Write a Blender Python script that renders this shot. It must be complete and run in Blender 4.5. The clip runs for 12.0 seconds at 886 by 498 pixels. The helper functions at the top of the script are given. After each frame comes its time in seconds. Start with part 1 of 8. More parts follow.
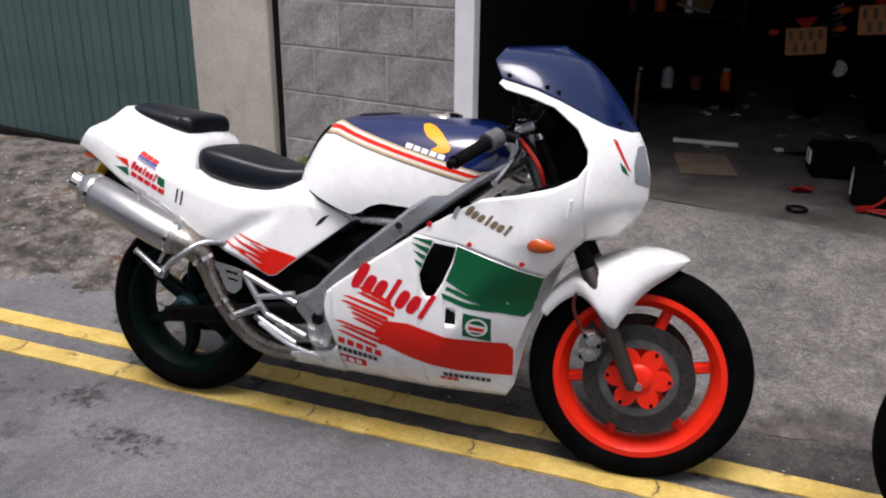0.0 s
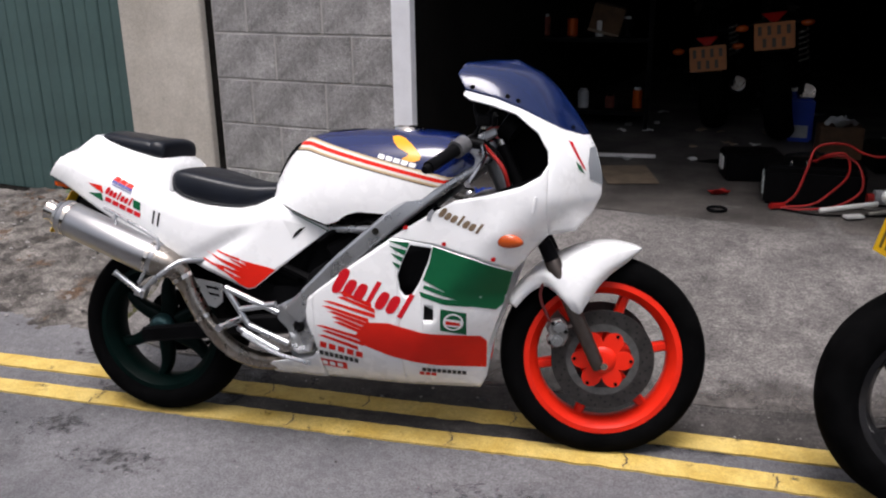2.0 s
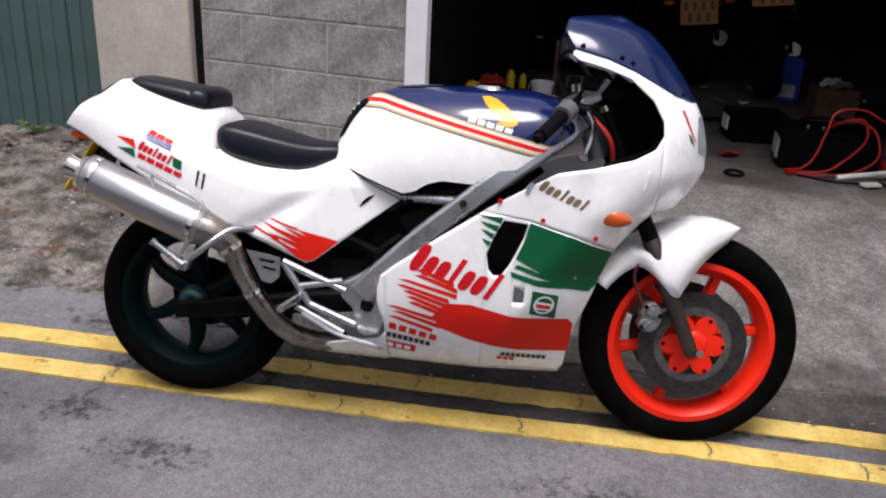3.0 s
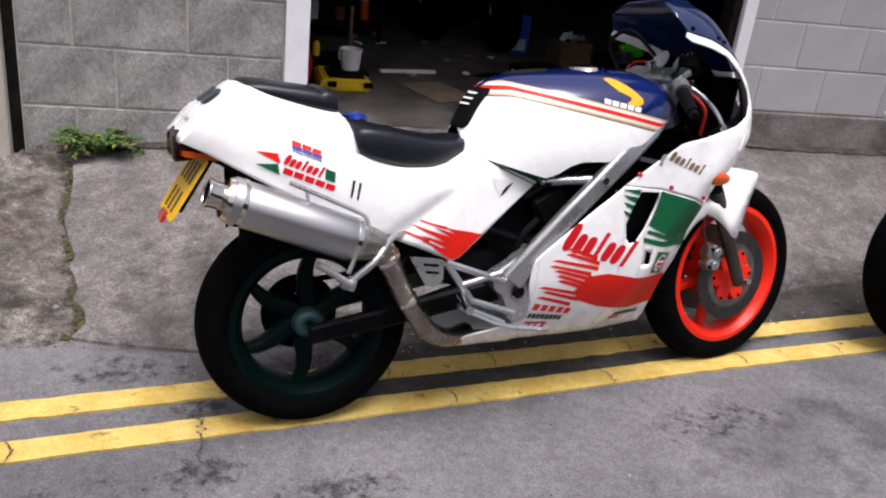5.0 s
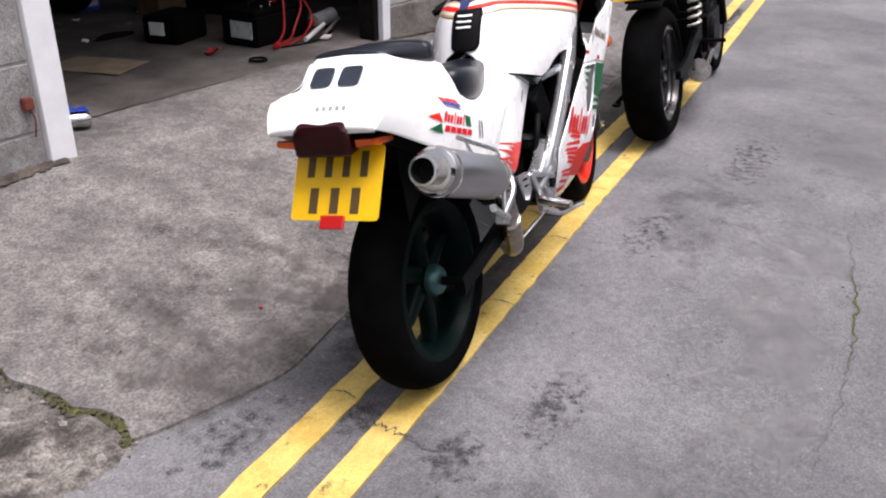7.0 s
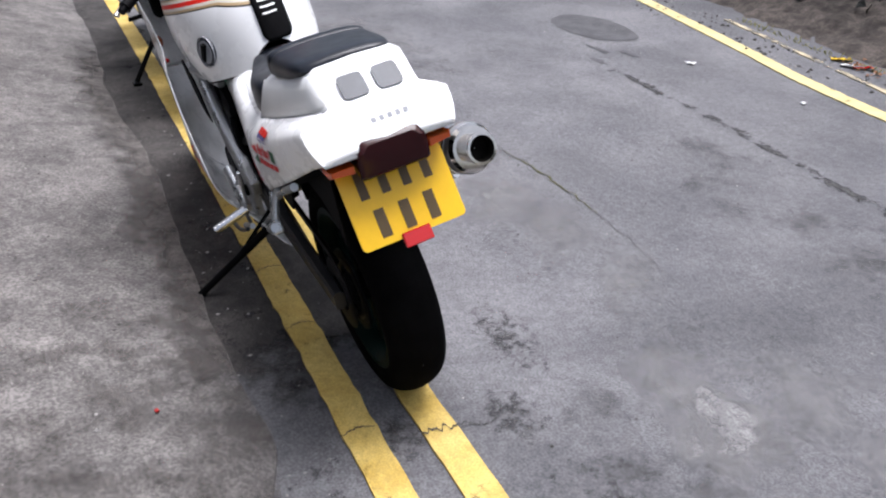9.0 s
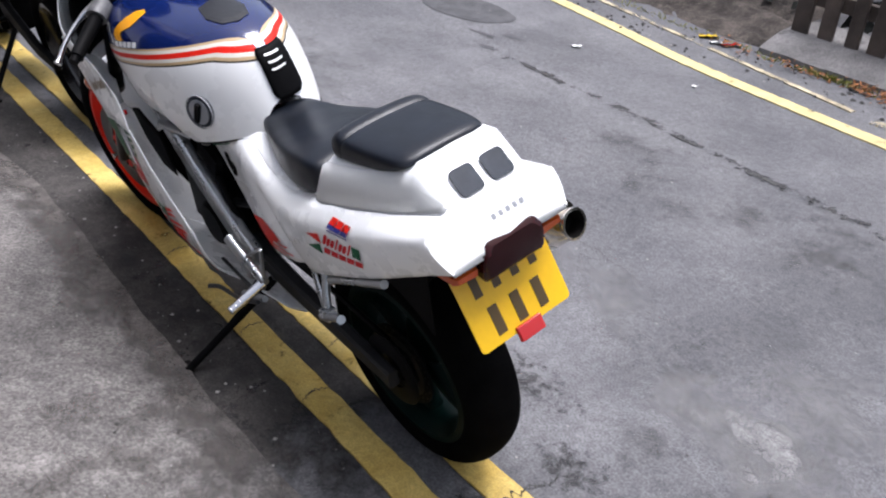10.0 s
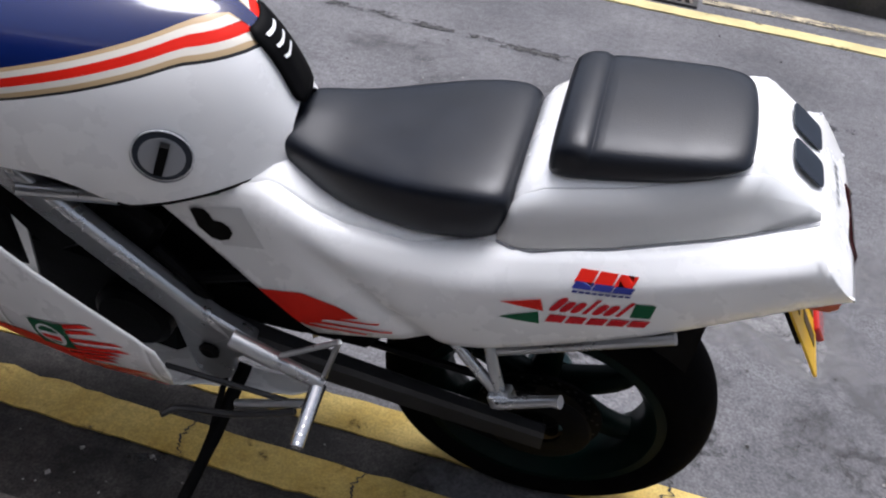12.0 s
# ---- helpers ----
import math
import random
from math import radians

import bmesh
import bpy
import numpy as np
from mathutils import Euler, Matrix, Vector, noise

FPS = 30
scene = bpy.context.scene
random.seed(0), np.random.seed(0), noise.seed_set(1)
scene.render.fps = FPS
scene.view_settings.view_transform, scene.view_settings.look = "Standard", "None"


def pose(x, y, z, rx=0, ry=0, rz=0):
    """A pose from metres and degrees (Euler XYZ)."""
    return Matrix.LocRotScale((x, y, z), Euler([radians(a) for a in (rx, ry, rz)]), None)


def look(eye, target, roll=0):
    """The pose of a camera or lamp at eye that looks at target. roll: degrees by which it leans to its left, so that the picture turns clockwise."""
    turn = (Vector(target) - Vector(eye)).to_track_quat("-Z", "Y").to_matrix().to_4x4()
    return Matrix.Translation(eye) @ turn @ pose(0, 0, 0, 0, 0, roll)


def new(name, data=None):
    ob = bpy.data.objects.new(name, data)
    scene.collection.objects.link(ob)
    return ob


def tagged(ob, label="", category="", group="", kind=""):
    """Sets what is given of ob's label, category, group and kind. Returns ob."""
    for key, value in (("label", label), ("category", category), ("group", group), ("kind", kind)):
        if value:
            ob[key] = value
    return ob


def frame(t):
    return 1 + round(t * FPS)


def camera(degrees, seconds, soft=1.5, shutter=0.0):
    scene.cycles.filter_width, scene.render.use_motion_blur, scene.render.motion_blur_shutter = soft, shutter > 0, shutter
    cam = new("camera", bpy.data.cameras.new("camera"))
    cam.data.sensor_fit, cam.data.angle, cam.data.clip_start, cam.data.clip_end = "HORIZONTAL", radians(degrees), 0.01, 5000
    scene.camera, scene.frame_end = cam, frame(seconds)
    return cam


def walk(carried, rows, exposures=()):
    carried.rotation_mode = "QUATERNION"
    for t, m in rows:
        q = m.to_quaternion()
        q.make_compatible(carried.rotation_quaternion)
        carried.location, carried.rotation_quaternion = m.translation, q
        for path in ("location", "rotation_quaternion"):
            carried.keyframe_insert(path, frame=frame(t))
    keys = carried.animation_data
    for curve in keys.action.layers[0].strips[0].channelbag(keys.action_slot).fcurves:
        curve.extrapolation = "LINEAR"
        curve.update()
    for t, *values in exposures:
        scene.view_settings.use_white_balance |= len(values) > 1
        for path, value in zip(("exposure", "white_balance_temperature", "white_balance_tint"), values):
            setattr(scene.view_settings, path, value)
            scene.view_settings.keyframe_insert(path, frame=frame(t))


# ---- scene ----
cam = camera(54.2, 12.0, soft=2.1)
PATH = [
    (0, (1.643, -2.087, 1.457), (0.975, -0.342, 0.742), 0.5),
    (0.5, (1.781, -2.177, 1.463), (1.031, -0.447, 0.795), -0.9),
    (1, (1.878, -2.27, 1.45), (1.125, -0.541, 0.783), -2.0),
    (1.3, (1.802, -2.234, 1.408), (0.96, -0.491, 0.905), -3.1),
    (1.5, (1.756, -2.27, 1.427), (1.052, -0.44, 1.032), -4.7),
    (2, (1.54, -2.323, 1.427), (1.058, -0.49, 0.789), -0.8),
    (2.5, (1.294, -2.291, 1.427), (0.916, -0.439, 0.774), 0.6),
    (3, (1.0, -2.164, 1.432), (0.748, -0.336, 0.661), 2.9),
    (3.5, (0.636, -2.145, 1.427), (0.598, -0.304, 0.648), 2.4),
    (3.7, (0.512, -2.17, 1.456), (0.594, -0.357, 0.616), 2.6),
    (5.3, (-0.741, -1.841, 1.397), (0.174, -0.252, 0.598), 5.6),
    (5.5, (-0.876, -1.715, 1.388), (0.157, -0.217, 0.558), 4.9),
    (6, (-1.19, -1.482, 1.386), (0.026, -0.125, 0.561), 8.6),
    (6.5, (-1.532, -1.229, 1.353), (-0.024, -0.242, 0.486), 6.7),
    (7, (-1.781, -0.918, 1.347), (-0.164, -0.131, 0.472), 0.6),
    (7.2, (-1.852, -0.772, 1.368), (-0.179, -0.108, 0.495), 2.3),
    (8.8, (-1.845, 0.476, 1.363), (-0.158, -0.092, 0.451), 1.5),
    (9, (-1.734, 0.615, 1.366), (-0.141, -0.123, 0.408), 0.3),
    (9.5, (-1.493, 0.853, 1.459), (-0.045, -0.076, 0.439), -2.9),
    (10, (-1.234, 0.988, 1.534), (0.065, -0.11, 0.482), 3.0),
    (10.5, (-0.9, 1.078, 1.512), (0.075, -0.304, 0.444), 2.6),
    (11, (-0.609, 1.043, 1.445), (0.276, -0.385, 0.36), 6.9),
    (11.5, (-0.344, 1.033, 1.383), (0.343, -0.449, 0.228), 4.2),
    (12, (-0.027, 1.091, 1.352), (0.29, -0.477, 0.151), 7.3),
]
EXPOSURES = [(0, 0.48, 6650, 13), (1, 0.48, 6650, 13), (1.5, 0.8, 6650, 13), (2, 0.56, 6650, 13), (3.5, 0.62, 6650, 13), (5.5, 0.85, 6720, 15), (6.5, 1, 6720, 15), (7, 1, 6720, 15), (9, 1, 6300, 12), (10, 1.02, 6270, 12), (10.5, 0.68, 6270, 12), (11, 0.42, 6270, 12), (11.5, 0.45, 6270, 12), (12, 0.78, 6270, 12)]
walk(cam, [(t, look(eye, target, roll)) for t, eye, target, roll in PATH], EXPOSURES)

# ---------------------------------------------------------------- light
world = bpy.data.worlds.new("overcast_sky")
scene.world = world
world.use_nodes = True
wn = world.node_tree
sky = wn.nodes.new("ShaderNodeTexSky")
sky.sky_type, sky.sun_disc = "NISHITA", False
sky.sun_elevation, sky.sun_rotation = radians(76), radians(190)
sky.air_density, sky.dust_density, sky.ozone_density = 1.0, 6.0, 1.0
mixer = wn.nodes.new("ShaderNodeHueSaturation")
mixer.inputs["Saturation"].default_value = 0.62
wn.links.new(sky.outputs[0], mixer.inputs["Color"])
wn.links.new(mixer.outputs[0], wn.nodes["Background"].inputs[0])
wn.nodes["Background"].inputs[1].default_value = 0.108
sun_data = bpy.data.lights.new("sun", "SUN")
sun_data.energy, sun_data.angle, sun_data.color = 2.05, radians(32), (0.94, 0.94, 1.0)
sun = new("sun", sun_data)
sun.matrix_world = look((0.7, -2.1, 9.0), (0.5, 0, 0))


# ---------------------------------------------------------------- materials
def material(name, colour, rough=0.5, metal=0.0, vary=0.0, scale=8.0, fine=90.0, bump=0.0, coat=0.0, second=None,
             spots=None, spot_scale=3.0, spot_at=0.6, rough_vary=0.0, random_tone=0.0, spec=0.5, speckle=0.0, speckle_scale=260.0, mottle=0.0, mottle_scale=0.9):
    m = bpy.data.materials.new(name)
    m.use_nodes = True
    nt = m.node_tree
    b = nt.nodes["Principled BSDF"]
    b.inputs["Base Color"].default_value = (*colour, 1)
    b.inputs["Roughness"].default_value = rough
    b.inputs["Metallic"].default_value = metal
    b.inputs["Specular IOR Level"].default_value = spec
    b.inputs["Coat Weight"].default_value = coat
    b.inputs["Coat Roughness"].default_value = 0.06
    co = nt.nodes.new("ShaderNodeTexCoord")

    def tex(s, detail=6.0):
        n = nt.nodes.new("ShaderNodeTexNoise")
        n.inputs["Scale"].default_value, n.inputs["Detail"].default_value = s, detail
        n.inputs["Roughness"].default_value = 0.62
        nt.links.new(co.outputs["Object"], n.inputs["Vector"])
        return n

    def ramp(src, lo, hi):
        r = nt.nodes.new("ShaderNodeMapRange")
        r.inputs[1].default_value, r.inputs[2].default_value = lo, hi
        nt.links.new(src, r.inputs[0])
        return r.outputs[0]

    def mix(fac, a, c, mode="MIX"):
        n = nt.nodes.new("ShaderNodeMix")
        n.data_type, n.blend_type = "RGBA", mode
        for i, v in ((0, fac), (6, a), (7, c)):
            if isinstance(v, (tuple, list)):
                n.inputs[i].default_value = (*v, 1)
            elif isinstance(v, (int, float)):
                n.inputs[i].default_value = v
            else:
                nt.links.new(v, n.inputs[i])
        return n.outputs[2]

    col = None
    if vary:
        dark = tuple(c * (1 - vary) for c in colour)
        light = second or tuple(min(1, c * (1 + vary)) for c in colour)
        col = mix(ramp(tex(scale).outputs[0], 0.36, 0.64), dark, light)
        col = mix(ramp(tex(fine, 3).outputs[0], 0.3, 0.7), col, mix(1.0, col, (1 - vary * 0.7,) * 3, "MULTIPLY"))
    if spots:
        col = mix(ramp(tex(spot_scale).outputs[0], spot_at, spot_at + 0.06), col if col else colour, spots)
    def shade(col, noise_out, lo, hi, amount):
        """Lightens and darkens by amount where the noise runs from lo to hi."""
        r = nt.nodes.new("ShaderNodeMapRange")
        r.inputs[1].default_value, r.inputs[2].default_value = lo, hi
        r.inputs[3].default_value, r.inputs[4].default_value = 1 - amount, 1 + amount
        nt.links.new(noise_out, r.inputs[0])
        comb = nt.nodes.new("ShaderNodeCombineColor")
        for i in range(3):
            nt.links.new(r.outputs[0], comb.inputs[i])
        return mix(1.0, col, comb.outputs[0], "MULTIPLY")

    if speckle:
        base = col if col is not None else colour
        col = shade(base, tex(speckle_scale, 2).outputs[0], 0.36, 0.64, speckle)
        col = shade(col, tex(speckle_scale * 0.27, 3).outputs[0], 0.36, 0.64, speckle * 0.55)
    if mottle:
        col = shade(col, tex(mottle_scale, 5).outputs[0], 0.34, 0.66, mottle)
    if random_tone:
        info = nt.nodes.new("ShaderNodeObjectInfo")
        r = nt.nodes.new("ShaderNodeMapRange")
        r.inputs[3].default_value, r.inputs[4].default_value = 1 - random_tone, 1 + random_tone
        nt.links.new(info.outputs["Random"], r.inputs[0])
        comb = nt.nodes.new("ShaderNodeCombineColor")
        for i in range(3):
            nt.links.new(r.outputs[0], comb.inputs[i])
        col = mix(1.0, col if col else colour, comb.outputs[0], "MULTIPLY")
    if col is not None:
        nt.links.new(col, b.inputs["Base Color"])
    if rough_vary:
        r = nt.nodes.new("ShaderNodeMapRange")
        r.inputs[1].default_value, r.inputs[2].default_value = 0.3, 0.7
        r.inputs[3].default_value, r.inputs[4].default_value = rough - rough_vary, min(1, rough + rough_vary)
        nt.links.new(tex(scale * 2.3).outputs[0], r.inputs[0])
        nt.links.new(r.outputs[0], b.inputs["Roughness"])
    if bump:
        bn = nt.nodes.new("ShaderNodeBump")
        bn.inputs["Strength"].default_value, bn.inputs["Distance"].default_value = 0.6, bump
        nt.links.new(tex(fine, 4).outputs[0], bn.inputs["Height"])
        nt.links.new(bn.outputs[0], b.inputs["Normal"])
    return m


WHITE = material("white_bodywork_paint", (0.90, 0.91, 0.91), 0.28, vary=0.03, scale=5, fine=40, coat=0.35, rough_vary=0.06)
# Greyer whites that carry the shading of the recess and the low-side panel.
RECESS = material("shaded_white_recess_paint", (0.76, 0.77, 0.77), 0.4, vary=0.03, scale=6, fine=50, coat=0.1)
GREY_PANEL = material("low_side_shade_white", (0.66, 0.67, 0.67), 0.35, vary=0.03, scale=6, fine=50, coat=0.2)
BLUE = material("deep_blue_tank_paint", (0.0045, 0.013, 0.085), 0.16, vary=0.05, scale=5, coat=0.7)
RED = material("signal_red_vinyl", (0.72, 0.018, 0.008), 0.45, vary=0.05, scale=9, spec=0.18)
CRIMSON = material("crimson_vinyl", (0.62, 0.010, 0.018), 0.45, vary=0.04, scale=9, spec=0.18)
GREEN = material("racing_green_vinyl", (0.004, 0.105, 0.040), 0.45, vary=0.06, scale=9, spec=0.18)
GOLD = material("gold_pinstripe_paint", (0.50, 0.36, 0.20), 0.35, coat=0.2)
BRONZE = material("bronze_lettering_vinyl", (0.20, 0.14, 0.085), 0.4)
WINGY = material("yellow_orange_vinyl", (0.86, 0.36, 0.005), 0.3, coat=0.2)
CREAM = material("cream_stripe_paint", (0.74, 0.70, 0.62), 0.3, coat=0.2)
BLACKV = material("black_vinyl", (0.008, 0.008, 0.01), 0.4)
GREYV = material("grey_vinyl", (0.28, 0.29, 0.31), 0.4)
NAVYV = material("navy_vinyl", (0.02, 0.03, 0.22), 0.35)
ALU = material("grey_painted_aluminium", (0.45, 0.465, 0.48), 0.30, 0.85, vary=0.10, scale=7, fine=60, bump=0.0004, rough_vary=0.08)
BRUSHED = material("brushed_silencer_aluminium", (0.42, 0.42, 0.43), 0.36, 1.0, vary=0.04, scale=4, fine=160, rough_vary=0.03)
SATIN = material("satin_dark_swinging_arm", (0.034, 0.034, 0.036), 0.35, 0.3, vary=0.2, scale=9)
CHROME = material("polished_steel", (0.66, 0.62, 0.57), 0.12, 1.0, vary=0.1, scale=9)
PIPE = material("heat_stained_steel", (0.34, 0.28, 0.22), 0.3, 1.0, vary=0.3, scale=11, fine=70, second=(0.45, 0.42, 0.38), rough_vary=0.1)
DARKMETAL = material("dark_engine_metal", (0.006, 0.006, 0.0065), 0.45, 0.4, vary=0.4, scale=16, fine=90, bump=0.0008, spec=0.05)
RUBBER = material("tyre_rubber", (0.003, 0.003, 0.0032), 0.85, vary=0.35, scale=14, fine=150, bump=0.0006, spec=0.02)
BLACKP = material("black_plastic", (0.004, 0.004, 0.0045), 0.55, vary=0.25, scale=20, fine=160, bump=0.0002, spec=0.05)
DARKPANEL = material("smoked_grey_panel", (0.025, 0.032, 0.045), 0.3, vary=0.15, scale=20, coat=0.08, spec=0.2)
VINYL = material("black_seat_vinyl", (0.004, 0.006, 0.011), 0.36, vary=0.25, scale=10, fine=420, bump=0.0005, rough_vary=0.06, spec=0.38)
ORANGE_RIM = material("orange_red_wheel_paint", (0.78, 0.022, 0.007), 0.4, vary=0.06, scale=11, coat=0.08, spec=0.25)
GREEN_RIM = material("dark_green_wheel_paint", (0.0006, 0.0066, 0.0054), 0.45, vary=0.2, scale=11, spec=0.08)
CALIPER = material("dull_grey_caliper_alloy", (0.26, 0.255, 0.25), 0.42, 0.7, vary=0.25, scale=30, fine=160, bump=0.0006)
DISC_RING = material("dull_disc_ring_alloy", (0.15, 0.147, 0.143), 0.42, 0.7, vary=0.2, scale=30, fine=160)
DISC = material("brake_disc_steel", (0.095, 0.088, 0.084), 0.38, 0.9, vary=0.2, scale=20, fine=140)
FORK = material("dark_bronze_anodised_fork", (0.075, 0.062, 0.055), 0.35, 0.7, vary=0.15, scale=14)
SWITCH = material("worn_grey_switch_plastic", (0.11, 0.11, 0.115), 0.5, vary=0.3, scale=30)
POLISHED = material("polished_alloy", (0.62, 0.62, 0.63), 0.18, 1.0, vary=0.1, scale=20)
SCREEN = material("dark_blue_tinted_screen", (0.005, 0.014, 0.065), 0.16, coat=0.35, spec=0.5)
LENS = material("headlamp_glass", (0.24, 0.26, 0.28), 0.08, coat=0.6)
AMBER = material("amber_indicator_lens", (0.50, 0.075, 0.008), 0.2, coat=0.25)
REDLENS = material("dark_red_lamp_lens", (0.022, 0.002, 0.003), 0.16, coat=0.1, spec=0.2)
REFLECT = material("red_reflector", (0.45, 0.01, 0.01), 0.2, coat=0.5)
PLATE = material("yellow_number_plate", (0.78, 0.46, 0.002), 0.38, vary=0.04, scale=20)
# Dimmer copy of PLATE: the dark garage's shade is put into the colour.
PLATEDIM = material("shade_dimmed_yellow_plate", (0.42, 0.13, 0.012), 0.5, vary=0.1, scale=20)
CHAR = material("faded_black_plate_paint", (0.075, 0.045, 0.012), 0.5)
ASPHALT = material("worn_asphalt", (0.1032, 0.1032, 0.1118), 0.85, vary=0.22, scale=1.3, fine=130, bump=0.005, second=(0.1445, 0.1428, 0.1496),
                   spots=(0.086, 0.086, 0.0903), spot_scale=2.2, spot_at=0.63, speckle=0.26, speckle_scale=150, mottle=0.15, mottle_scale=0.9)
CONCRETE = material("weathered_concrete_apron", (0.122, 0.114, 0.110), 0.9, vary=0.24, scale=6.0, fine=70, bump=0.006, second=(0.174, 0.163, 0.156),
                    spots=(0.07673, 0.07308, 0.07308), spot_scale=17.0, spot_at=0.65, speckle=0.34, speckle_scale=110, mottle=0.12, mottle_scale=1.6)
EARTH = material("rough_stony_earth", (0.056, 0.048, 0.041), 0.95, vary=0.5, scale=8, fine=45, bump=0.014, second=(0.185, 0.170, 0.155), spots=(0.075, 0.045, 0.026), spot_scale=4.5, spot_at=0.60, speckle=0.4, speckle_scale=120, mottle=0.3, mottle_scale=1.4)
SOIL = material("damp_brown_soil", (0.0425, 0.0323, 0.0255), 0.95, vary=0.5, scale=9, fine=70, bump=0.01, second=(0.102, 0.085, 0.07225), speckle=0.35, speckle_scale=110)
PATCH = material("dark_bitumen_patch", (0.0645, 0.0645, 0.0688), 0.85, vary=0.25, scale=9, fine=110, bump=0.003)
CRACKM = material("dirt_in_cracks", (0.052, 0.050, 0.048), 0.95, vary=0.3, scale=20, fine=120)
MOSS = material("moss", (0.060, 0.060, 0.018), 0.95, vary=0.4, scale=30, fine=150, bump=0.004)
YELLOW = material("worn_yellow_road_paint", (0.558, 0.378, 0.0765), 0.75, vary=0.16, scale=7, fine=120, bump=0.002, second=(0.63, 0.468, 0.144),
                  spots=(0.225, 0.171, 0.081), spot_scale=6.0, spot_at=0.70, speckle=0.14, speckle_scale=200, mottle=0.12, mottle_scale=2.5)
PALEYELLOW = material("faded_yellow_road_paint", (0.5456, 0.4576, 0.22), 0.8, vary=0.15, scale=7, fine=120, bump=0.002)
BLOCK = material("grey_concrete_block", (0.27, 0.262, 0.258), 0.92, vary=0.2, scale=6, fine=110, bump=0.004, second=(0.36, 0.35, 0.345), random_tone=0.09, speckle=0.28, speckle_scale=160, mottle=0.12, mottle_scale=3)
MORTAR = material("grey_mortar", (0.37, 0.355, 0.34), 0.95, vary=0.15, scale=15, fine=120, bump=0.003)
PAINTMORTAR = material("white_painted_joint", (0.44, 0.44, 0.45), 0.8, vary=0.1, scale=9, fine=80)
PAINTBLOCK = material("white_painted_block", (0.40, 0.40, 0.415), 0.7, vary=0.06, scale=5, fine=80, bump=0.002, random_tone=0.04)
RENDER = material("beige_sand_render", (0.50, 0.46, 0.40), 0.9, vary=0.14, scale=2.6, fine=130, bump=0.003, second=(0.56, 0.52, 0.46),
                  spots=(0.36, 0.33, 0.29), spot_scale=3.5, spot_at=0.66, speckle=0.08, speckle_scale=120)
PLINTH = material("stained_bare_concrete", (0.17, 0.155, 0.14), 0.95, vary=0.3, scale=4, fine=90, bump=0.004, second=(0.26, 0.245, 0.23), spots=(0.07, 0.062, 0.05), spot_scale=3.0, spot_at=0.6, speckle=0.3)
# Oily tarmac, darkened further with the shade beside and under the motorcycle.
GUTTER = material("dark_tarmac_and_shade", (0.0294, 0.02695, 0.02572), 0.9, vary=0.35, scale=6, fine=110, bump=0.003, second=(0.06125, 0.05513, 0.05145), spots=(0.01715, 0.01593, 0.01531), spot_scale=9, spot_at=0.6, speckle=0.4, speckle_scale=190, mottle=0.3, mottle_scale=2.5)


def wear_off(m, scale=7.0, ragged=1.1, sharp=2.2, base=0.0):
    """Lets a thin film wear away unevenly where its 'cover' runs out."""
    nt = m.node_tree
    at = nt.nodes.new("ShaderNodeAttribute")
    at.attribute_name = "cover"
    co = nt.nodes.new("ShaderNodeTexCoord")
    n = nt.nodes.new("ShaderNodeTexNoise")
    n.inputs["Scale"].default_value, n.inputs["Detail"].default_value, n.inputs["Roughness"].default_value = scale, 8, 0.68
    nt.links.new(co.outputs["Object"], n.inputs["Vector"])
    r = nt.nodes.new("ShaderNodeMath")
    r.operation = "MULTIPLY_ADD"
    r.inputs[1].default_value, r.inputs[2].default_value = 2 * ragged, base - ragged - 0.35
    nt.links.new(n.outputs[0], r.inputs[0])
    a = nt.nodes.new("ShaderNodeMath")
    a.operation = "ADD"
    nt.links.new(r.outputs[0], a.inputs[0])
    nt.links.new(at.outputs["Fac"], a.inputs[1])
    k = nt.nodes.new("ShaderNodeMath")
    k.operation, k.use_clamp = "MULTIPLY", True
    k.inputs[1].default_value = sharp
    nt.links.new(a.outputs[0], k.inputs[0])
    nt.links.new(k.outputs[0], nt.nodes["Principled BSDF"].inputs["Alpha"])
    return m


wear_off(GUTTER)
DIRTFILM = wear_off(material("grimy_concrete_film", (0.084, 0.0752, 0.0696), 0.9, vary=0.3, scale=14, fine=95, bump=0.004, second=(0.132, 0.12, 0.112), speckle=0.3, speckle_scale=190), scale=8.0, ragged=1.4, sharp=1.1)
ROADFILM = wear_off(material("darkened_asphalt_film", (0.06, 0.0584, 0.0592), 0.85, vary=0.3, scale=12, fine=110, bump=0.003, second=(0.096, 0.0944, 0.096), speckle=0.3, speckle_scale=190), scale=3.5, ragged=1.5, sharp=1.0)
PALEFILM = wear_off(material("pale_worn_asphalt_film", (0.18, 0.1782, 0.18), 0.88, vary=0.25, scale=12, fine=110, bump=0.003, second=(0.243, 0.2385, 0.2385), speckle=0.3, speckle_scale=190), scale=4.5, ragged=1.6, sharp=0.9)
CRACKFILM = wear_off(material("dark_broken_crack_edges", (0.045, 0.044, 0.044), 0.92, vary=0.3, scale=20, fine=120, bump=0.003), scale=13.0, ragged=1.9, sharp=2.5)
FADEDLINE = wear_off(material("almost_worn_off_road_paint", (0.4576, 0.396, 0.264), 0.85, vary=0.2, scale=9, fine=120, bump=0.002), scale=6.0, ragged=1.5, sharp=1.6, base=0.72)
GRITSTAIN = wear_off(material("dark_gritty_stain", (0.045, 0.0435, 0.045), 0.92, vary=0.3, scale=30, fine=140, bump=0.004, speckle=0.4, speckle_scale=160), scale=30.0, ragged=2.4, sharp=0.8)
wear_off(YELLOW, scale=15.0, ragged=1.6, sharp=2.6, base=1.08)
wear_off(PALEYELLOW, scale=9.0, ragged=1.5, sharp=2.6, base=1.0)
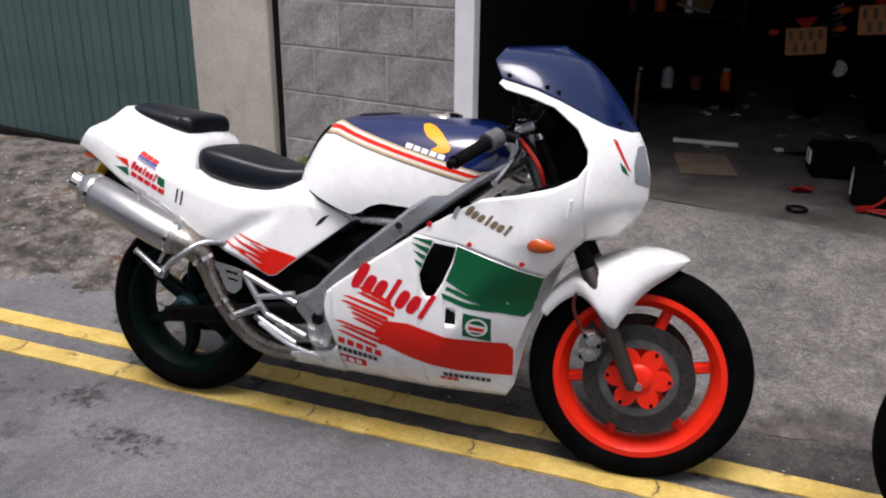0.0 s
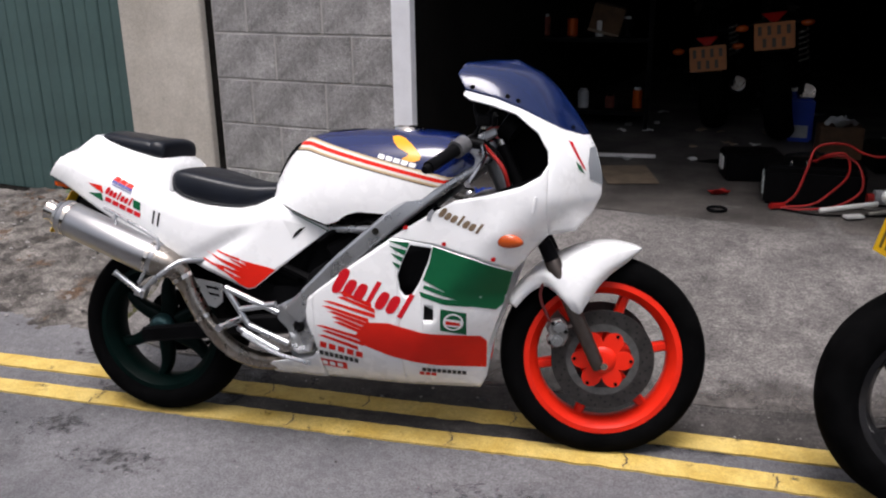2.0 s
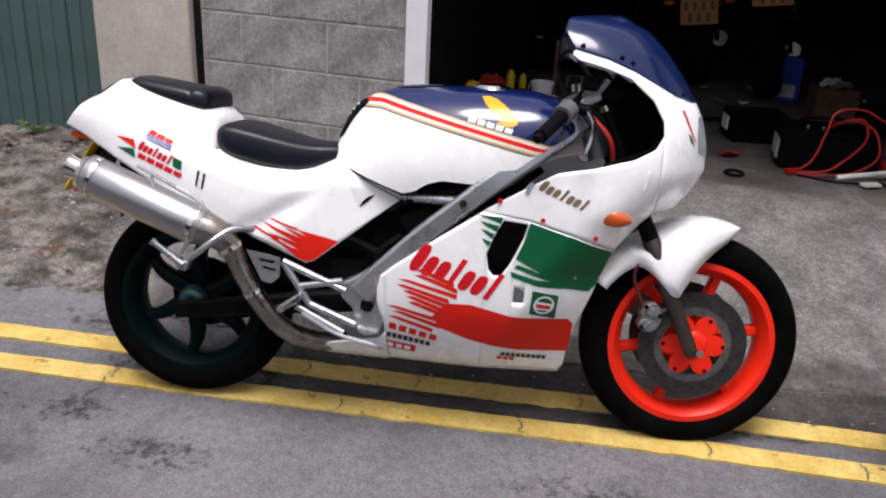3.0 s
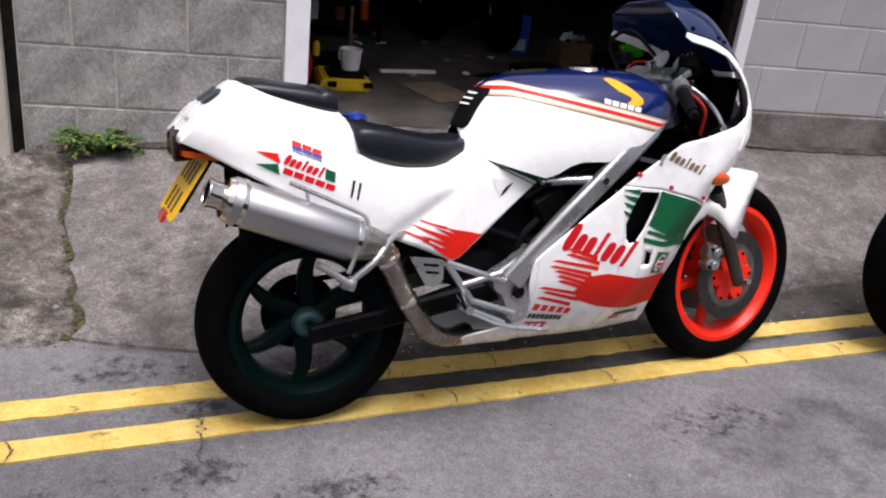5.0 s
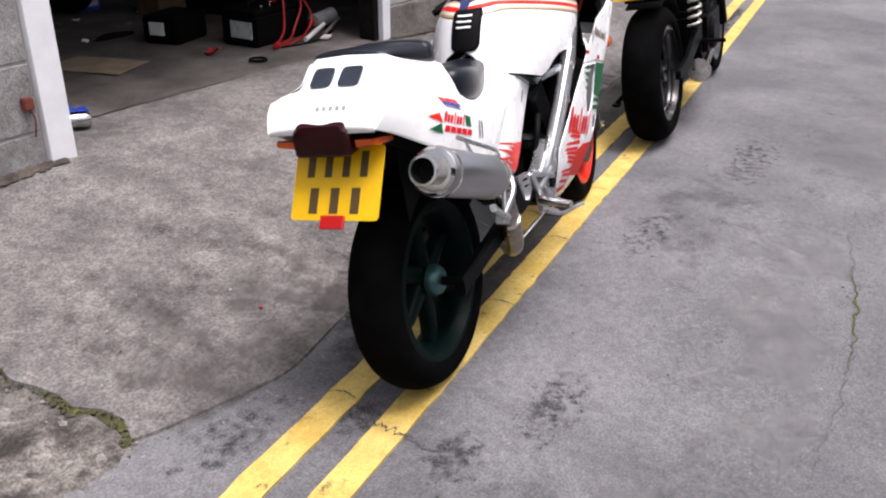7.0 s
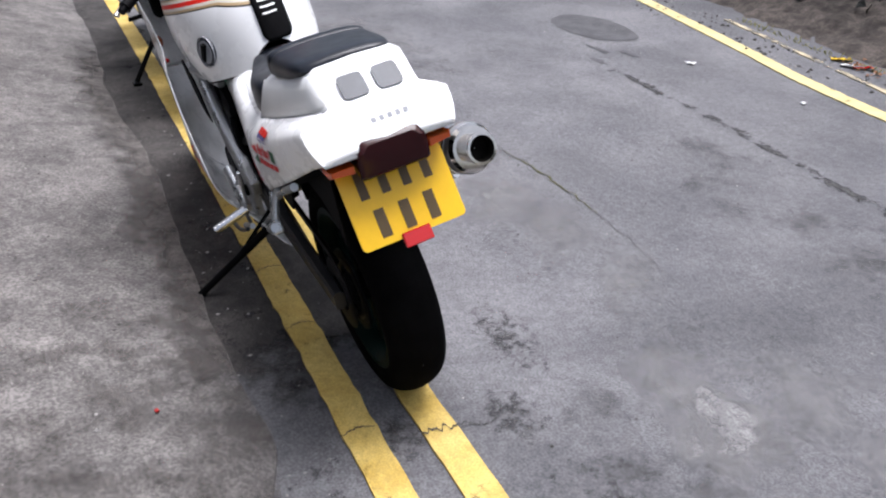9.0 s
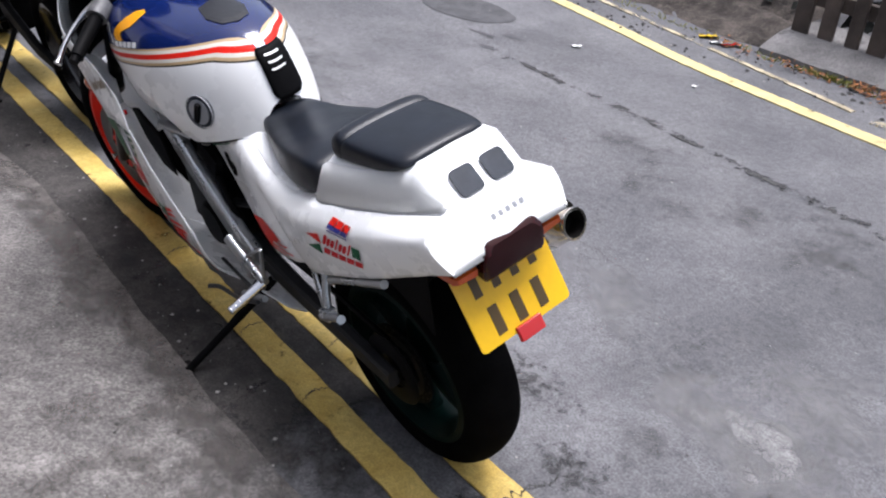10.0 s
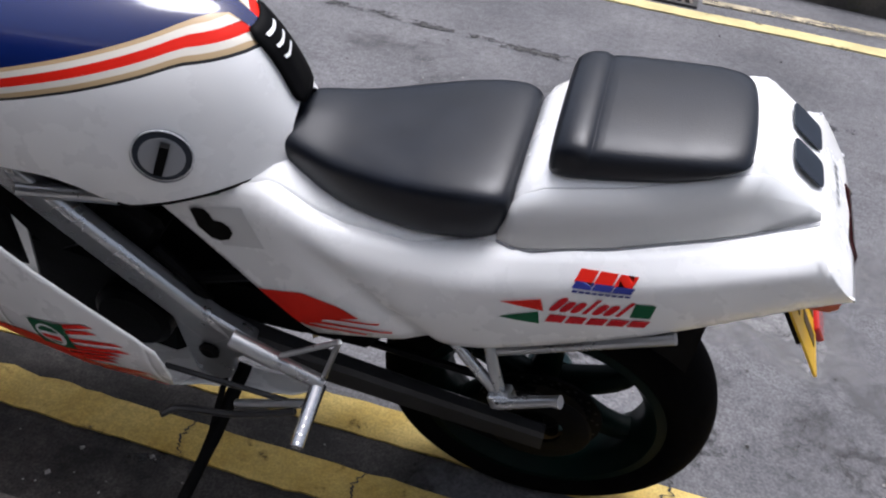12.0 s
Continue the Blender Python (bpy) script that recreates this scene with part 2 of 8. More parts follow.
PEBBLE = material("pale_grit", (0.255, 0.2465, 0.238), 0.9, vary=0.3, scale=40)
DARKGRIT = material("dark_grit", (0.05, 0.048, 0.046), 0.9, vary=0.3, scale=40)
LEAFG = material("weed_leaf", (0.055, 0.115, 0.022), 0.55, vary=0.35, scale=25)
LEAFY = material("yellow_green_leaf", (0.20, 0.20, 0.035), 0.6, vary=0.35, scale=25)
LEAFD = material("damp_dark_brown_leaf", (0.085, 0.048, 0.026), 0.8, vary=0.5, scale=30)
RUBBLE = material("crumbled_pale_concrete", (0.20, 0.185, 0.17), 0.95, vary=0.4, scale=22, fine=150, bump=0.004)
LEAFB = material("fallen_brown_leaf", (0.26, 0.10, 0.03), 0.75, vary=0.4, scale=30)
PICKET = material("dark_weathered_fence_wood", (0.075, 0.058, 0.048), 0.85, vary=0.35, scale=5, fine=80, bump=0.003, random_tone=0.15)
# Near black that carries the shade behind the fence.
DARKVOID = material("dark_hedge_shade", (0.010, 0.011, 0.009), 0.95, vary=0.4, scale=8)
KERB = material("grey_kerb_concrete", (0.187, 0.1785, 0.1742), 0.9, vary=0.25, scale=5, fine=90, bump=0.004, spots=(0.0765, 0.07225, 0.068), spot_scale=4, spot_at=0.6, speckle=0.3)
WETSTONE = material("dark_mossy_stone", (0.050, 0.046, 0.042), 0.85, vary=0.4, scale=7, fine=80, bump=0.006, second=(0.10, 0.09, 0.075), spots=(0.05, 0.055, 0.015), spot_scale=6, spot_at=0.58)
IRON = material("cast_iron_grate", (0.12, 0.10, 0.085), 0.6, 0.6, vary=0.35, scale=20, fine=110, bump=0.002)
PLASTER = material("white_painted_plaster", (0.72, 0.72, 0.69), 0.7, vary=0.12, scale=18, fine=90, bump=0.006, spots=(0.35, 0.33, 0.28), spot_scale=14, spot_at=0.64)
PVC = material("white_pvc_pipe", (0.78, 0.78, 0.76), 0.35, vary=0.06, scale=12)
TOOLYELLOW = material("yellow_plastic_case", (0.72, 0.47, 0.01), 0.45, vary=0.08, scale=14)
REDPLASTIC = material("red_cable_plastic", (0.36, 0.012, 0.010), 0.4, vary=0.1, scale=20)
BLUEPLASTIC = material("blue_plastic", (0.012, 0.05, 0.36), 0.4, vary=0.1, scale=14)
GREENPLASTIC = material("bright_green_plastic", (0.06, 0.50, 0.02), 0.4, vary=0.08, scale=14)
GREYPLASTIC = material("pale_grey_plastic", (0.40, 0.41, 0.42), 0.45, vary=0.15, scale=14)
CARD = material("dirty_cardboard", (0.26, 0.20, 0.14), 0.9, vary=0.25, scale=7, fine=60)
PAPERW = material("white_paper_and_plastic", (0.70, 0.70, 0.68), 0.6, vary=0.1, scale=14)
OLDWOOD = material("old_brown_timber", (0.11, 0.06, 0.03), 0.8, vary=0.3, scale=6, fine=70, bump=0.002)
LABELG = material("worn_grey_green_label", (0.42, 0.46, 0.45), 0.5, vary=0.2, scale=30)
RUST = material("rusty_red_metal", (0.16, 0.035, 0.022), 0.8, vary=0.4, scale=25, fine=110, bump=0.002)
BIKEGREEN = material("bright_green_tank_paint", (0.02, 0.16, 0.03), 0.25, coat=0.5)
GLOSSBLACK = material("gloss_black_paint", (0.006, 0.006, 0.007), 0.25, coat=0.5)
SPRING = material("pale_shock_spring", (0.50, 0.48, 0.44), 0.35, 0.3)
CLEARLENS = material("clear_indicator_lens", (0.55, 0.56, 0.55), 0.1, coat=0.6)
LAMPRED = material("bright_red_tail_lens", (0.40, 0.012, 0.01), 0.15, coat=0.6)
DOORGREEN = material("sage_green_door_paint", (0.052, 0.098, 0.094), 0.6, vary=0.12, scale=3, fine=70, bump=0.0012, random_tone=0.05)
WHITEWOOD = material("white_gloss_timber_paint", (0.78, 0.79, 0.82), 0.4, vary=0.05, scale=6, fine=60)
GAPBLACK = material("matt_near_black", (0.012, 0.011, 0.010), 0.9, vary=0.4, scale=20, spec=0.05)
# The unlit interior's darkness is put into this near-black colour.
GARAGE = material("unlit_black_garage_wall", (0.007, 0.0065, 0.006), 0.95, vary=0.3, scale=3, fine=60, bump=0.003, spec=0.1)
FLOORG = material("oily_garage_floor", (0.085, 0.07565, 0.06885), 0.85, vary=0.35, scale=3.5, fine=70, bump=0.003, second=(0.1403, 0.1258, 0.1156), speckle=0.35, mottle=0.3, mottle_scale=1.5)


# ---------------------------------------------------------------- mesh tools
def part(name, bm, mat, parent=None, label="", smooth=True, angle=40):
    me = bpy.data.meshes.new(name)
    bmesh.ops.recalc_face_normals(bm, faces=bm.faces[:])
    bm.to_mesh(me)
    bm.free()
    if smooth:
        me.shade_smooth()
        me.set_sharp_from_angle(angle=radians(angle))
    me.materials.append(mat)
    ob = new(name, me)
    if parent is not None:
        ob.parent = parent
    if label:
        ob["label"] = label
    return ob


def thing(name, label, category, m=None, group="", kind=""):
    ob = new(name)
    ob.empty_display_size = 0.1
    if m is not None:
        ob.matrix_world = m
    return tagged(ob, label, category, group, kind)


def solidify(ob, t, offset=-1):
    mod = ob.modifiers.new("thickness", "SOLIDIFY")
    mod.thickness, mod.offset = t, offset
    return ob


def bevel(ob, w, segments=2):
    mod = ob.modifiers.new("edge", "BEVEL")
    mod.width, mod.segments, mod.limit_method = w, segments, "ANGLE"
    return ob


def lerp_table(table, x):
    if x <= table[0][0]:
        return table[0][1]
    for (a, u), (b, v) in zip(table, table[1:]):
        if x <= b:
            k = (x - a) / (b - a)
            return u + (v - u) * k
    return table[-1][1]


def smooth_table(table, x):
    """Cubic through the rows of a table."""
    n = len(table)
    if x <= table[0][0]:
        return table[0][1]
    if x >= table[-1][0]:
        return table[-1][1]
    for i in range(n - 1):
        x0, y0 = table[i]
        x1, y1 = table[i + 1]
        if x <= x1:
            def slope(j):
                if j == 0 or j == n - 1:
                    return 0.0 if n < 3 else (table[min(j + 1, n - 1)][1] - table[max(j - 1, 0)][1]) / (table[min(j + 1, n - 1)][0] - table[max(j - 1, 0)][0])
                a = (table[j][1] - table[j - 1][1]) / (table[j][0] - table[j - 1][0])
                b = (table[j + 1][1] - table[j][1]) / (table[j + 1][0] - table[j][0])
                return 0.0 if a * b <= 0 else 2 * a * b / (a + b)
            h, k = x1 - x0, (x - x0) / (x1 - x0)
            return ((2 * k**3 - 3 * k**2 + 1) * y0 + (k**3 - 2 * k**2 + k) * h * slope(i)
                    + (-2 * k**3 + 3 * k**2) * y1 + (k**3 - k**2) * h * slope(i + 1))


def box(bm, x0, x1, y0, y1, z0, z1):
    v = [bm.verts.new((x, y, z)) for x in (x0, x1) for y in (y0, y1) for z in (z0, z1)]
    for f in ((0, 1, 3, 2), (4, 6, 7, 5), (0, 4, 5, 1), (2, 3, 7, 6), (0, 2, 6, 4), (1, 5, 7, 3)):
        bm.faces.new([v[i] for i in f])
    return v


def slab(bm, m, sx, sy, sz):
    """A box of that size about the pose m."""
    v = box(bm, -sx / 2, sx / 2, -sy / 2, sy / 2, -sz / 2, sz / 2)
    for p in v:
        p.co = m @ p.co
    return v


def tube(bm, points, radius, sides=10, cap=True):
    """A round bar through points; radius may be one number or one for each point."""
    pts = [Vector(p) for p in points]
    rings, up = [], None
    for i, p in enumerate(pts):
        d = (pts[min(i + 1, len(pts) - 1)] - pts[max(i - 1, 0)]).normalized()
        if up is None:
            up = Vector((0, 0, 1)) if abs(d.z) < 0.9 else Vector((0, 1, 0))
        side = d.cross(up).normalized()
        up = side.cross(d).normalized()
        r = radius[i] if isinstance(radius, (list, tuple)) else radius
        rings.append([bm.verts.new(p + r * (math.cos(a) * side + math.sin(a) * up)) for a in (2 * math.pi * k / sides for k in range(sides))])
    for a, b in zip(rings, rings[1:]):
        for k in range(sides):
            bm.faces.new((a[k], a[(k + 1) % sides], b[(k + 1) % sides], b[k]))
    if cap:
        bm.faces.new(rings[0][::-1])
        bm.faces.new(rings[-1])
    return bm


def curve_points(points, n=6):
    """A smooth line through points."""
    p = [Vector(q) for q in points]
    p = [2 * p[0] - p[1], *p, 2 * p[-1] - p[-2]]
    out = []
    for i in range(1, len(p) - 2):
        for k in range(n):
            t = k / n
            out.append(0.5 * (2 * p[i] + (p[i + 1] - p[i - 1]) * t + (2 * p[i - 1] - 5 * p[i] + 4 * p[i + 1] - p[i + 2]) * t * t
                              + (3 * p[i] - p[i - 1] - 3 * p[i + 1] + p[i + 2]) * t**3))
    return [*out, p[-2]]


def revolve(bm, profile, centre, sides=48, closed=False, axis="y"):
    """Turns a profile of (radius, across) round a line along y, x or z through centre."""
    c = Vector(centre)
    rings = []
    for k in range(sides):
        a = 2 * math.pi * k / sides
        ring = []
        for r, w in profile:
            u, v = r * math.cos(a), r * math.sin(a)
            ring.append(bm.verts.new(c + Vector({"y": (u, w, v), "x": (w, u, v), "z": (u, v, w)}[axis])))
        rings.append(ring)
    n = len(profile)
    for k in range(sides):
        a, b = rings[k], rings[(k + 1) % sides]
        for i in range(n if closed else n - 1):
            bm.faces.new((a[i], a[(i + 1) % n], b[(i + 1) % n], b[i]))
    return bm


def prism(bm, outline, y0, y1):
    """An (x, z) outline pulled from y0 to y1."""
    a = [bm.verts.new((x, y0, z)) for x, z in outline]
    b = [bm.verts.new((x, y1, z)) for x, z in outline]
    bm.faces.new(a)
    bm.faces.new(b[::-1])
    for i in range(len(a)):
        j = (i + 1) % len(a)
        bm.faces.new((a[i], b[i], b[j], a[j]))
    return bm


def loft(bm, sections, cap=True):
    """Skin over closed rings of equally many points."""
    rings = [[bm.verts.new(p) for p in s] for s in sections]
    n = len(rings[0])
    for a, b in zip(rings, rings[1:]):
        for k in range(n):
            bm.faces.new((a[k], a[(k + 1) % n], b[(k + 1) % n], b[k]))
    if cap:
        bm.faces.new(rings[0][::-1])
        bm.faces.new(rings[-1])
    return bm


def mirrored(half):
    """A ring of (y, z) from a half profile that runs from the bottom to the top middle."""
    return [*half, *[(-y, z) for y, z in reversed(half) if abs(y) > 1e-5]]


def clip_band(poly, lo, hi):
    for sign, lim in ((1, lo), (-1, -hi)):
        out = []
        for i in range(len(poly)):
            p, q = poly[i], poly[(i + 1) % len(poly)]
            a, b = sign * p[1] - lim, sign * q[1] - lim
            if a >= 0:
                out.append(p)
            if (a > 0 > b) or (a < 0 < b):
                k = a / (a - b)
                out.append((p[0] + k * (q[0] - p[0]), p[1] + k * (q[1] - p[1])))
        poly = out
        if len(poly) < 3:
            return []
    return poly


def skin(bm, outlines, width, side=-1, off=0.0, dx=0.02, dz=0.02):
    """A sheet over the (x, z) area inside the outlines (even-odd, so inner ones are holes), at y = side * width(x, z), lifted by off."""
    xs = sorted({round(p[0], 5) for o in outlines for p in o})
    cuts = []
    for a, b in zip(xs, xs[1:]):
        n = max(1, math.ceil((b - a) / dx - 1e-6))
        cuts += [(a + (b - a) * k / n, a + (b - a) * (k + 1) / n) for k in range(n)]
    edges = [(o[i], o[(i + 1) % len(o)]) for o in outlines for i in range(len(o))]
    made = {}

    def vert(x, z):
        key = (round(x, 5), round(z, 5))
        if key not in made:
            made[key] = bm.verts.new((x, side * (width(x, z) + off), z))
        return made[key]

    for a, b in cuts:
        if b - a < 1e-5:
            continue
        m, hits = (a + b) / 2, []
        for p, q in edges:
            if p[0] == q[0]:
                continue
            if min(p[0], q[0]) < m < max(p[0], q[0]):
                at = [p[1] + (q[1] - p[1]) * (x - p[0]) / (q[0] - p[0]) for x in (m, a, b)]
                hits.append(at)
        hits.sort()
        for lo, hi in zip(hits[::2], hits[1::2]):
            quad = [(a, lo[1]), (b, lo[2]), (b, hi[2]), (a, hi[1])]
            z0, z1 = min(lo[1:]), max(hi[1:])
            for k in range(math.floor(z0 / dz), math.ceil(z1 / dz)):
                poly = clip_band(quad, k * dz, (k + 1) * dz)
                vs = []
                for p in poly:
                    v = vert(*p)
                    if v not in vs:
                        vs.append(v)
                if len(vs) >= 3:
                    try:
                        bm.faces.new(vs)
                    except ValueError:
                        pass
    return bm


def panel(bm, outlines, width, side=-1, dx=0.014, dz=0.016):
    """As skin(), but in even rows that run along the rims, for thick panels with clean edges."""
    xs = sorted({round(p[0], 5) for o in outlines for p in o})
    cuts = []
    for a, b in zip(xs, xs[1:]):
        n = max(1, math.ceil((b - a) / dx - 1e-6))
        cuts += [(a + (b - a) * k / n, a + (b - a) * (k + 1) / n) for k in range(n)]
    edges = [(o[i], o[(i + 1) % len(o)]) for o in outlines for i in range(len(o))]
    chains, live = [], []
    for a, b in cuts:
        m, hits = (a + b) / 2, []
        for p, q in edges:
            if min(p[0], q[0]) < m < max(p[0], q[0]):
                hits.append([p[1] + (q[1] - p[1]) * (x - p[0]) / (q[0] - p[0]) for x in (m, a, b)])
        hits.sort()
        now = []
        for lo, hi in zip(hits[::2], hits[1::2]):
            chain = next((c for c in live if abs(c[-1][1] - lo[1]) + abs(c[-1][2] - hi[1]) < 1e-4), None)
            if chain is None:
                chain = [(a, lo[1], hi[1])]
                chains.append(chain)
            chain.append((b, lo[2], hi[2]))
            now.append(chain)
        live = now
    for chain in chains:
        rows = max(2, math.ceil(max(hi - lo for _, lo, hi in chain) / dz))
        prev = None
        for x, lo, hi in chain:
            if hi - lo < 1e-4:
                col = [bm.verts.new((x, side * width(x, lo), lo))] * (rows + 1)
            else:
                col = [bm.verts.new((x, side * width(x, z), z)) for z in steps(lo, hi, rows)]
            if prev:
                for k in range(rows):
                    vs = list(dict.fromkeys((prev[k], col[k], col[k + 1], prev[k + 1])))
                    if len(vs) >= 3:
                        bm.faces.new(vs)
            prev = col
    return bm


def both(bm, outlines, width, **k):
    skin(bm, outlines, width, side=-1, **k)
    skin(bm, outlines, width, side=1, **k)
    bmesh.ops.remove_doubles(bm, verts=bm.verts[:], dist=0.0015)
    return bm


def blocks(x, z, dx, dz, height, n, lean=0.0, fill=0.72, first=1.0, tall=()):
    """Plain slanted blocks in a row, one for each character of an unlettered mark."""
    out, step = [], 1.0 / n
    l = math.hypot(dx, dz)
    ux, uz = dx / l, dz / l
    nx, nz = -uz, ux
    if nz < 0:
        nx, nz = -nx, -nz
    for i in range(n):
        h = height * (first if i == 0 else 1.35 if i in tall else 1.0)
        a, b = i * step, (i + fill) * step
        p = [(x + dx * a, z + dz * a), (x + dx * b, z + dz * b)]
        t = (nx * h + ux * lean * h, nz * h + uz * lean * h)
        out.append([p[0], p[1], (p[1][0] + t[0], p[1][1] + t[1]), (p[0][0] + t[0], p[0][1] + t[1])])
    return out


def pills(x, z, dx, dz, height, n, lean=0.0, fill=0.86, first=1.0, tall=()):
    """Plain slanted ovals and bars in a row, standing for an unlettered mark."""
    out = []
    for i, quad in enumerate(blocks(x, z, dx, dz, height, n, lean, fill, first, tall)):
        if i in tall:
            a, b, c, d = [Vector(p) for p in quad]
            k = 0.26
            out.append([tuple(v) for v in (a.lerp(b, k), a.lerp(b, 1 - k), d.lerp(c, 1 - k), d.lerp(c, k))])
            continue
        o, u, v = Vector(quad[0]), Vector(quad[1]) - Vector(quad[0]), Vector(quad[3]) - Vector(quad[0])
        oval = []
        for q in range(14):
            a = 2 * math.pi * q / 14 + 0.1
            c, w = math.cos(a), math.sin(a)
            c, w = math.copysign(abs(c) ** 0.7, c), math.copysign(abs(w) ** 0.7, w)
            oval.append(tuple(o + u * (0.5 + 0.5 * c) + v * (0.5 + 0.5 * w)))
        out.append(oval)
    return out


def drape(bm, outline, width, side=-1, rows=14, dx=0.018):
    """An even grid over a one-piece (x, z) outline, so that its rim stays clean."""
    xs = sorted({round(p[0], 5) for p in outline})
    cuts = [xs[0]]
    for a, b in zip(xs, xs[1:]):
        n = max(1, math.ceil((b - a) / dx - 1e-6))
        cuts += [a + (b - a) * (k + 1) / n for k in range(n)]
    edges = [(outline[i], outline[(i + 1) % len(outline)]) for i in range(len(outline))]
    cols = []
    for i, x in enumerate(cuts):
        u = min(max(x, xs[0] + 1e-4), xs[-1] - 1e-4)
        z = sorted(p[1] + (q[1] - p[1]) * (u - p[0]) / (q[0] - p[0]) for p, q in edges if p[0] != q[0] and min(p[0], q[0]) <= u <= max(p[0], q[0]))
        cols.append([bm.verts.new((x, side * width(x, z[0] + (z[-1] - z[0]) * k / rows), z[0] + (z[-1] - z[0]) * k / rows)) for k in range(rows + 1)])
    for a, b in zip(cols, cols[1:]):
        for k in range(rows):
            bm.faces.new((a[k], b[k], b[k + 1], a[k + 1]))
    return bm


# ---------------------------------------------------------------- ground and building
WALL = pose(0.411, 1.646, 0, 0, 0, -10)


def sheet(bm, xs, ys, height, m=None):
    grid = [[bm.verts.new((x, y, height(x, y))) for y in ys] for x in xs]
    for a, b in zip(grid, grid[1:]):
        for j in range(len(ys) - 1):
            bm.faces.new((a[j], b[j], b[j + 1], a[j + 1]))
    return bm


def steps(a, b, n):
    return [a + (b - a) * k / n for k in range(n + 1)]


def rough(x, y, s, amp):
    return amp * noise.noise(Vector((x * s, y * s, 3.7)))


def road_height(x, y):
    near = max(0.0, 1 - max(abs(x) / 9, abs(y) / 6))
    rise = 0.014 * max(0.0, min(1.0, (y + 1.6) / 1.2)) * max(0.0, min(1.0, (2.6 - x) / 1.4)) * max(0.0, min(1.0, (x + 6) / 3))
    return near * rough(x, y, 1.1, 0.006) + rise


bm = bmesh.new()
far = [-900, -300, -90, -30, -12]
sheet(bm, far + steps(-9, 9, 60) + [-v for v in reversed(far)], far + steps(-7, 4.5, 40) + [-v for v in reversed(far)],
      lambda x, y: road_height(x, y) - 0.006)
ground = part("ground", bm, ASPHALT)
tagged(ground, "worn grey asphalt lane with cracks and dark patches", "road", kind="structure")


def apron_edge(x):
    return 0.335 + 0.012 * math.sin(x * 3.1) + rough(x, 0.3, 5, 0.02) + 0.05 * max(0.0, min(1.0, (x - 1.2) / 1.5)) + 0.06 * max(0.0, (-0.2 - x) / 0.4)


def wall_y(x):
    return 1.646 - math.tan(radians(10)) * (x - 0.411)


BASE = [(-9, -0.02), (-4.2, 0.0), (-3.5, 0.05), (-2.9, 0.075), (-2.5, 0.10), (-1.83, 0.15), (-0.73, 0.205), (-0.13, 0.243), (1.7, 0.248), (7.0, 0.25)]


def wall_base(s):
    """Height of the ground along the foot of the wall."""
    return lerp_table(BASE, s)


def apron_height(x, v):
    """Height at v from 0 at the road to 1 at the wall."""
    return 0.018 + (wall_base((x - 0.411) * 1.015) - 0.018) * min(1, v * (1.48 - 0.19 * min(1, max(0, x / 3)))) ** 1.02


bm = bmesh.new()
rows = []
for x in steps(-0.60, 7.5, 130):
    w = wall_y(x) + 0.62
    k = max(0.0, 1 - (x + 0.60) / 0.5)
    row = []
    for i, v in enumerate([0.0] + steps(0, 1, 30)):
        e = apron_edge(x) + 0.10 * k * k
        u = x + k * (0.05 * noise.noise(Vector((1.5, v * 9, 2))) + 0.03 * noise.noise(Vector((4.5, v * 30, 2))))
        y = e + (w - e) * v
        if i == 0:
            row.append(bm.verts.new((u, y - 0.012, -0.04)))
        else:
            row.append(bm.verts.new((u, y, apron_height(x, v) + rough(x, v * 1.4, 9, 0.004))))
    if not rows:
        rows.append([bm.verts.new((p.co.x - 0.015, p.co.y, p.co.z - 0.06)) for p in row])
    rows.append(row)
for a, b in zip(rows, rows[1:]):
    for j in range(len(a) - 1):
        bm.faces.new((a[j], b[j], b[j + 1], a[j + 1]))
apron = part("apron", bm, CONCRETE)
tagged(apron, "stained concrete apron sloping up to the garage", "pavement", kind="structure")


def crust(x, y):
    """Broken, crumbled concrete showing in the earth strip beside the apron."""
    k = max(0.0, min(1.0, (x + 2.4) / 0.4, (-0.66 - x) / 0.06, y / 0.25))
    p = Vector((x * 11, y * 11, 1.3))
    return k * (0.052 * (0.45 - abs(noise.noise(p))) * max(0.0, noise.noise(p * 0.35) + 0.55) + 0.008 * noise.noise(p * 4.2))


bm = bmesh.new()
rows = []
for x in steps(-9, -2.6, 50) + steps(-2.56, -0.50, 120):
    e, w = 0.40 + rough(x, 1, 2.5, 0.07), wall_y(x) + 0.3
    edge = 0.03 if x > -0.60 else 0.012
    rows.append([bm.verts.new((x, e - 0.05, -0.03))] + [bm.verts.new((x, e + (w - e) * v, (wall_base((x - 0.411) * 1.015) - 0.02) * v ** 0.9 + 0.014 - edge + rough(x, v * 1.5, 6, 0.014) + rough(x, v * 1.5, 25, 0.010) + crust(x, v * 1.5))) for v in steps(0, 1, 80)])
for a, b in zip(rows, rows[1:]):
    for j in range(len(a) - 1):
        bm.faces.new((a[j], b[j], b[j + 1], a[j + 1]))
verge = part("verge", bm, EARTH)
tagged(verge, "rough stony earth strip along the garages", "ground", kind="structure")


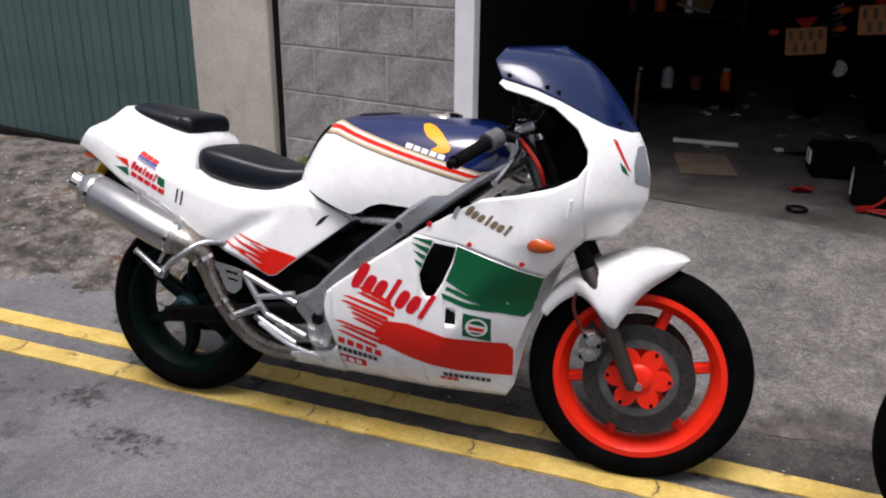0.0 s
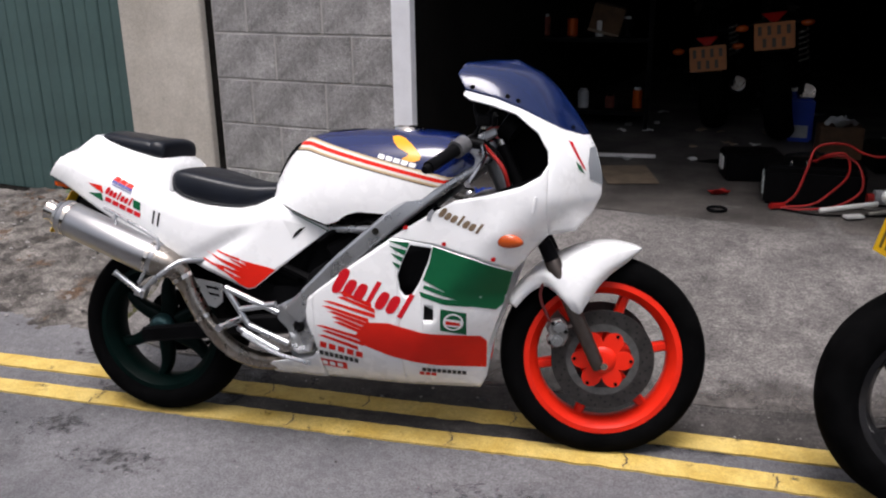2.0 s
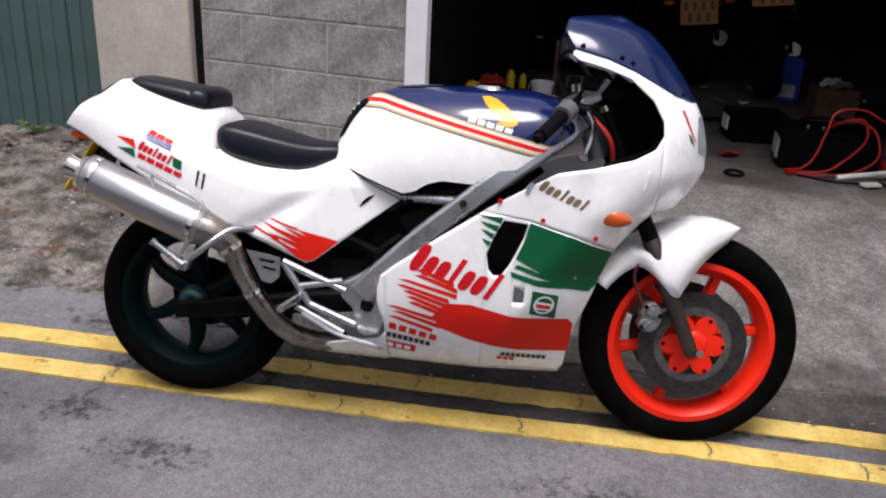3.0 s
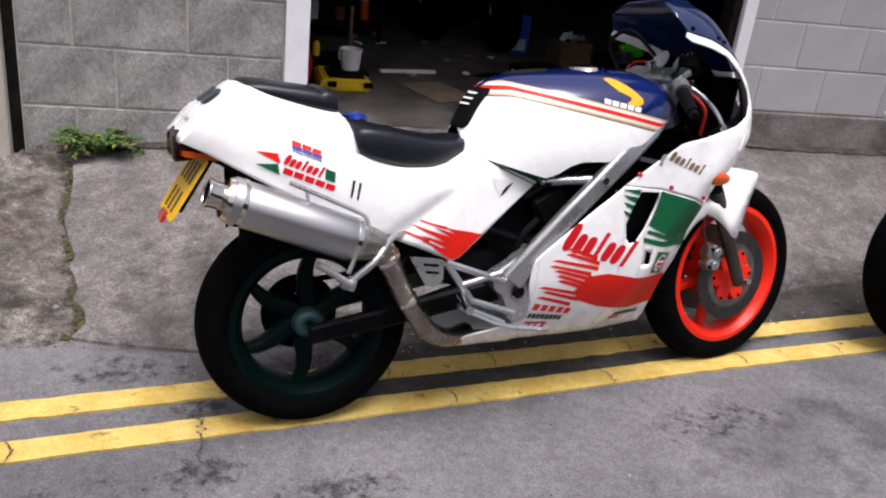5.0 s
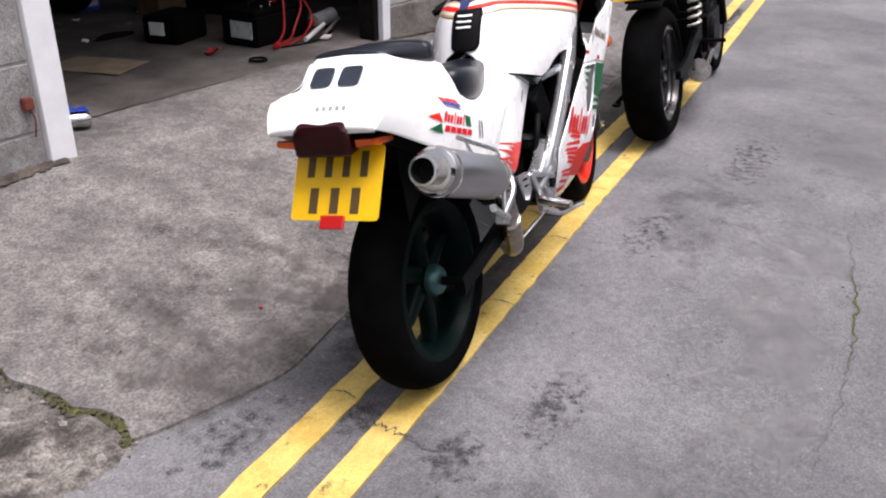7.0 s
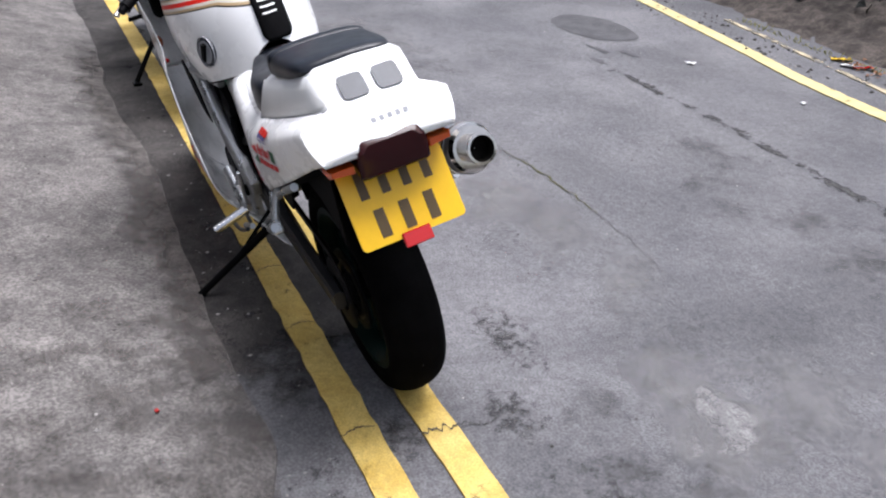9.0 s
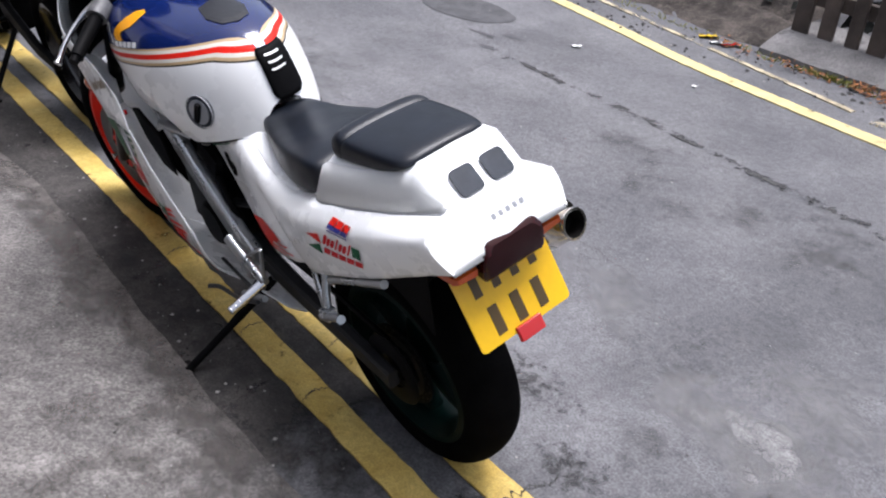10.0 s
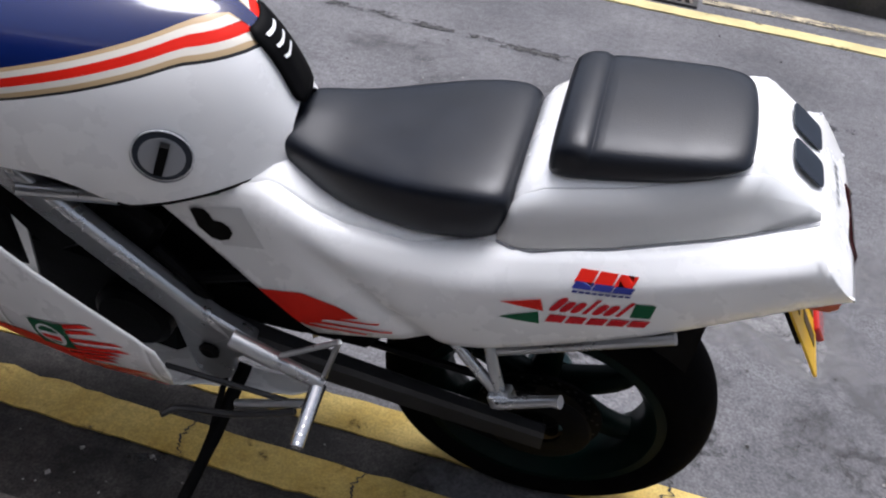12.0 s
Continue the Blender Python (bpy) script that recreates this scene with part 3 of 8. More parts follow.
def road_line(name, path, w, mat, label, z=0.004, seed=0):
    """A painted band with ragged edges along a path of (x, y)."""
    bm = bmesh.new()
    pts = curve_points([(x, y, 0) for x, y in path], 40)
    prev = None
    for i, p in enumerate(pts):
        d = (pts[min(i + 1, len(pts) - 1)] - pts[max(i - 1, 0)]).normalized()
        n = Vector((-d.y, d.x, 0))
        a = w / 2 + 0.006 * noise.noise(Vector((p.x * 16, seed, 1))) + 0.004 * noise.noise(Vector((p.x * 50, seed, 4)))
        b = w / 2 + 0.006 * noise.noise(Vector((p.x * 16, seed, 7))) + 0.004 * noise.noise(Vector((p.x * 50, seed, 9)))
        row = [bm.verts.new((q.x, q.y, road_height(q.x, q.y) - 0.006 + h)) for q, h in ((p - n * b, z - 0.012), (p - n * b, z + 0.003), (p + n * a, z + 0.003), (p + n * a, z - 0.012))]
        if prev:
            for k in range(3):
                bm.faces.new((prev[k], row[k], row[k + 1], prev[k + 1]))
        prev = row
    ob = part(name, bm, mat, smooth=False)
    return tagged(ob, label, "road marking", kind="structure")


road_line("road_line_outer", [(-7, -0.06), (-3, -0.06), (-0.5, -0.050), (1, -0.045), (2.2, -0.04), (4, -0.02), (8, 0.05)], 0.085, YELLOW, "worn yellow no-parking line on asphalt", seed=1)
road_line("road_line_inner", [(-7, 0.14), (-3, 0.14), (-0.5, 0.126), (1, 0.122), (2.2, 0.125), (4, 0.14), (8, 0.22)], 0.085, YELLOW, "worn yellow no-parking line on asphalt", seed=5)
road_line("road_line_far", [(-6, -2.45), (-2.5, -2.68), (-0.9, -2.75), (-0.2, -2.76), (0.5, -2.80), (1.39, -2.89), (2.1, -3.03), (3.26, -3.24), (7, -3.9)], 0.09, PALEYELLOW, "faded yellow line along the far kerb", seed=9)
road_line("road_line_far_inner", [(-6, -2.66), (-2.5, -2.89), (-0.9, -2.955), (-0.26, -2.96)], 0.06, FADEDLINE, "broken faded yellow line along the far kerb", seed=13)
road_line("road_line_far_inner", [(0.08, -2.965), (0.2, -2.97), (0.40, -2.985)], 0.06, FADEDLINE, "broken faded yellow line along the far kerb", seed=15)
road_line("road_line_far_inner", [(0.52, -3.02), (0.9, -3.09), (1.6, -3.22), (2.6, -3.40)], 0.035, FADEDLINE, "broken faded yellow line along the far kerb", seed=17)


def wall_block(w, h, d, seed):
    rnd = random.Random(seed)
    me = bpy.data.meshes.new("block")
    bm = bmesh.new()
    box(bm, 0.006, w - 0.006, 0.004 + rnd.random() * 0.003, d, 0.005, h - 0.005)
    bmesh.ops.bevel(bm, geom=[e for e in bm.edges if sum(v.co.y < 0.02 for v in e.verts) == 2], offset=0.003, segments=1, affect="EDGES")
    bm.to_mesh(me)
    bm.free()
    return me


JOINTS = [-0.125, 0.115, 0.355, 0.605, 0.84, 1.075, 1.31, 1.55, 1.79, 2.03, 2.19]


def block_wall(name, s0, s1, mat, mortar, label, shift, length=0.45, joints=JOINTS, back=0.0, block_name="block"):
    bm = bmesh.new()
    box(bm, s0, s1, 0.0095, 0.22, joints[0], joints[-1])
    wall = part(name, bm, mortar, smooth=False)
    wall.matrix_world = WALL @ pose(0, back, 0)
    tagged(wall, label, "wall", kind="structure")
    kinds = {}
    for i, (z0, z1) in enumerate(zip(joints, joints[1:])):
        s = s0 - shift[i % 2]
        while s < s1 - 0.01:
            a, b = max(s, s0), min(s + length, s1)
            if b - a > 0.03:
                key = (round(b - a, 3), round(z1 - z0, 3), i % 3)
                if key not in kinds:
                    kinds[key] = wall_block(b - a, z1 - z0, 0.02, len(kinds))
                    kinds[key].materials.append(mat)
                ob = new(block_name, kinds[key])
                ob.parent = wall
                ob.location = (a, 0, z0)
            s += length
    return wall


wall_left = block_wall("wall_left", -1.21, -0.155, BLOCK, MORTAR, "bare grey concrete block wall beside the garage opening", (0.075, 0.237))
wall_right = block_wall("wall_right", 2.175, 6.05, PAINTBLOCK, PAINTMORTAR, "white-painted concrete block wall beside the garage", (0.26, 0.07),
                        0.375, [0.43 + 0.233 * k for k in range(8)], 0.32)


def wall_piece(name, s0, s1, y0, y1, z0, z1, mat, label, category, bev=0.0):
    bm = bmesh.new()
    box(bm, s0, s1, y0, y1, z0, z1)
    ob = part(name, bm, mat, smooth=False)
    ob.matrix_world = WALL
    if bev:
        bevel(ob, bev)
    return tagged(ob, label, category, kind="structure")


wall_piece("trim_jamb_left", -0.152, -0.052, -0.02, 0.035, 0.19, 2.055, WHITEWOOD, "white-painted timber jamb of the garage opening", "door frame", 0.004)
wall_piece("trim_jamb_right", 2.105, 2.172, 0.30, 0.44, 0.20, 2.055, WHITEWOOD, "white-painted timber jamb of the garage opening", "door frame", 0.004)
wall_piece("trim_stop", 2.06, 2.102, 0.33, 0.44, 0.20, 2.055, GAPBLACK, "dark door stop inside the white jamb", "door frame", 0.003)
wall_piece("wall_plinth", 2.175, 6.05, 0.305, 0.52, -0.1, 0.428, PLINTH, "weathered bare concrete plinth under the painted wall", "wall", 0.01)
wall_piece("trim_lintel", -0.152, 2.172, 0.0, 0.52, 2.06, 2.195, WHITEWOOD, "white-painted timber lintel over the garage opening", "door frame", 0.004)
wall_piece("pillar_render", -1.81, -1.258, -0.03, 0.3, -0.12, 2.195, RENDER, "stained beige rendered pillar between two garages", "pillar", 0.012)
wall_piece("joint_strip", -1.258, -1.21, 0.015, 0.2, -0.12, 2.195, GAPBLACK, "dark gap between rendered pillar and block wall", "joint")
wall_piece("wall_upper", -6.5, 6.05, 0.0, 0.25, 2.20, 2.42, RENDER, "beige rendered wall over the garages", "wall")
wall_piece("wall_end", 6.06, 6.5, -0.12, 3.5, -0.12, 2.195, PLINTH, "weathered stone pier at the end of the garage row", "wall", 0.03)
# Garage shell, coloured near black to stand for the unlit inside.
wall_piece("garage_side_left", -0.40, -0.155, 0.22, 6.0, -0.12, 2.25, GARAGE, "side wall inside the garage, near black for its unlit interior", "wall")
wall_piece("garage_side_right", 3.9, 4.04, 0.545, 6.0, -0.12, 2.25, GARAGE, "side wall inside the garage, near black for its unlit interior", "wall")
wall_piece("garage_back", -0.4, 6.05, 6.0, 6.2, -0.12, 2.25, GARAGE, "back wall of the garage, near black for its unlit interior", "wall")
wall_piece("ceiling", -6.5, 6.05, 0.25, 6.2, 2.25, 2.42, GARAGE, "garage roof from below, near black for the unlit interior", "ceiling")
bm = bmesh.new()
sheet(bm, steps(-0.155, 3.95, 40), steps(0.33, 6.05, 50), lambda x, y: 0.249 + rough(x, y, 5, 0.005))
floor = part("floor", bm, FLOORG)
floor.matrix_world = WALL
tagged(floor, "oily dark concrete garage floor", "floor", kind="structure")

# the sage door of the neighbouring garage, board by board
door = tagged(new("door_1"), "closed sage green boarded garage door", "garage door", kind="structure")
door.matrix_world = WALL
bm = bmesh.new()
box(bm, -0.045, 0.045, 0.0, 0.03, 0.06, 2.10)
bmesh.ops.bevel(bm, geom=[e for e in bm.edges if abs(e.verts[0].co.z - e.verts[1].co.z) > 1 and e.verts[0].co.y < 0.01], offset=0.007, segments=1, affect="EDGES")
board_mesh = bpy.data.meshes.new("board")
bm.to_mesh(board_mesh)
bm.free()
board_mesh.materials.append(DOORGREEN)
for k in range(30):
    b = new("board", board_mesh)
    b.parent = door
    b.location = (-1.86 - 0.0925 * k, 0.10 + 0.002 * (k % 3), 0)
bm = bmesh.new()
box(bm, -4.7, -1.81, 0.128, 0.15, 0.06, 2.10)
part("backing", bm, DOORGREEN, door, smooth=False)
wall_piece("trim_sill", -4.7, -1.812, 0.06, 0.3, -0.1, 0.055, GAPBLACK, "dark gap and sill under the garage door", "sill")
wall_piece("trim_head", -4.7, -1.812, 0.04, 0.3, 2.105, 2.195, DOORGREEN, "green frame head over the garage door", "door frame")


# ---------------------------------------------------------------- the white racing-replica motorcycle
BIKE = pose(0, -0.060, 0, 0, 0, 1.5) @ pose(0, 0, 0, -10.5, 0, 0)
bike = thing("motorcycle", "white sports motorcycle with red and green graphics on side stand", "motorcycle", BIKE)

STEER_DEG = 7.0
RW, FW = (-0.014, 0.010, 0.296), (1.399, 0.010, 0.306)

FAIR_W = [(0.17, 0.02), (0.20, 0.065), (0.25, 0.115), (0.32, 0.162), (0.40, 0.192), (0.50, 0.208), (0.60, 0.217), (0.70, 0.223), (0.80, 0.223),
          (0.90, 0.216), (1.0, 0.196), (1.07, 0.176), (1.11, 0.154), (1.14, 0.115), (1.158, 0.060), (1.166, 0.02)]
NOSE = [(0.17, 1.10), (0.237, 1.135), (0.32, 1.172), (0.452, 1.245), (0.585, 1.274), (0.64, 1.284), (0.68, 1.312), (0.74, 1.355), (0.79, 1.376), (0.85, 1.374), (0.92, 1.355),
        (0.96, 1.334), (1.03, 1.287), (1.085, 1.243), (1.13, 1.192), (1.150, 1.150), (1.166, 1.12)]


def fair_w(x, z):
    k = min(1, max(0, (z - 0.5) / 0.18))
    d = min(1.0, max(0.0, smooth_table(NOSE, z) - x) / (0.30 + (0.24 - 0.30) * k))
    return smooth_table(FAIR_W, z) * (1 - (1 - d) ** (1.3 + 1.2 * k))


LOWER = [(0.815, 0.660), (0.707, 0.582), (0.590, 0.492), (0.560, 0.465), (0.552, 0.43), (0.552, 0.393), (0.566, 0.34), (0.574, 0.30),
         (0.555, 0.278), (0.518, 0.265), (0.409, 0.238), (0.385, 0.215), (0.40, 0.195), (0.735, 0.190), (1.045, 0.190), (1.058, 0.215),
         (1.066, 0.30), (1.075, 0.342), (1.120, 0.472), (1.150, 0.572), (1.05, 0.612), (0.93, 0.645)]
SLIT = [(0.868, 0.642), (0.930, 0.637), (0.920, 0.596), (0.895, 0.535), (0.872, 0.496), (0.852, 0.494), (0.838, 0.510), (0.831, 0.551), (0.846, 0.596)]
DUCT = [(0.905, 0.425), (0.935, 0.425), (0.935, 0.458), (0.908, 0.472)]

def fair_low(x, z):
    """Half width on the low side, where the lower fairing is sprung outwards along its rear edge."""
    spread = (0.05 - 0.10 * max(0.0, z - 0.43)) * max(0.0, min(1.0, (1.12 - x) / 0.4)) * max(0.0, min(1.0, (z - 0.20) / 0.12))
    return fair_w(x, z) + (spread if z < 0.664 else spread * max(0.0, 1 - (z - 0.664) / 0.05))


bm = panel(bmesh.new(), [LOWER, SLIT, DUCT], fair_w, side=-1)
panel(bm, [LOWER, SLIT, DUCT], fair_low, side=1)
bmesh.ops.remove_doubles(bm, verts=bm.verts[:], dist=0.0006)
bmesh.ops.recalc_face_normals(bm, faces=bm.faces[:])
solidify(part("lower_fairing", bm, WHITE, bike, "white lower fairing with red flash and green panel", angle=60), 0.004)

UPPER = [(0.815, 0.662), (0.93, 0.647), (1.05, 0.614), (1.152, 0.574), (1.160, 0.585), (1.20, 0.632), (1.24, 0.68), (1.308, 0.682), (1.354, 0.74), (1.3755, 0.79), (1.3735, 0.85),
         (1.354, 0.92), (1.333, 0.959), (1.318, 0.958), (1.264, 0.974), (1.159, 1.024), (1.09, 1.050), (1.005, 1.070), (0.998, 1.058), (1.017, 1.044), (1.08, 1.030), (1.145, 1.009),
         (1.207, 0.960), (1.236, 0.912), (1.240, 0.878), (1.222, 0.845), (1.172, 0.817), (1.083, 0.790), (0.990, 0.770), (0.90, 0.716)]
bm = panel(bmesh.new(), [UPPER], fair_w, side=-1)
panel(bm, [UPPER], fair_low, side=1)
bmesh.ops.remove_doubles(bm, verts=bm.verts[:], dist=0.0006)
bmesh.ops.recalc_face_normals(bm, faces=bm.faces[:])
solidify(part("upper_fairing", bm, WHITE, bike, "white nose fairing with cut-outs for the handlebars", angle=60), 0.004)
bm = both(bmesh.new(), [[(1.344, 0.835), (1.3765, 0.818), (1.3735, 0.85), (1.3600, 0.90), (1.351, 0.927), (1.338, 0.922), (1.337, 0.88)]], fair_w, off=0.003, dx=0.006, dz=0.01)
part("headlamp", bm, LENS, bike, "grey headlamp glass", angle=60)

SCREENP = [(1.005, 1.070), (1.09, 1.050), (1.159, 1.024), (1.264, 0.974), (1.318, 0.958), (1.334, 0.959), (1.287, 1.03), (1.243, 1.085), (1.192, 1.13), (1.15, 1.150), (1.12, 1.165), (1.05, 1.162), (0.985, 1.150), (0.976, 1.115)]
bm = bmesh.new()
for side in (-1, 1):
    drape(bm, SCREENP, lambda x, z: fair_w(x, z) + 0.002 * min(1, fair_w(x, z) / 0.02), side, rows=16, dx=0.012)
bmesh.ops.remove_doubles(bm, verts=bm.verts[:], dist=0.0015)
solidify(part("windscreen", bm, SCREEN, bike, "dark blue tinted windscreen", angle=70), 0.003)


# added black sheets for the dark depth behind the cut-outs of the lower fairing
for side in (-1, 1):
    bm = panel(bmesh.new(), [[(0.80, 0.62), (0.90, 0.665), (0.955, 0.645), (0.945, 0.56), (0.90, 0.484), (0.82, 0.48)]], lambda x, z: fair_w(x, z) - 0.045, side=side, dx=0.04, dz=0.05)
    solidify(part("air_duct_lining", bm, BLACKP, bike, "added black sheet for the dark depth behind the fairing cut-outs"), 0.003)


def decal(name, outlines, width, mat, side=-1, off=0.0016, parent=bike, dx=0.016, dz=0.016, label=""):
    bm = bmesh.new()
    for o in outlines:
        skin(bm, [o], width, side=side, off=off, dx=dx, dz=dz)
    return part(name, bm, mat, parent, label, smooth=True, angle=60)


def mark_row(name, shapes, width, mat, side, off=0.0016):
    """A row of plain blocks that stand for one unlettered mark."""
    return tagged(decal(name, shapes, width, mat, side, off, dx=0.02, dz=0.02), kind="stuff")


for side in (-1, 1):
    flank = fair_w if side < 0 else fair_low
    # green panel with ragged rear edge
    decal("green_panel", [[(0.934, 0.6415), (1.05, 0.610), (1.149, 0.571), (1.119, 0.472), (1.10, 0.455), (0.985, 0.480), (0.945, 0.494), (1.0, 0.489), (0.93, 0.512), (0.97, 0.513), (0.906, 0.545),
                            (0.925, 0.596)]], flank, GREEN, side, off=0.0022, label="green vinyl panel")
    for o in ([(0.800, 0.652), (0.866, 0.648), (0.862, 0.632), (0.838, 0.640)], [(0.808, 0.636), (0.858, 0.626), (0.853, 0.611), (0.828, 0.622)],
              [(0.812, 0.616), (0.848, 0.605), (0.843, 0.592), (0.826, 0.603)], [(0.816, 0.592), (0.840, 0.583), (0.836, 0.571), (0.824, 0.580)], [(0.895, 0.51), (0.96, 0.494), (1.04, 0.466), (0.97, 0.475), (0.90, 0.495)],
              [(0.91, 0.53), (0.95, 0.519), (0.985, 0.503), (0.94, 0.510), (0.905, 0.52)]):
        decal("green_streak", [o], flank, GREEN, side)
    # red flash with ragged rear edge
    flash = [[(0.735, 0.405), (0.80, 0.408), (0.90, 0.386), (1.056, 0.372), (1.072, 0.352), (1.066, 0.262), (0.93, 0.272), (0.80, 0.300), (0.72, 0.330), (0.70, 0.362)]]
    decal("red_flash", flash, flank, RED, side, label="red vinyl flash")
    rnd = random.Random(4)
    for k in range(10):
        z = 0.312 + 0.0155 * k
        x = 0.568 + rnd.random() * 0.06 + 0.004 * k
        e = 0.70 + 0.05 * (k / 9) ** 0.5 + rnd.random() * 0.02
        decal("red_streak", [[(x, z + 0.040), (x + 0.02, z + 0.042), (e, z + 0.012), (e, z - 0.001)]], flank, RED, side)
    # the mark reads from front to back on the left flank, so its badge comes last there
    mx, bx, bz = (0.628, 0.0, 0.0) if side < 0 else (0.808, -0.250, 0.018)
    mark_row("red_mark", pills(mx, 0.492, 0.225, -0.070, 0.060, 7, 0.22, 0.88, 1.40, (3, 6)), flank, CRIMSON, side)
    decal("green_badge", [[(bx + 0.952, bz + 0.395), (bx + 1.02, bz + 0.378), (bx + 1.024, bz + 0.448), (bx + 0.956, bz + 0.463)]], flank, GREEN, side, off=0.0022)
    ring = [(bx + 0.988 + 0.027 * math.cos(a), bz + 0.421 + 0.027 * math.sin(a)) for a in steps(0, 2 * math.pi, 20)[:-1]]
    ring_in = [(bx + 0.988 + 0.022 * math.cos(a), bz + 0.421 + 0.022 * math.sin(a)) for a in steps(0, 2 * math.pi, 20)[:-1]]
    bm = skin(bmesh.new(), [ring, ring_in], flank, side=side, off=0.0028)
    skin(bm, [[(bx + 0.964, bz + 0.410), (bx + 1.008, bz + 0.402), (bx + 1.010, bz + 0.424), (bx + 0.966, bz + 0.434)]], flank, side=side, off=0.0028)
    part("badge_ring", bm, WHITE, bike)
    decal("badge_bar", [[(bx + 0.968, bz + 0.415), (bx + 1.005, bz + 0.408), (bx + 1.006, bz + 0.418), (bx + 0.969, bz + 0.426)]], flank, RED, side, off=0.0036)
    mark_row("red_small_mark", blocks(0.582, 0.312, 0.135, -0.030, 0.020, 5, 0.0), flank, RED, side)
    mark_row("black_small_mark", blocks(0.575, 0.283, 0.12, -0.022, 0.017, 8, 0.0, 0.8), flank, BLACKV, side)
    decal("red_box_mark", [[(0.565, 0.243), (0.65, 0.232), (0.655, 0.258), (0.568, 0.270)]], flank, RED, side)
    mark_row("white_box_mark", blocks(0.575, 0.247, 0.07, -0.009, 0.015, 3, 0.0, 0.7), flank, WHITE, side, off=0.0026)
    mark_row("black_maker_mark", blocks(0.885, 0.250, 0.125, -0.016, 0.014, 9, 0.0, 0.8), flank, BLACKV, side)
    mark_row("red_maker_mark", blocks(0.875, 0.236, 0.05, -0.006, 0.012, 3, 0.0, 0.8), flank, RED, side)
    mark_row("bronze_mark", pills(0.944, 0.727, 0.120, -0.046, 0.023, 7, 0.25, 0.84, 1.3, (3, 6)), flank, BRONZE, side)
    decal("grey_mark", [[(0.914, 0.714), (0.924, 0.710), (0.930, 0.728), (0.938, 0.738), (0.930, 0.746), (0.920, 0.736)]], flank, GREYV, side)
    decal("nose_flash", [[(1.283, 0.942), (1.293, 0.938), (1.334, 0.860), (1.325, 0.868)]], fair_w, CRIMSON, side)
    decal("nose_flash_green", [[(1.306, 0.886), (1.320, 0.872), (1.330, 0.850), (1.314, 0.864)]], fair_w, GREEN, side)
    for x, z in ((0.855, 0.690), (0.965, 0.650), (1.10, 0.612)):
        bm = revolve(bmesh.new(), [(0.0001, -0.004), (0.006, -0.004), (0.007, 0.003), (0.0001, 0.003)], (x, side * (fair_w(x, z) + 0.001), z), 12)
        part("fairing_screw", bm, REFLECT, bike, "red-headed fairing screw")
    for x, z in ((1.022, 1.079), (1.118, 1.056), (1.146, 1.045), (1.290, 0.978)):
        bm = revolve(bmesh.new(), [(0.0001, -0.003), (0.0058, -0.003), (0.0066, 0.002), (0.0001, 0.003)], (x, side * (fair_w(x, z) + 0.003), z), 12)
        part("screen_screw", bm, BLACKP, bike, "black windscreen screw")
    # indicator
    bm = bmesh.new()
    bmesh.ops.create_uvsphere(bm, u_segments=20, v_segments=12, radius=1)
    for v in bm.verts:
        x, y, z = v.co
        v.co = (1.143 + 0.040 * x, side * (fair_w(1.143, 0.665) + 0.002) + 0.016 * y, 0.668 + 0.021 * z * (1 - 0.25 * x) - 0.004 * x)
    part("indicator", bm, AMBER, bike, "amber indicator lens")
    # air scoop edge on the nose
    bm = bmesh.new()
    tube(bm, [(1.205, side * (fair_w(1.205, 0.745) + 0.001), 0.745), (1.212, side * (fair_w(1.212, 0.79) + 0.003), 0.790)], 0.0042, 8)
    part("scoop_edge", bm, WHITE, bike)

# tank
TANK_W = [(0.390, 0.0), (0.405, 0.045), (0.43, 0.078), (0.48, 0.115), (0.54, 0.147), (0.62, 0.172), (0.72, 0.187), (0.82, 0.190), (0.93, 0.178), (1.00, 0.150), (1.03, 0.12)]
TANK_TOP = [(0.395, 0.80), (0.42, 0.862), (0.45, 0.897), (0.50, 0.929), (0.57, 0.947), (0.68, 0.956), (0.80, 0.960), (0.91, 0.957), (0.98, 0.942), (1.03, 0.90)]
TANK_LOW = [(0.395, 0.738), (0.45, 0.722), (0.53, 0.697), (0.60, 0.676), (0.635, 0.690), (0.66, 0.709), (0.70, 0.722), (0.77, 0.720), (0.82, 0.722), (0.87, 0.752), (0.93, 0.800), (1.03, 0.868)]


def tank_w(x, z):
    top = smooth_table(TANK_TOP, x)
    u = max(0.0, (z - 0.78) / (top - 0.78)) if top > 0.785 else 0.0
    low = max(0.0, (0.78 - z) / 0.1)
    w = smooth_table(TANK_W, x - max(-0.06, (z - 0.80) * 0.42))
    return w * max(0.0, 1 - min(1, u) ** 3.0) ** 0.42 * (1 - 0.10 * low * low)


def stripe_z(x):
    return 0.926 - (x - 0.521) * 0.217 - max(0.0, 0.52 - x) * 0.25


BANDS = [(0.0, GOLD, "gold_pinstripe"), (-0.0045, CREAM, "cream_stripe"), (-0.0115, RED, "red_stripe"), (-0.0225, CREAM, "cream_stripe"),
         (-0.0300, GOLD, "gold_pinstripe"), (-0.0360, BLACKV, "black_pinstripe"), (-0.0395, None, "")]
tank_x = [0.397, 0.40, 0.405, 0.412, 0.42, 0.43, 0.442, 0.455, 0.47] + steps(0.485, 1.025, 36)


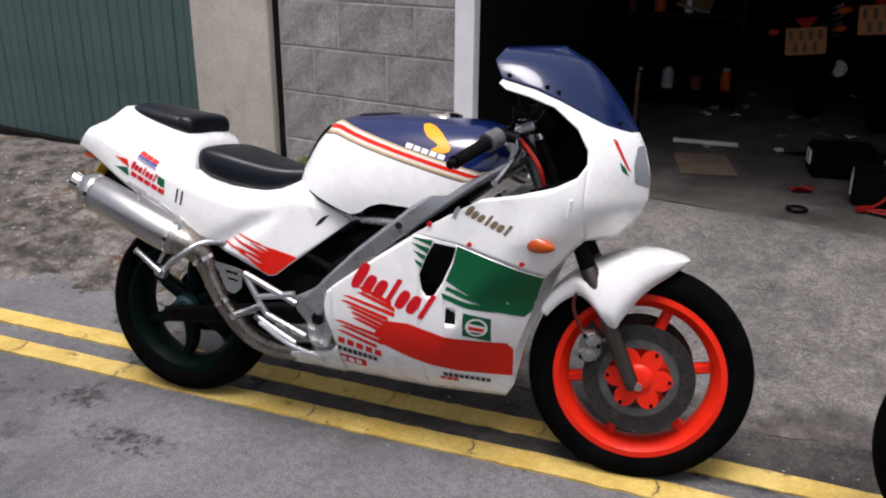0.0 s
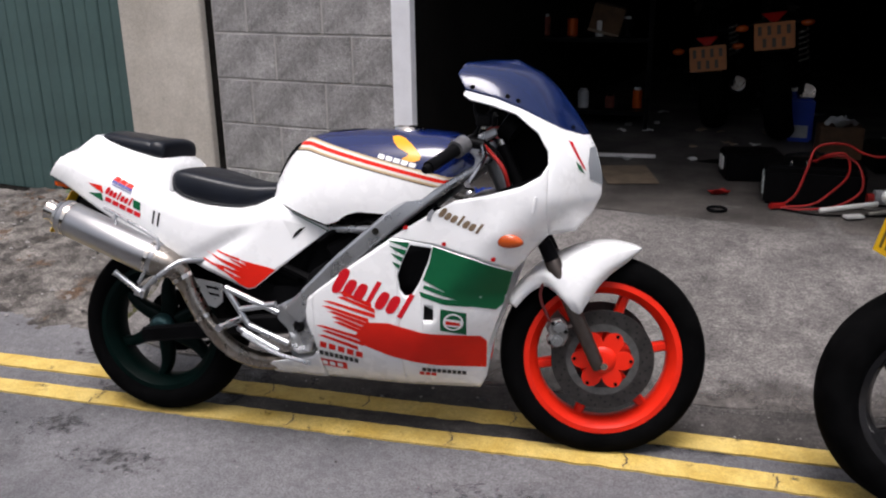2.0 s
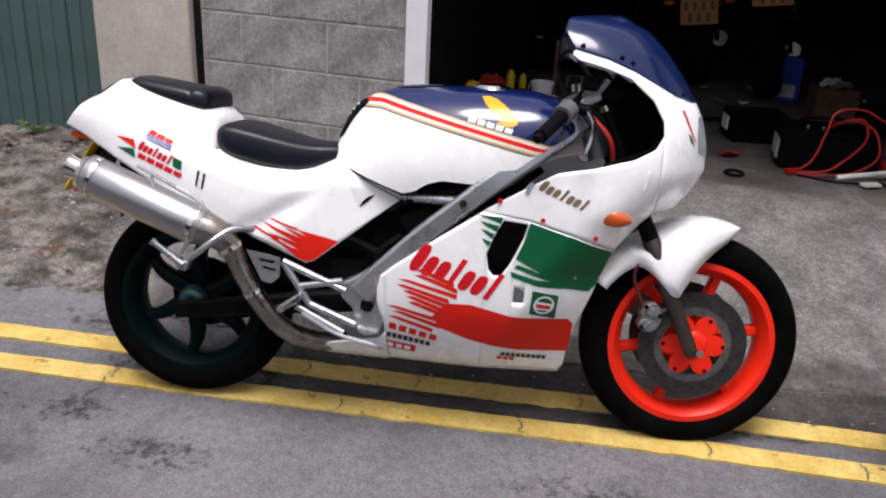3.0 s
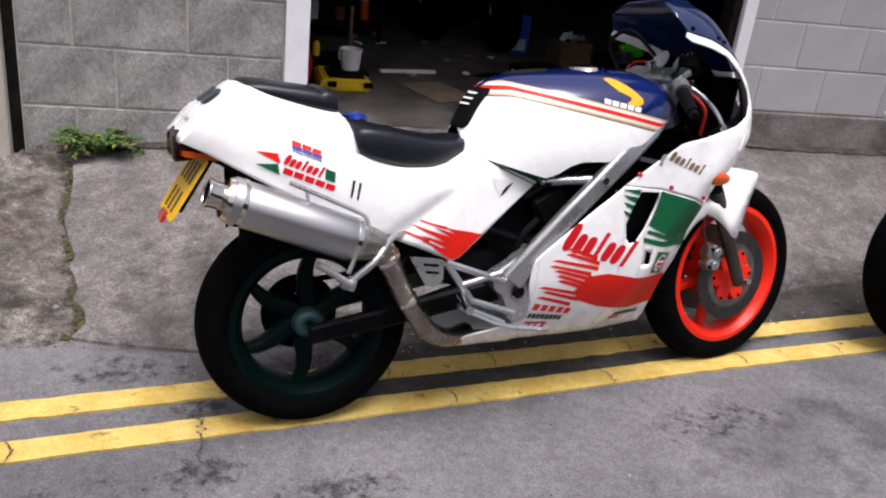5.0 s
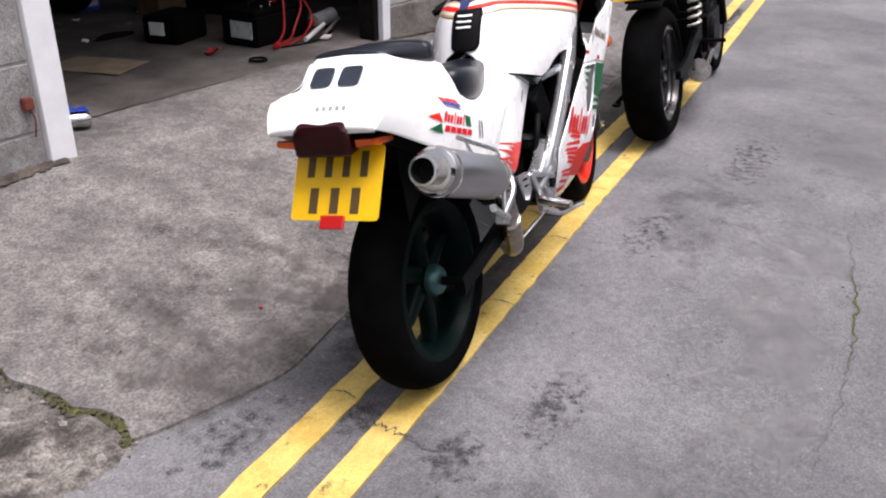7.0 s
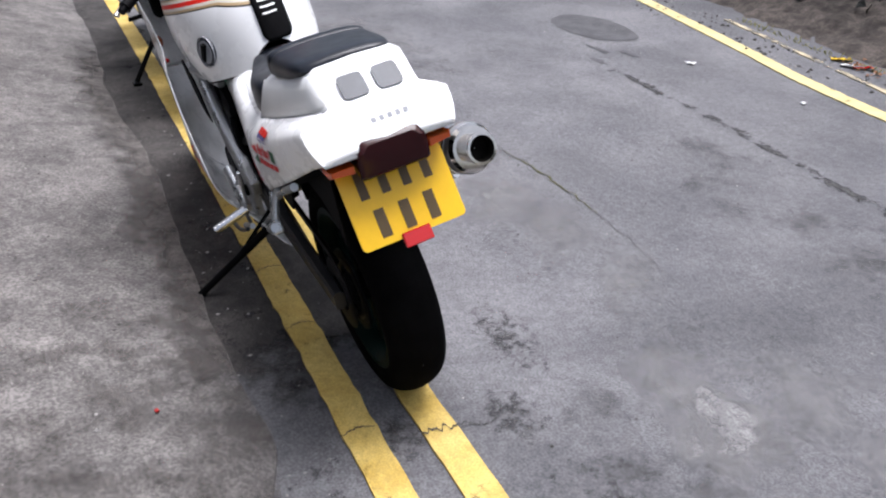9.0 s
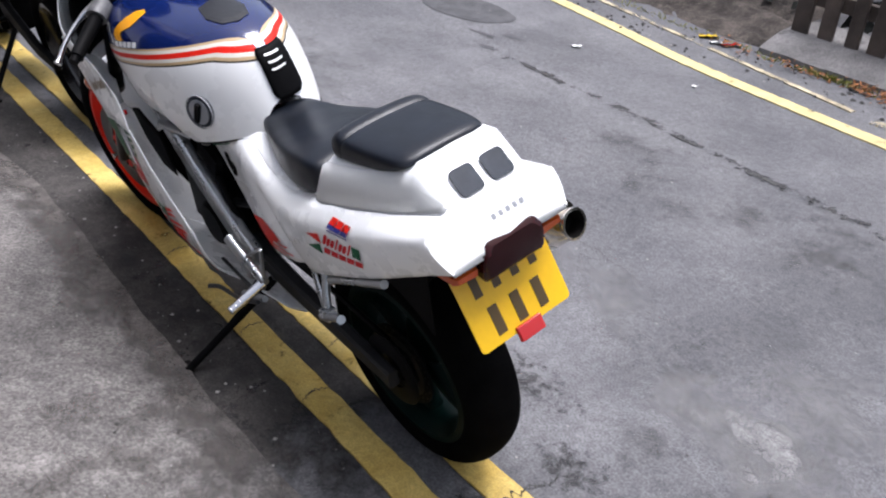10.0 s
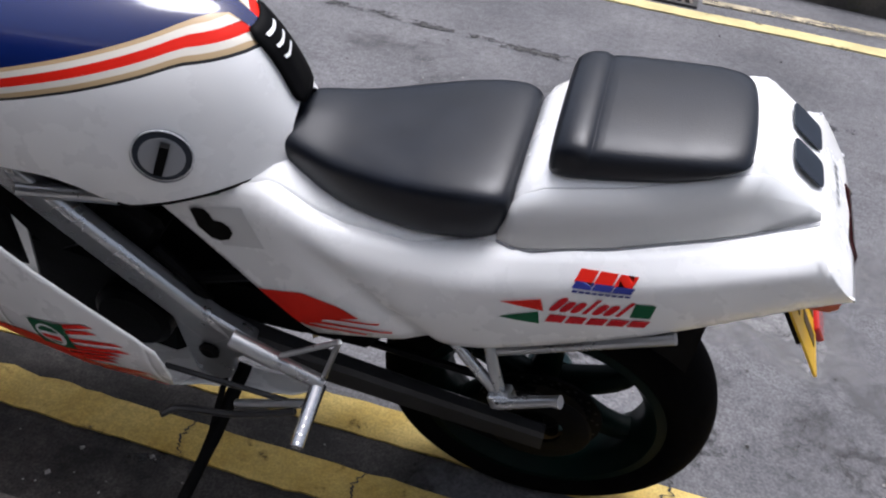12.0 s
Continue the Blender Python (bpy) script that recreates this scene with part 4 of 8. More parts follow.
def tank_rows(low, high, n, name, mat, parent, label=""):
    bm = bmesh.new()
    prev = None
    for x in tank_x:
        top, bot = smooth_table(TANK_TOP, x), lerp_table(TANK_LOW, x)
        a, b = max(bot, min(low(x), top - 0.0008)), max(bot, min(high(x), top))
        row = []
        for side in (-1, 1):
            line = []
            for k in range(n + 1):
                t = k / n
                z = a + (b - a) * (math.sin(t * math.pi / 2) if n > 4 else t)
                line.append(bm.verts.new((x, side * tank_w(x, z), z)))
            row.append(line)
        if prev:
            for p, q in zip(prev, row):
                for k in range(n):
                    bm.faces.new((p[k], p[k + 1], q[k + 1], q[k]))
        prev = row
    bmesh.ops.remove_doubles(bm, verts=bm.verts[:], dist=0.0004)
    bmesh.ops.dissolve_degenerate(bm, edges=bm.edges[:], dist=0.0002)
    return part(name, bm, mat, parent, label, angle=70)


tank = tank_rows(lambda x: 0, lambda x: stripe_z(x) - 0.0395, 14, "tank", WHITE, bike, "white lower tank cover")
tank_rows(stripe_z, lambda x: 2, 22, "tank_top", BLUE, bike, "glossy deep blue tank top")
for (a, mat, name), (b, *_) in zip(BANDS, BANDS[1:]):
    tank_rows(lambda x: stripe_z(x) + b, lambda x: stripe_z(x) + a, 2, name, mat, tank)
solid = both(bmesh.new(), [[(0.42, 0.73), (0.60, 0.68), (0.66, 0.712), (0.82, 0.725), (0.93, 0.80), (1.0, 0.85), (0.98, 0.90), (0.45, 0.84)]], lambda x, z: tank_w(x, z) - 0.012)
part("tank_shell", solid, BLACKP, bike)
for side in (-1, 1):
    wing = [(0.783, 0.939), (0.800, 0.941), (0.822, 0.935), (0.846, 0.920), (0.866, 0.903), (0.880, 0.888), (0.880, 0.877), (0.866, 0.870), (0.846, 0.871), (0.826, 0.877), (0.840, 0.884),
            (0.845, 0.891), (0.832, 0.898), (0.810, 0.908), (0.794, 0.922)]
    decal("yellow_wing", [wing], tank_w, WINGY, side, off=0.002, dx=0.01, dz=0.01)
    mark_row("white_mark", blocks(0.755, 0.8775, 0.116, -0.025, 0.0125, 5, 0.12, 0.82), tank_w, WHITE, side, off=0.002)

# rear bodywork
TAIL_BASE = [(-0.36, 0.142), (-0.25, 0.160), (-0.1, 0.178), (0.05, 0.184), (0.2, 0.168), (0.35, 0.148), (0.5, 0.126), (0.62, 0.116)]
TAIL_LOW = [(-0.353, 0.786), (-0.300, 0.764), (-0.183, 0.705), (0.09, 0.570), (0.234, 0.512), (0.341, 0.463), (0.62, 0.463)]


TAIL_TOP = [(0.081, 0.751), (0.12, 0.735), (0.20, 0.708), (0.30, 0.698), (0.345, 0.705), (0.385, 0.722), (0.412, 0.733), (0.45, 0.722), (0.53, 0.697), (0.60, 0.677)]


def belt(x):
    return 0.751 - (x - 0.081) * 0.293


def tail_w(x, z):
    b, low = smooth_table(TAIL_BASE, x), lerp_table(TAIL_LOW, x)
    t = (z - low) / max(0.05, belt(x) - low)
    w = b * (1 - 0.20 * max(0, 0.45 - t) ** 1.5)
    if x < 0.2:
        w -= (0.036 + 0.02 * max(0, -x) / 0.27) * max(0.0, (t - 0.68) / 0.32) ** 2.0 * min(1, (0.2 - x) / 0.1)
    if x > 0.06:
        q = max(0.0, min(1.0, (z - lerp_table(TAIL_TOP, x) + 0.055) / 0.055))
        w -= 0.036 * q ** 2.5 * min(1, (x - 0.06) / 0.08) * max(0, min(1, (0.50 - x) / 0.10))
    if 0.08 < x < 0.40:
        w -= 0.016 * max(0.0, 1 - abs(z - (0.598 + 0.6 * (x - 0.269))) / 0.045) ** 1.5 * min(1, (x - 0.08) / 0.10, (0.40 - x) / 0.10)
    return w


TAILP = [(0.614, 0.676), (0.433, 0.527), (0.365, 0.470), (0.343, 0.464), (0.236, 0.511), (0.09, 0.569), (-0.183, 0.704), (-0.300, 0.763), (-0.348, 0.784), (-0.352, 0.787), (-0.346, 0.790), (-0.284, 0.858),
         (0.081, 0.751), (0.12, 0.735), (0.20, 0.708), (0.30, 0.698), (0.345, 0.705), (0.385, 0.722), (0.412, 0.733), (0.45, 0.722), (0.53, 0.697), (0.60, 0.677)]
bm = drape(drape(bmesh.new(), TAILP, tail_w, -1), TAILP, tail_w, 1)
tail = solidify(part("tail_fairing", bm, WHITE, bike, "white tail fairing", angle=55), 0.004)

# Flat decals colour in the recess: greyed white as shade, black as depth.
for side in (-1, 1):
    if side < 0:
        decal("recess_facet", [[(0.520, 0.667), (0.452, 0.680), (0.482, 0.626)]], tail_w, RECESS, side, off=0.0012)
        slot = [(0.522, 0.664), (0.502, 0.656), (0.488, 0.642), (0.481, 0.627), (0.497, 0.638)]
    else:
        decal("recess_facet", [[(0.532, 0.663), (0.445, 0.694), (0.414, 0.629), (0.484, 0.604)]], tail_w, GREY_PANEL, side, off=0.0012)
        slot = [(0.530, 0.660), (0.520, 0.667), (0.506, 0.669), (0.498, 0.662), (0.494, 0.652), (0.480, 0.654), (0.468, 0.649), (0.464, 0.638), (0.472, 0.622), (0.488, 0.612), (0.502, 0.612), (0.522, 0.628)]
    decal("side_slot", [slot], tail_w, GAPBLACK, side, off=0.0022, label="black slot in the side panel")

HUMP = [(0.092, [(0.120, 0.765), (0.105, 0.775), (0.08, 0.782), (0, 0.785)]),
        (0.070, [(0.128, 0.800), (0.112, 0.818), (0.085, 0.828), (0, 0.832)]),
        (0.045, [(0.130, 0.815), (0.116, 0.838), (0.092, 0.850), (0, 0.854)]),
        (-0.05, [(0.128, 0.838), (0.112, 0.860), (0.092, 0.873), (0, 0.878)]),
        (-0.165, [(0.112, 0.868), (0.100, 0.893), (0.082, 0.906), (0, 0.910)]),
        (-0.198, [(0.105, 0.876), (0.094, 0.902), (0.080, 0.912), (0, 0.916)]),
        (-0.212, [(0.102, 0.876), (0.091, 0.898), (0.079, 0.907), (0, 0.911)]),
        (-0.270, [(0.094, 0.8625), (0.086, 0.866), (0.074, 0.868), (0, 0.872)]),
        (-0.284, [(0.092, 0.8600), (0.084, 0.862), (0.072, 0.8635), (0, 0.866)])]
rings = []
for x, h in HUMP:
    edge = belt(x)
    a, c = (tail_w(x, edge) - 0.001, edge - 0.003), h[1]
    b = (a[0] + (c[0] - a[0]) * (h[0][1] - a[1]) / (c[1] - a[1]) + 0.0025, h[0][1])
    lean = -0.011 * max(0.0, min(1.0, -x / 0.15))
    rings.append([(x, y + (lean if abs(y) < a[0] - 0.001 else 0.0), z) for y, z in mirrored([a, b, *h[1:]])])
for x in (-0.292, -0.305, -0.32, -0.335, -0.346, -0.352):
    k = (-0.284 - x) / 0.062
    edge = 0.858 - 0.068 * min(1, k) - max(0, k - 1) * 0.08
    w = tail_w(x, edge)
    rings.append([(x, y, z) for y, z in mirrored([(w - 0.001, edge - 0.002), (w * 0.93, edge + 0.003), (w * 0.82, edge + 0.005), (w * 0.6, edge + 0.007), (0, edge + 0.010)])])
bm = loft(bmesh.new(), rings, cap=False)
solidify(part("tail_cowl", bm, WHITE, bike, "white seat cowl with two dark panels", angle=30), 0.003)


# facet between the belt line and the pad on the low side, its shading put in as a greyer white, with its dark seam
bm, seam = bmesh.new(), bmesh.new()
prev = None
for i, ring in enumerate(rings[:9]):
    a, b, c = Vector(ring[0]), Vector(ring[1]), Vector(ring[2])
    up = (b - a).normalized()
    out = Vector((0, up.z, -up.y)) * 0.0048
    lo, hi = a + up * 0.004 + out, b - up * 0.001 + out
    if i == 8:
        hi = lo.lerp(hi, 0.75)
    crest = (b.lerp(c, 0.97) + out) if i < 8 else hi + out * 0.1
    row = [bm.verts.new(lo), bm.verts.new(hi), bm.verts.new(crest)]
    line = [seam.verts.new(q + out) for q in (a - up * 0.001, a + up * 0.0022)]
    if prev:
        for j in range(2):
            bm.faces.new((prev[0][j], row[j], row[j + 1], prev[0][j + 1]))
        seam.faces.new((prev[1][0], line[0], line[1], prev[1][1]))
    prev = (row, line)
solidify(part("cowl_side_panel", bm, GREY_PANEL, bike, "low-side panel of the seat cowl, shaded by a greyer white", angle=50), 0.0015)
solidify(part("cowl_seam", seam, GREYV, bike, "dark seam under the cowl panel", smooth=False), 0.0008)


def cowl_z(x, y):
    """Height of the sloping rear face of the cowl."""
    return 0.909 + (0.870 - 0.909) * (-0.212 - x) / (0.270 - 0.212)


for side in (-1, 1):
    bm = bmesh.new()
    ring = []
    for k in range(24):
        a = 2 * math.pi * (k + 0.5) / 24
        u = 0.5 + 0.5 * math.copysign(abs(math.cos(a)) ** 0.35, math.cos(a))
        v = 0.5 + 0.5 * math.copysign(abs(math.sin(a)) ** 0.35, math.sin(a))
        x, y = -0.239 - 0.047 * u, -0.013 + side * (0.009 + 0.052 * v)
        ring.append((x, y, cowl_z(x, y) + 0.0065))
    vs = [bm.verts.new(p) for p in ring]
    bm.faces.new(vs)
    solidify(part("dark_panel", bm, DARKPANEL, bike, "dark inset panel on the tail", smooth=False), 0.002)

mark_bm = bmesh.new()
for k in range(5):
    y = -0.056 + 0.0165 * k
    vs = [mark_bm.verts.new((x, yy, 0.858 - 0.068 * (-0.284 - x) / 0.062 + 0.0105)) for x, yy in ((-0.318, y), (-0.318, y + 0.009), (-0.325, y + 0.009), (-0.325, y))]
    mark_bm.faces.new(vs)
tagged(part("grey_mark", mark_bm, GREYV, bike, smooth=False), kind="stuff")

# pads
def cushion(name, sections, label):
    bm = loft(bmesh.new(), [[(x, y, z) for y, z in mirrored(h)] for x, h in sections])
    ob = part(name, bm, VINYL, bike, label, angle=50)
    mod = ob.modifiers.new("round", "SUBSURF")
    mod.levels = mod.render_levels = 2
    return ob


def pad_section(w, z0, z1, r=0.014):
    return [(w - 0.014, z0), (w, z0 + 0.012), (w, z1 - r), (w - 0.012, z1 - 0.003), (w - 0.05, z1 + 0.002), (0, z1 + 0.004)]


cushion("pillion_pad", [(0.050, pad_section(0.092, 0.845, 0.880)), (0.045, pad_section(0.106, 0.836, 0.897)), (0.018, pad_section(0.112, 0.842, 0.905)),
                        (0.004, pad_section(0.111, 0.845, 0.902)), (0.001, pad_section(0.110, 0.845, 0.898)), (-0.002, pad_section(0.111, 0.845, 0.903)), (-0.06, pad_section(0.110, 0.857, 0.909)),
                        (-0.13, pad_section(0.106, 0.874, 0.919)), (-0.170, pad_section(0.095, 0.894, 0.922)), (-0.182, pad_section(0.080, 0.902, 0.914))], "black vinyl pillion pad with a raised front seam")
cushion("rider_seat", [(0.078, pad_section(0.105, 0.755, 0.792)), (0.082, pad_section(0.124, 0.745, 0.812)), (0.11, pad_section(0.136, 0.726, 0.818)),
                       (0.19, pad_section(0.131, 0.708, 0.803)), (0.27, pad_section(0.112, 0.697, 0.785)), (0.335, pad_section(0.093, 0.700, 0.775)),
                       (0.375, pad_section(0.078, 0.716, 0.779)), (0.408, pad_section(0.066, 0.726, 0.780)), (0.422, pad_section(0.054, 0.738, 0.774))], "black vinyl rider's seat with a scooped middle")

# tail graphics
def flipped(shapes, about):
    return [[(2 * about - x, z) for x, z in o] for o in shapes]


for side in (-1, 1):
    if side < 0:
        decal("tail_flash", [[(0.430, 0.529), (0.365, 0.473), (0.345, 0.468), (0.32, 0.478), (0.28, 0.510), (0.325, 0.500), (0.24, 0.545), (0.32, 0.518), (0.215, 0.575), (0.33, 0.532),
                              (0.285, 0.560), (0.345, 0.538), (0.32, 0.556), (0.40, 0.538)]], tail_w, RED, side, label="ragged red vinyl flash")
        for x0, z0, x1, z1 in ((0.20, 0.553, 0.27, 0.522), (0.245, 0.578, 0.32, 0.552), (0.25, 0.527, 0.30, 0.500)):
            decal("tail_dash", [[(x0, z0), (x1, z1), (x1 + 0.004, z1 + 0.006), (x0 + 0.004, z0 + 0.003)]], tail_w, RED, side)
    else:
        decal("tail_flash", [[(0.435, 0.531), (0.372, 0.478), (0.335, 0.500), (0.33, 0.512), (0.27, 0.548), (0.30, 0.560), (0.36, 0.562)]], tail_w, RED, side, label="red vinyl flash")
        for x0, z0, x1, z1 in ((0.375, 0.500, 0.24, 0.545), (0.37, 0.488, 0.22, 0.533), (0.365, 0.478, 0.26, 0.508)):
            decal("tail_dash", [[(x0, z0), (x1, z1), (x1 - 0.002, z1 + 0.004), (x0, z0 + 0.007)]], tail_w, RED, side)
    decal("green_stripe", [[(0.462, 0.719), (0.53, 0.697), (0.606, 0.676), (0.596, 0.666), (0.55, 0.681)]], tail_w, GREEN, side)
    o = 0.0 if side < 0 else -0.03
    sets = dict(arrow=[[(-0.172 + o, 0.768), (-0.122 + o, 0.762), (-0.116 + o, 0.738)]], arrow2=[[(-0.172 + o, 0.738), (-0.122 + o, 0.738), (-0.118 + o, 0.712)]],
                long=pills(-0.112 + o, 0.738, 0.092, -0.036, 0.020, 7, 0.2, 0.86, 1.3, (3, 6)), small=blocks(-0.112 + o, 0.716, 0.125, -0.048, 0.014, 5, 0.0, 0.85),
                badge=[[(-0.012 + o, 0.700), (0.012 + o, 0.690), (0.014 + o, 0.715), (-0.010 + o, 0.725)]], top=blocks(-0.088 + o, 0.7795, 0.070, -0.027, 0.012, 3, 0.1, 0.90),
                low=blocks(-0.089 + o, 0.7735, 0.071, -0.027, 0.0075, 3, 0.1, 0.94), thin=blocks(-0.088 + o, 0.7665, 0.070, -0.027, 0.0028, 9, 0, 0.8))
    if side > 0:
        sets = {k: flipped(v, -0.06 + o * 0.2) for k, v in sets.items()}
        sets = {k: [[(x, z + 0.56 * (-0.06 - x)) for x, z in q] for q in v] for k, v in sets.items()}
    decal("red_arrow", sets["arrow"], tail_w, RED, side)
    decal("green_arrow", sets["arrow2"], tail_w, GREEN, side)
    mark_row("red_mark", sets["long"], tail_w, CRIMSON, side)
    mark_row("red_small_mark", sets["small"], tail_w, CRIMSON, side)
    decal("green_badge", sets["badge"], tail_w, GREEN, side)
    mark_row("red_letter_mark", sets["top"], tail_w, RED, side, off=0.0028)
    mark_row("navy_letter_mark", sets["low"], tail_w, NAVYV, side, off=0.0040)
    mark_row("navy_thin_mark", sets["thin"], tail_w, NAVYV, side, off=0.0024)
for x in (0.050, 0.066):
    decal("black_tally", [[(x, 0.654 - (x - 0.05) * 0.4), (x + 0.005, 0.652 - (x - 0.05) * 0.4), (x + 0.013, 0.693 - (x - 0.05) * 0.4), (x + 0.007, 0.695 - (x - 0.05) * 0.4)]], tail_w, BLACKV, -1)


for side in (-1, 1):
    for o, t in ((0.0, 0.006), (-0.012, 0.003)):
        decal("green_stripe", [[(0.478, 0.716 + o), (0.600, 0.660 + o), (0.600, 0.660 + o + t), (0.478, 0.716 + o + t)]], tail_w, GREEN, side)


# wheels
def tyre_profile(r, w, rim):
    out = []
    for k in range(17):
        a = -math.pi * 0.5 + math.pi * k / 16
        out.append((r - w * 0.42 * (1 - math.cos(a) ** 0.8) if abs(math.cos(a)) > 1e-6 else r - w * 0.42, w / 2 * math.sin(a)))
    return [(rim, -w * 0.40), (rim + 0.012, -w * 0.47), *out, (rim + 0.012, w * 0.47), (rim, w * 0.40)]


def spoke(bm, a0, r0, r1, w0, w1, y0, y1, bend=0.0):
    rows = []
    for k in range(7):
        t = k / 6
        r, a = r0 + (r1 - r0) * t, a0 + bend * math.sin(t * math.pi * 0.9)
        w, y = w0 + (w1 - w0) * t, y0 + (y1 - y0) * t
        d, n = Vector((math.cos(a), 0, math.sin(a))), Vector((-math.sin(a), 0, math.cos(a)))
        rows.append([d * r + n * s * w / 2 + Vector((0, q * y, 0)) for s, q in ((1, 0.6), (0.6, 1), (-0.6, 1), (-1, 0.6), (-1, -0.6), (-0.6, -1), (0.6, -1), (1, -0.6))])
    loft(bm, rows)


def wheel(name, parent, centre, r, w, rim, mat, spokes, phase, bend, label, width0=0.05, width1=0.03):
    hub = new(name)
    hub.parent, hub.location = parent, centre
    hub["label"] = label
    part("tyre", revolve(bmesh.new(), tyre_profile(r, w, rim), (0, 0, 0), 72), RUBBER, hub, "black road tyre", angle=50)
    h = w * 0.40
    bm = revolve(bmesh.new(), [(rim + 0.004, -h - 0.004), (rim + 0.006, -h + 0.004), (rim - 0.014, -h + 0.012), (rim - 0.022, -h * 0.5), (rim - 0.022, h * 0.5), (rim - 0.014, h - 0.012),
                               (rim + 0.006, h - 0.004), (rim + 0.004, h + 0.004), (rim - 0.012, h + 0.006), (rim - 0.030, h * 0.7), (rim - 0.036, h * 0.45), (rim - 0.036, -h * 0.45), (rim - 0.030, -h * 0.7), (rim - 0.012, -h - 0.006)], (0, 0, 0), 72, closed=True)
    part("rim", bm, mat, hub, "", angle=50)
    for k in range(spokes):
        bm = bmesh.new()
        spoke(bm, phase + 2 * math.pi * k / spokes, 0.035, rim - 0.030, width0, width1, h * 0.42, h * 0.36, bend)
        part("spoke", bm, mat, hub, "", angle=50)
    bm = revolve(bmesh.new(), [(0.014, -h * 0.85), (0.036, -h * 0.8), (0.042, -h * 0.4), (0.042, h * 0.4), (0.036, h * 0.8), (0.014, h * 0.85)], (0, 0, 0), 32, closed=True)
    part("hub", bm, DARKMETAL if mat is GREEN_RIM else mat, hub)
    return hub


rear = wheel("rear_wheel", bike, RW, 0.284, 0.138, 0.205, GREEN_RIM, 6, 0.35, 0.16, "rear wheel with dark green spoked rim", 0.052, 0.030)
front = wheel("front_wheel", bike, FW, 0.303, 0.116, 0.226, ORANGE_RIM, 6, 0.2, 0.0, "front wheel with bright orange-red rim", 0.03, 0.028)


def disc(parent, y, r0, r1, mat_centre, label, mat=DISC):
    bm = revolve(bmesh.new(), [(r0, y - 0.0025), (r1, y - 0.0025), (r1, y + 0.0025), (r0, y + 0.0025)], (0, 0, 0), 64, closed=True)
    part("brake_disc", bm, mat, parent, label, smooth=False)
    # scalloped rosette that bolts the disc to the hub
    outline = []
    for k in range(96):
        a = 2 * math.pi * k / 96
        rr = r0 - 0.034 + 0.038 * abs(math.cos(3 * a)) ** 0.7
        outline.append((rr * math.cos(a), rr * math.sin(a)))
    carrier = part("disc_carrier", prism(bmesh.new(), outline, y - 0.004, y + 0.004), mat_centre, parent, smooth=False)
    out = 0.0048 if y > 0 else -0.0048
    for k in range(6):
        a = math.pi * k / 3
        part("disc_bolt", tube(bmesh.new(), [((r0 - 0.004) * math.cos(a), y, (r0 - 0.004) * math.sin(a)), ((r0 - 0.004) * math.cos(a), y + out * 1.5, (r0 - 0.004) * math.sin(a))], 0.0055, 6), DARKMETAL, carrier)
    bm = revolve(bmesh.new(), [(0.040, y + out * 0.8), (0.034, y + out * 2.2), (0.022, y + out * 2.8), (0.001, y + out * 2.8)], (0, 0, 0), 32)
    part("carrier_boss", bm, mat_centre, carrier, angle=40)
    rim_y = y + (0.0027 if y > 0 else -0.0027)
    bm = revolve(bmesh.new(), [(r0 - 0.002, rim_y), (r0 + 0.020, rim_y), (r0 + 0.021, y)], (0, 0, 0), 64)
    part("disc_inner_ring", bm, FORK if mat is DARKMETAL else DISC_RING, parent, smooth=False)
    bm = bmesh.new()
    for k in range(60):
        a = 2 * math.pi * k / 60
        rr = r0 + (r1 - r0) * (0.46 + 0.19 * (k % 3))
        c = Vector((rr * math.cos(a), 0, rr * math.sin(a)))
        vs = [bm.verts.new(c + Vector((0.0032 * math.cos(b), y + (0.0031 if y > 0 else -0.0031), 0.0032 * math.sin(b)))) for b in steps(0, 2 * math.pi, 8)[:-1]]
        bm.faces.new(vs)
    tagged(part("disc_holes", bm, BLACKV, parent, smooth=False), kind="stuff")


for y in (-0.062, 0.062):
    disc(front, y, 0.086, 0.149, ORANGE_RIM, "drilled steel brake disc")
disc(rear, 0.058, 0.06, 0.105, BLACKP, "dark rear brake disc", DARKMETAL)


# ---------------------------------------------------------------- frame, engine and running gear of the motorcycle
def spar(side):
    """One main frame beam, from the steering head to the swinging-arm pivot."""
    path = [(1.045, 0.075, 0.905), (1.00, 0.120, 0.862), (0.93, 0.165, 0.805), (0.80, 0.192, 0.700), (0.66, 0.196, 0.575), (0.56, 0.190, 0.470), (0.505, 0.182, 0.400)]
    depth = [0.075, 0.066, 0.058, 0.056, 0.056, 0.060, 0.07]
    rings = []
    for i, (x, y, z) in enumerate(path):
        a, b = path[max(i - 1, 0)], path[min(i + 1, len(path) - 1)]
        d = Vector((b[0] - a[0], 0, b[2] - a[2])).normalized()
        n = Vector((-d.z, 0, d.x))
        if n.z < 0:
            n = -n
        h, t = depth[i] / 2, 0.017
        y -= (0.038 if side > 0 else 0.012) * min(1.0, (1.06 - x) / 0.2)
        ring = []
        for u, v in ((1, 0.55), (0.75, 1), (-0.75, 1), (-1, 0.55), (-1, -0.55), (-0.75, -1), (0.75, -1), (1, -0.55)):
            ring.append(Vector((x, side * (y + v * t), z)) + n * u * h)
        rings.append(ring)
    return loft(bmesh.new(), rings)


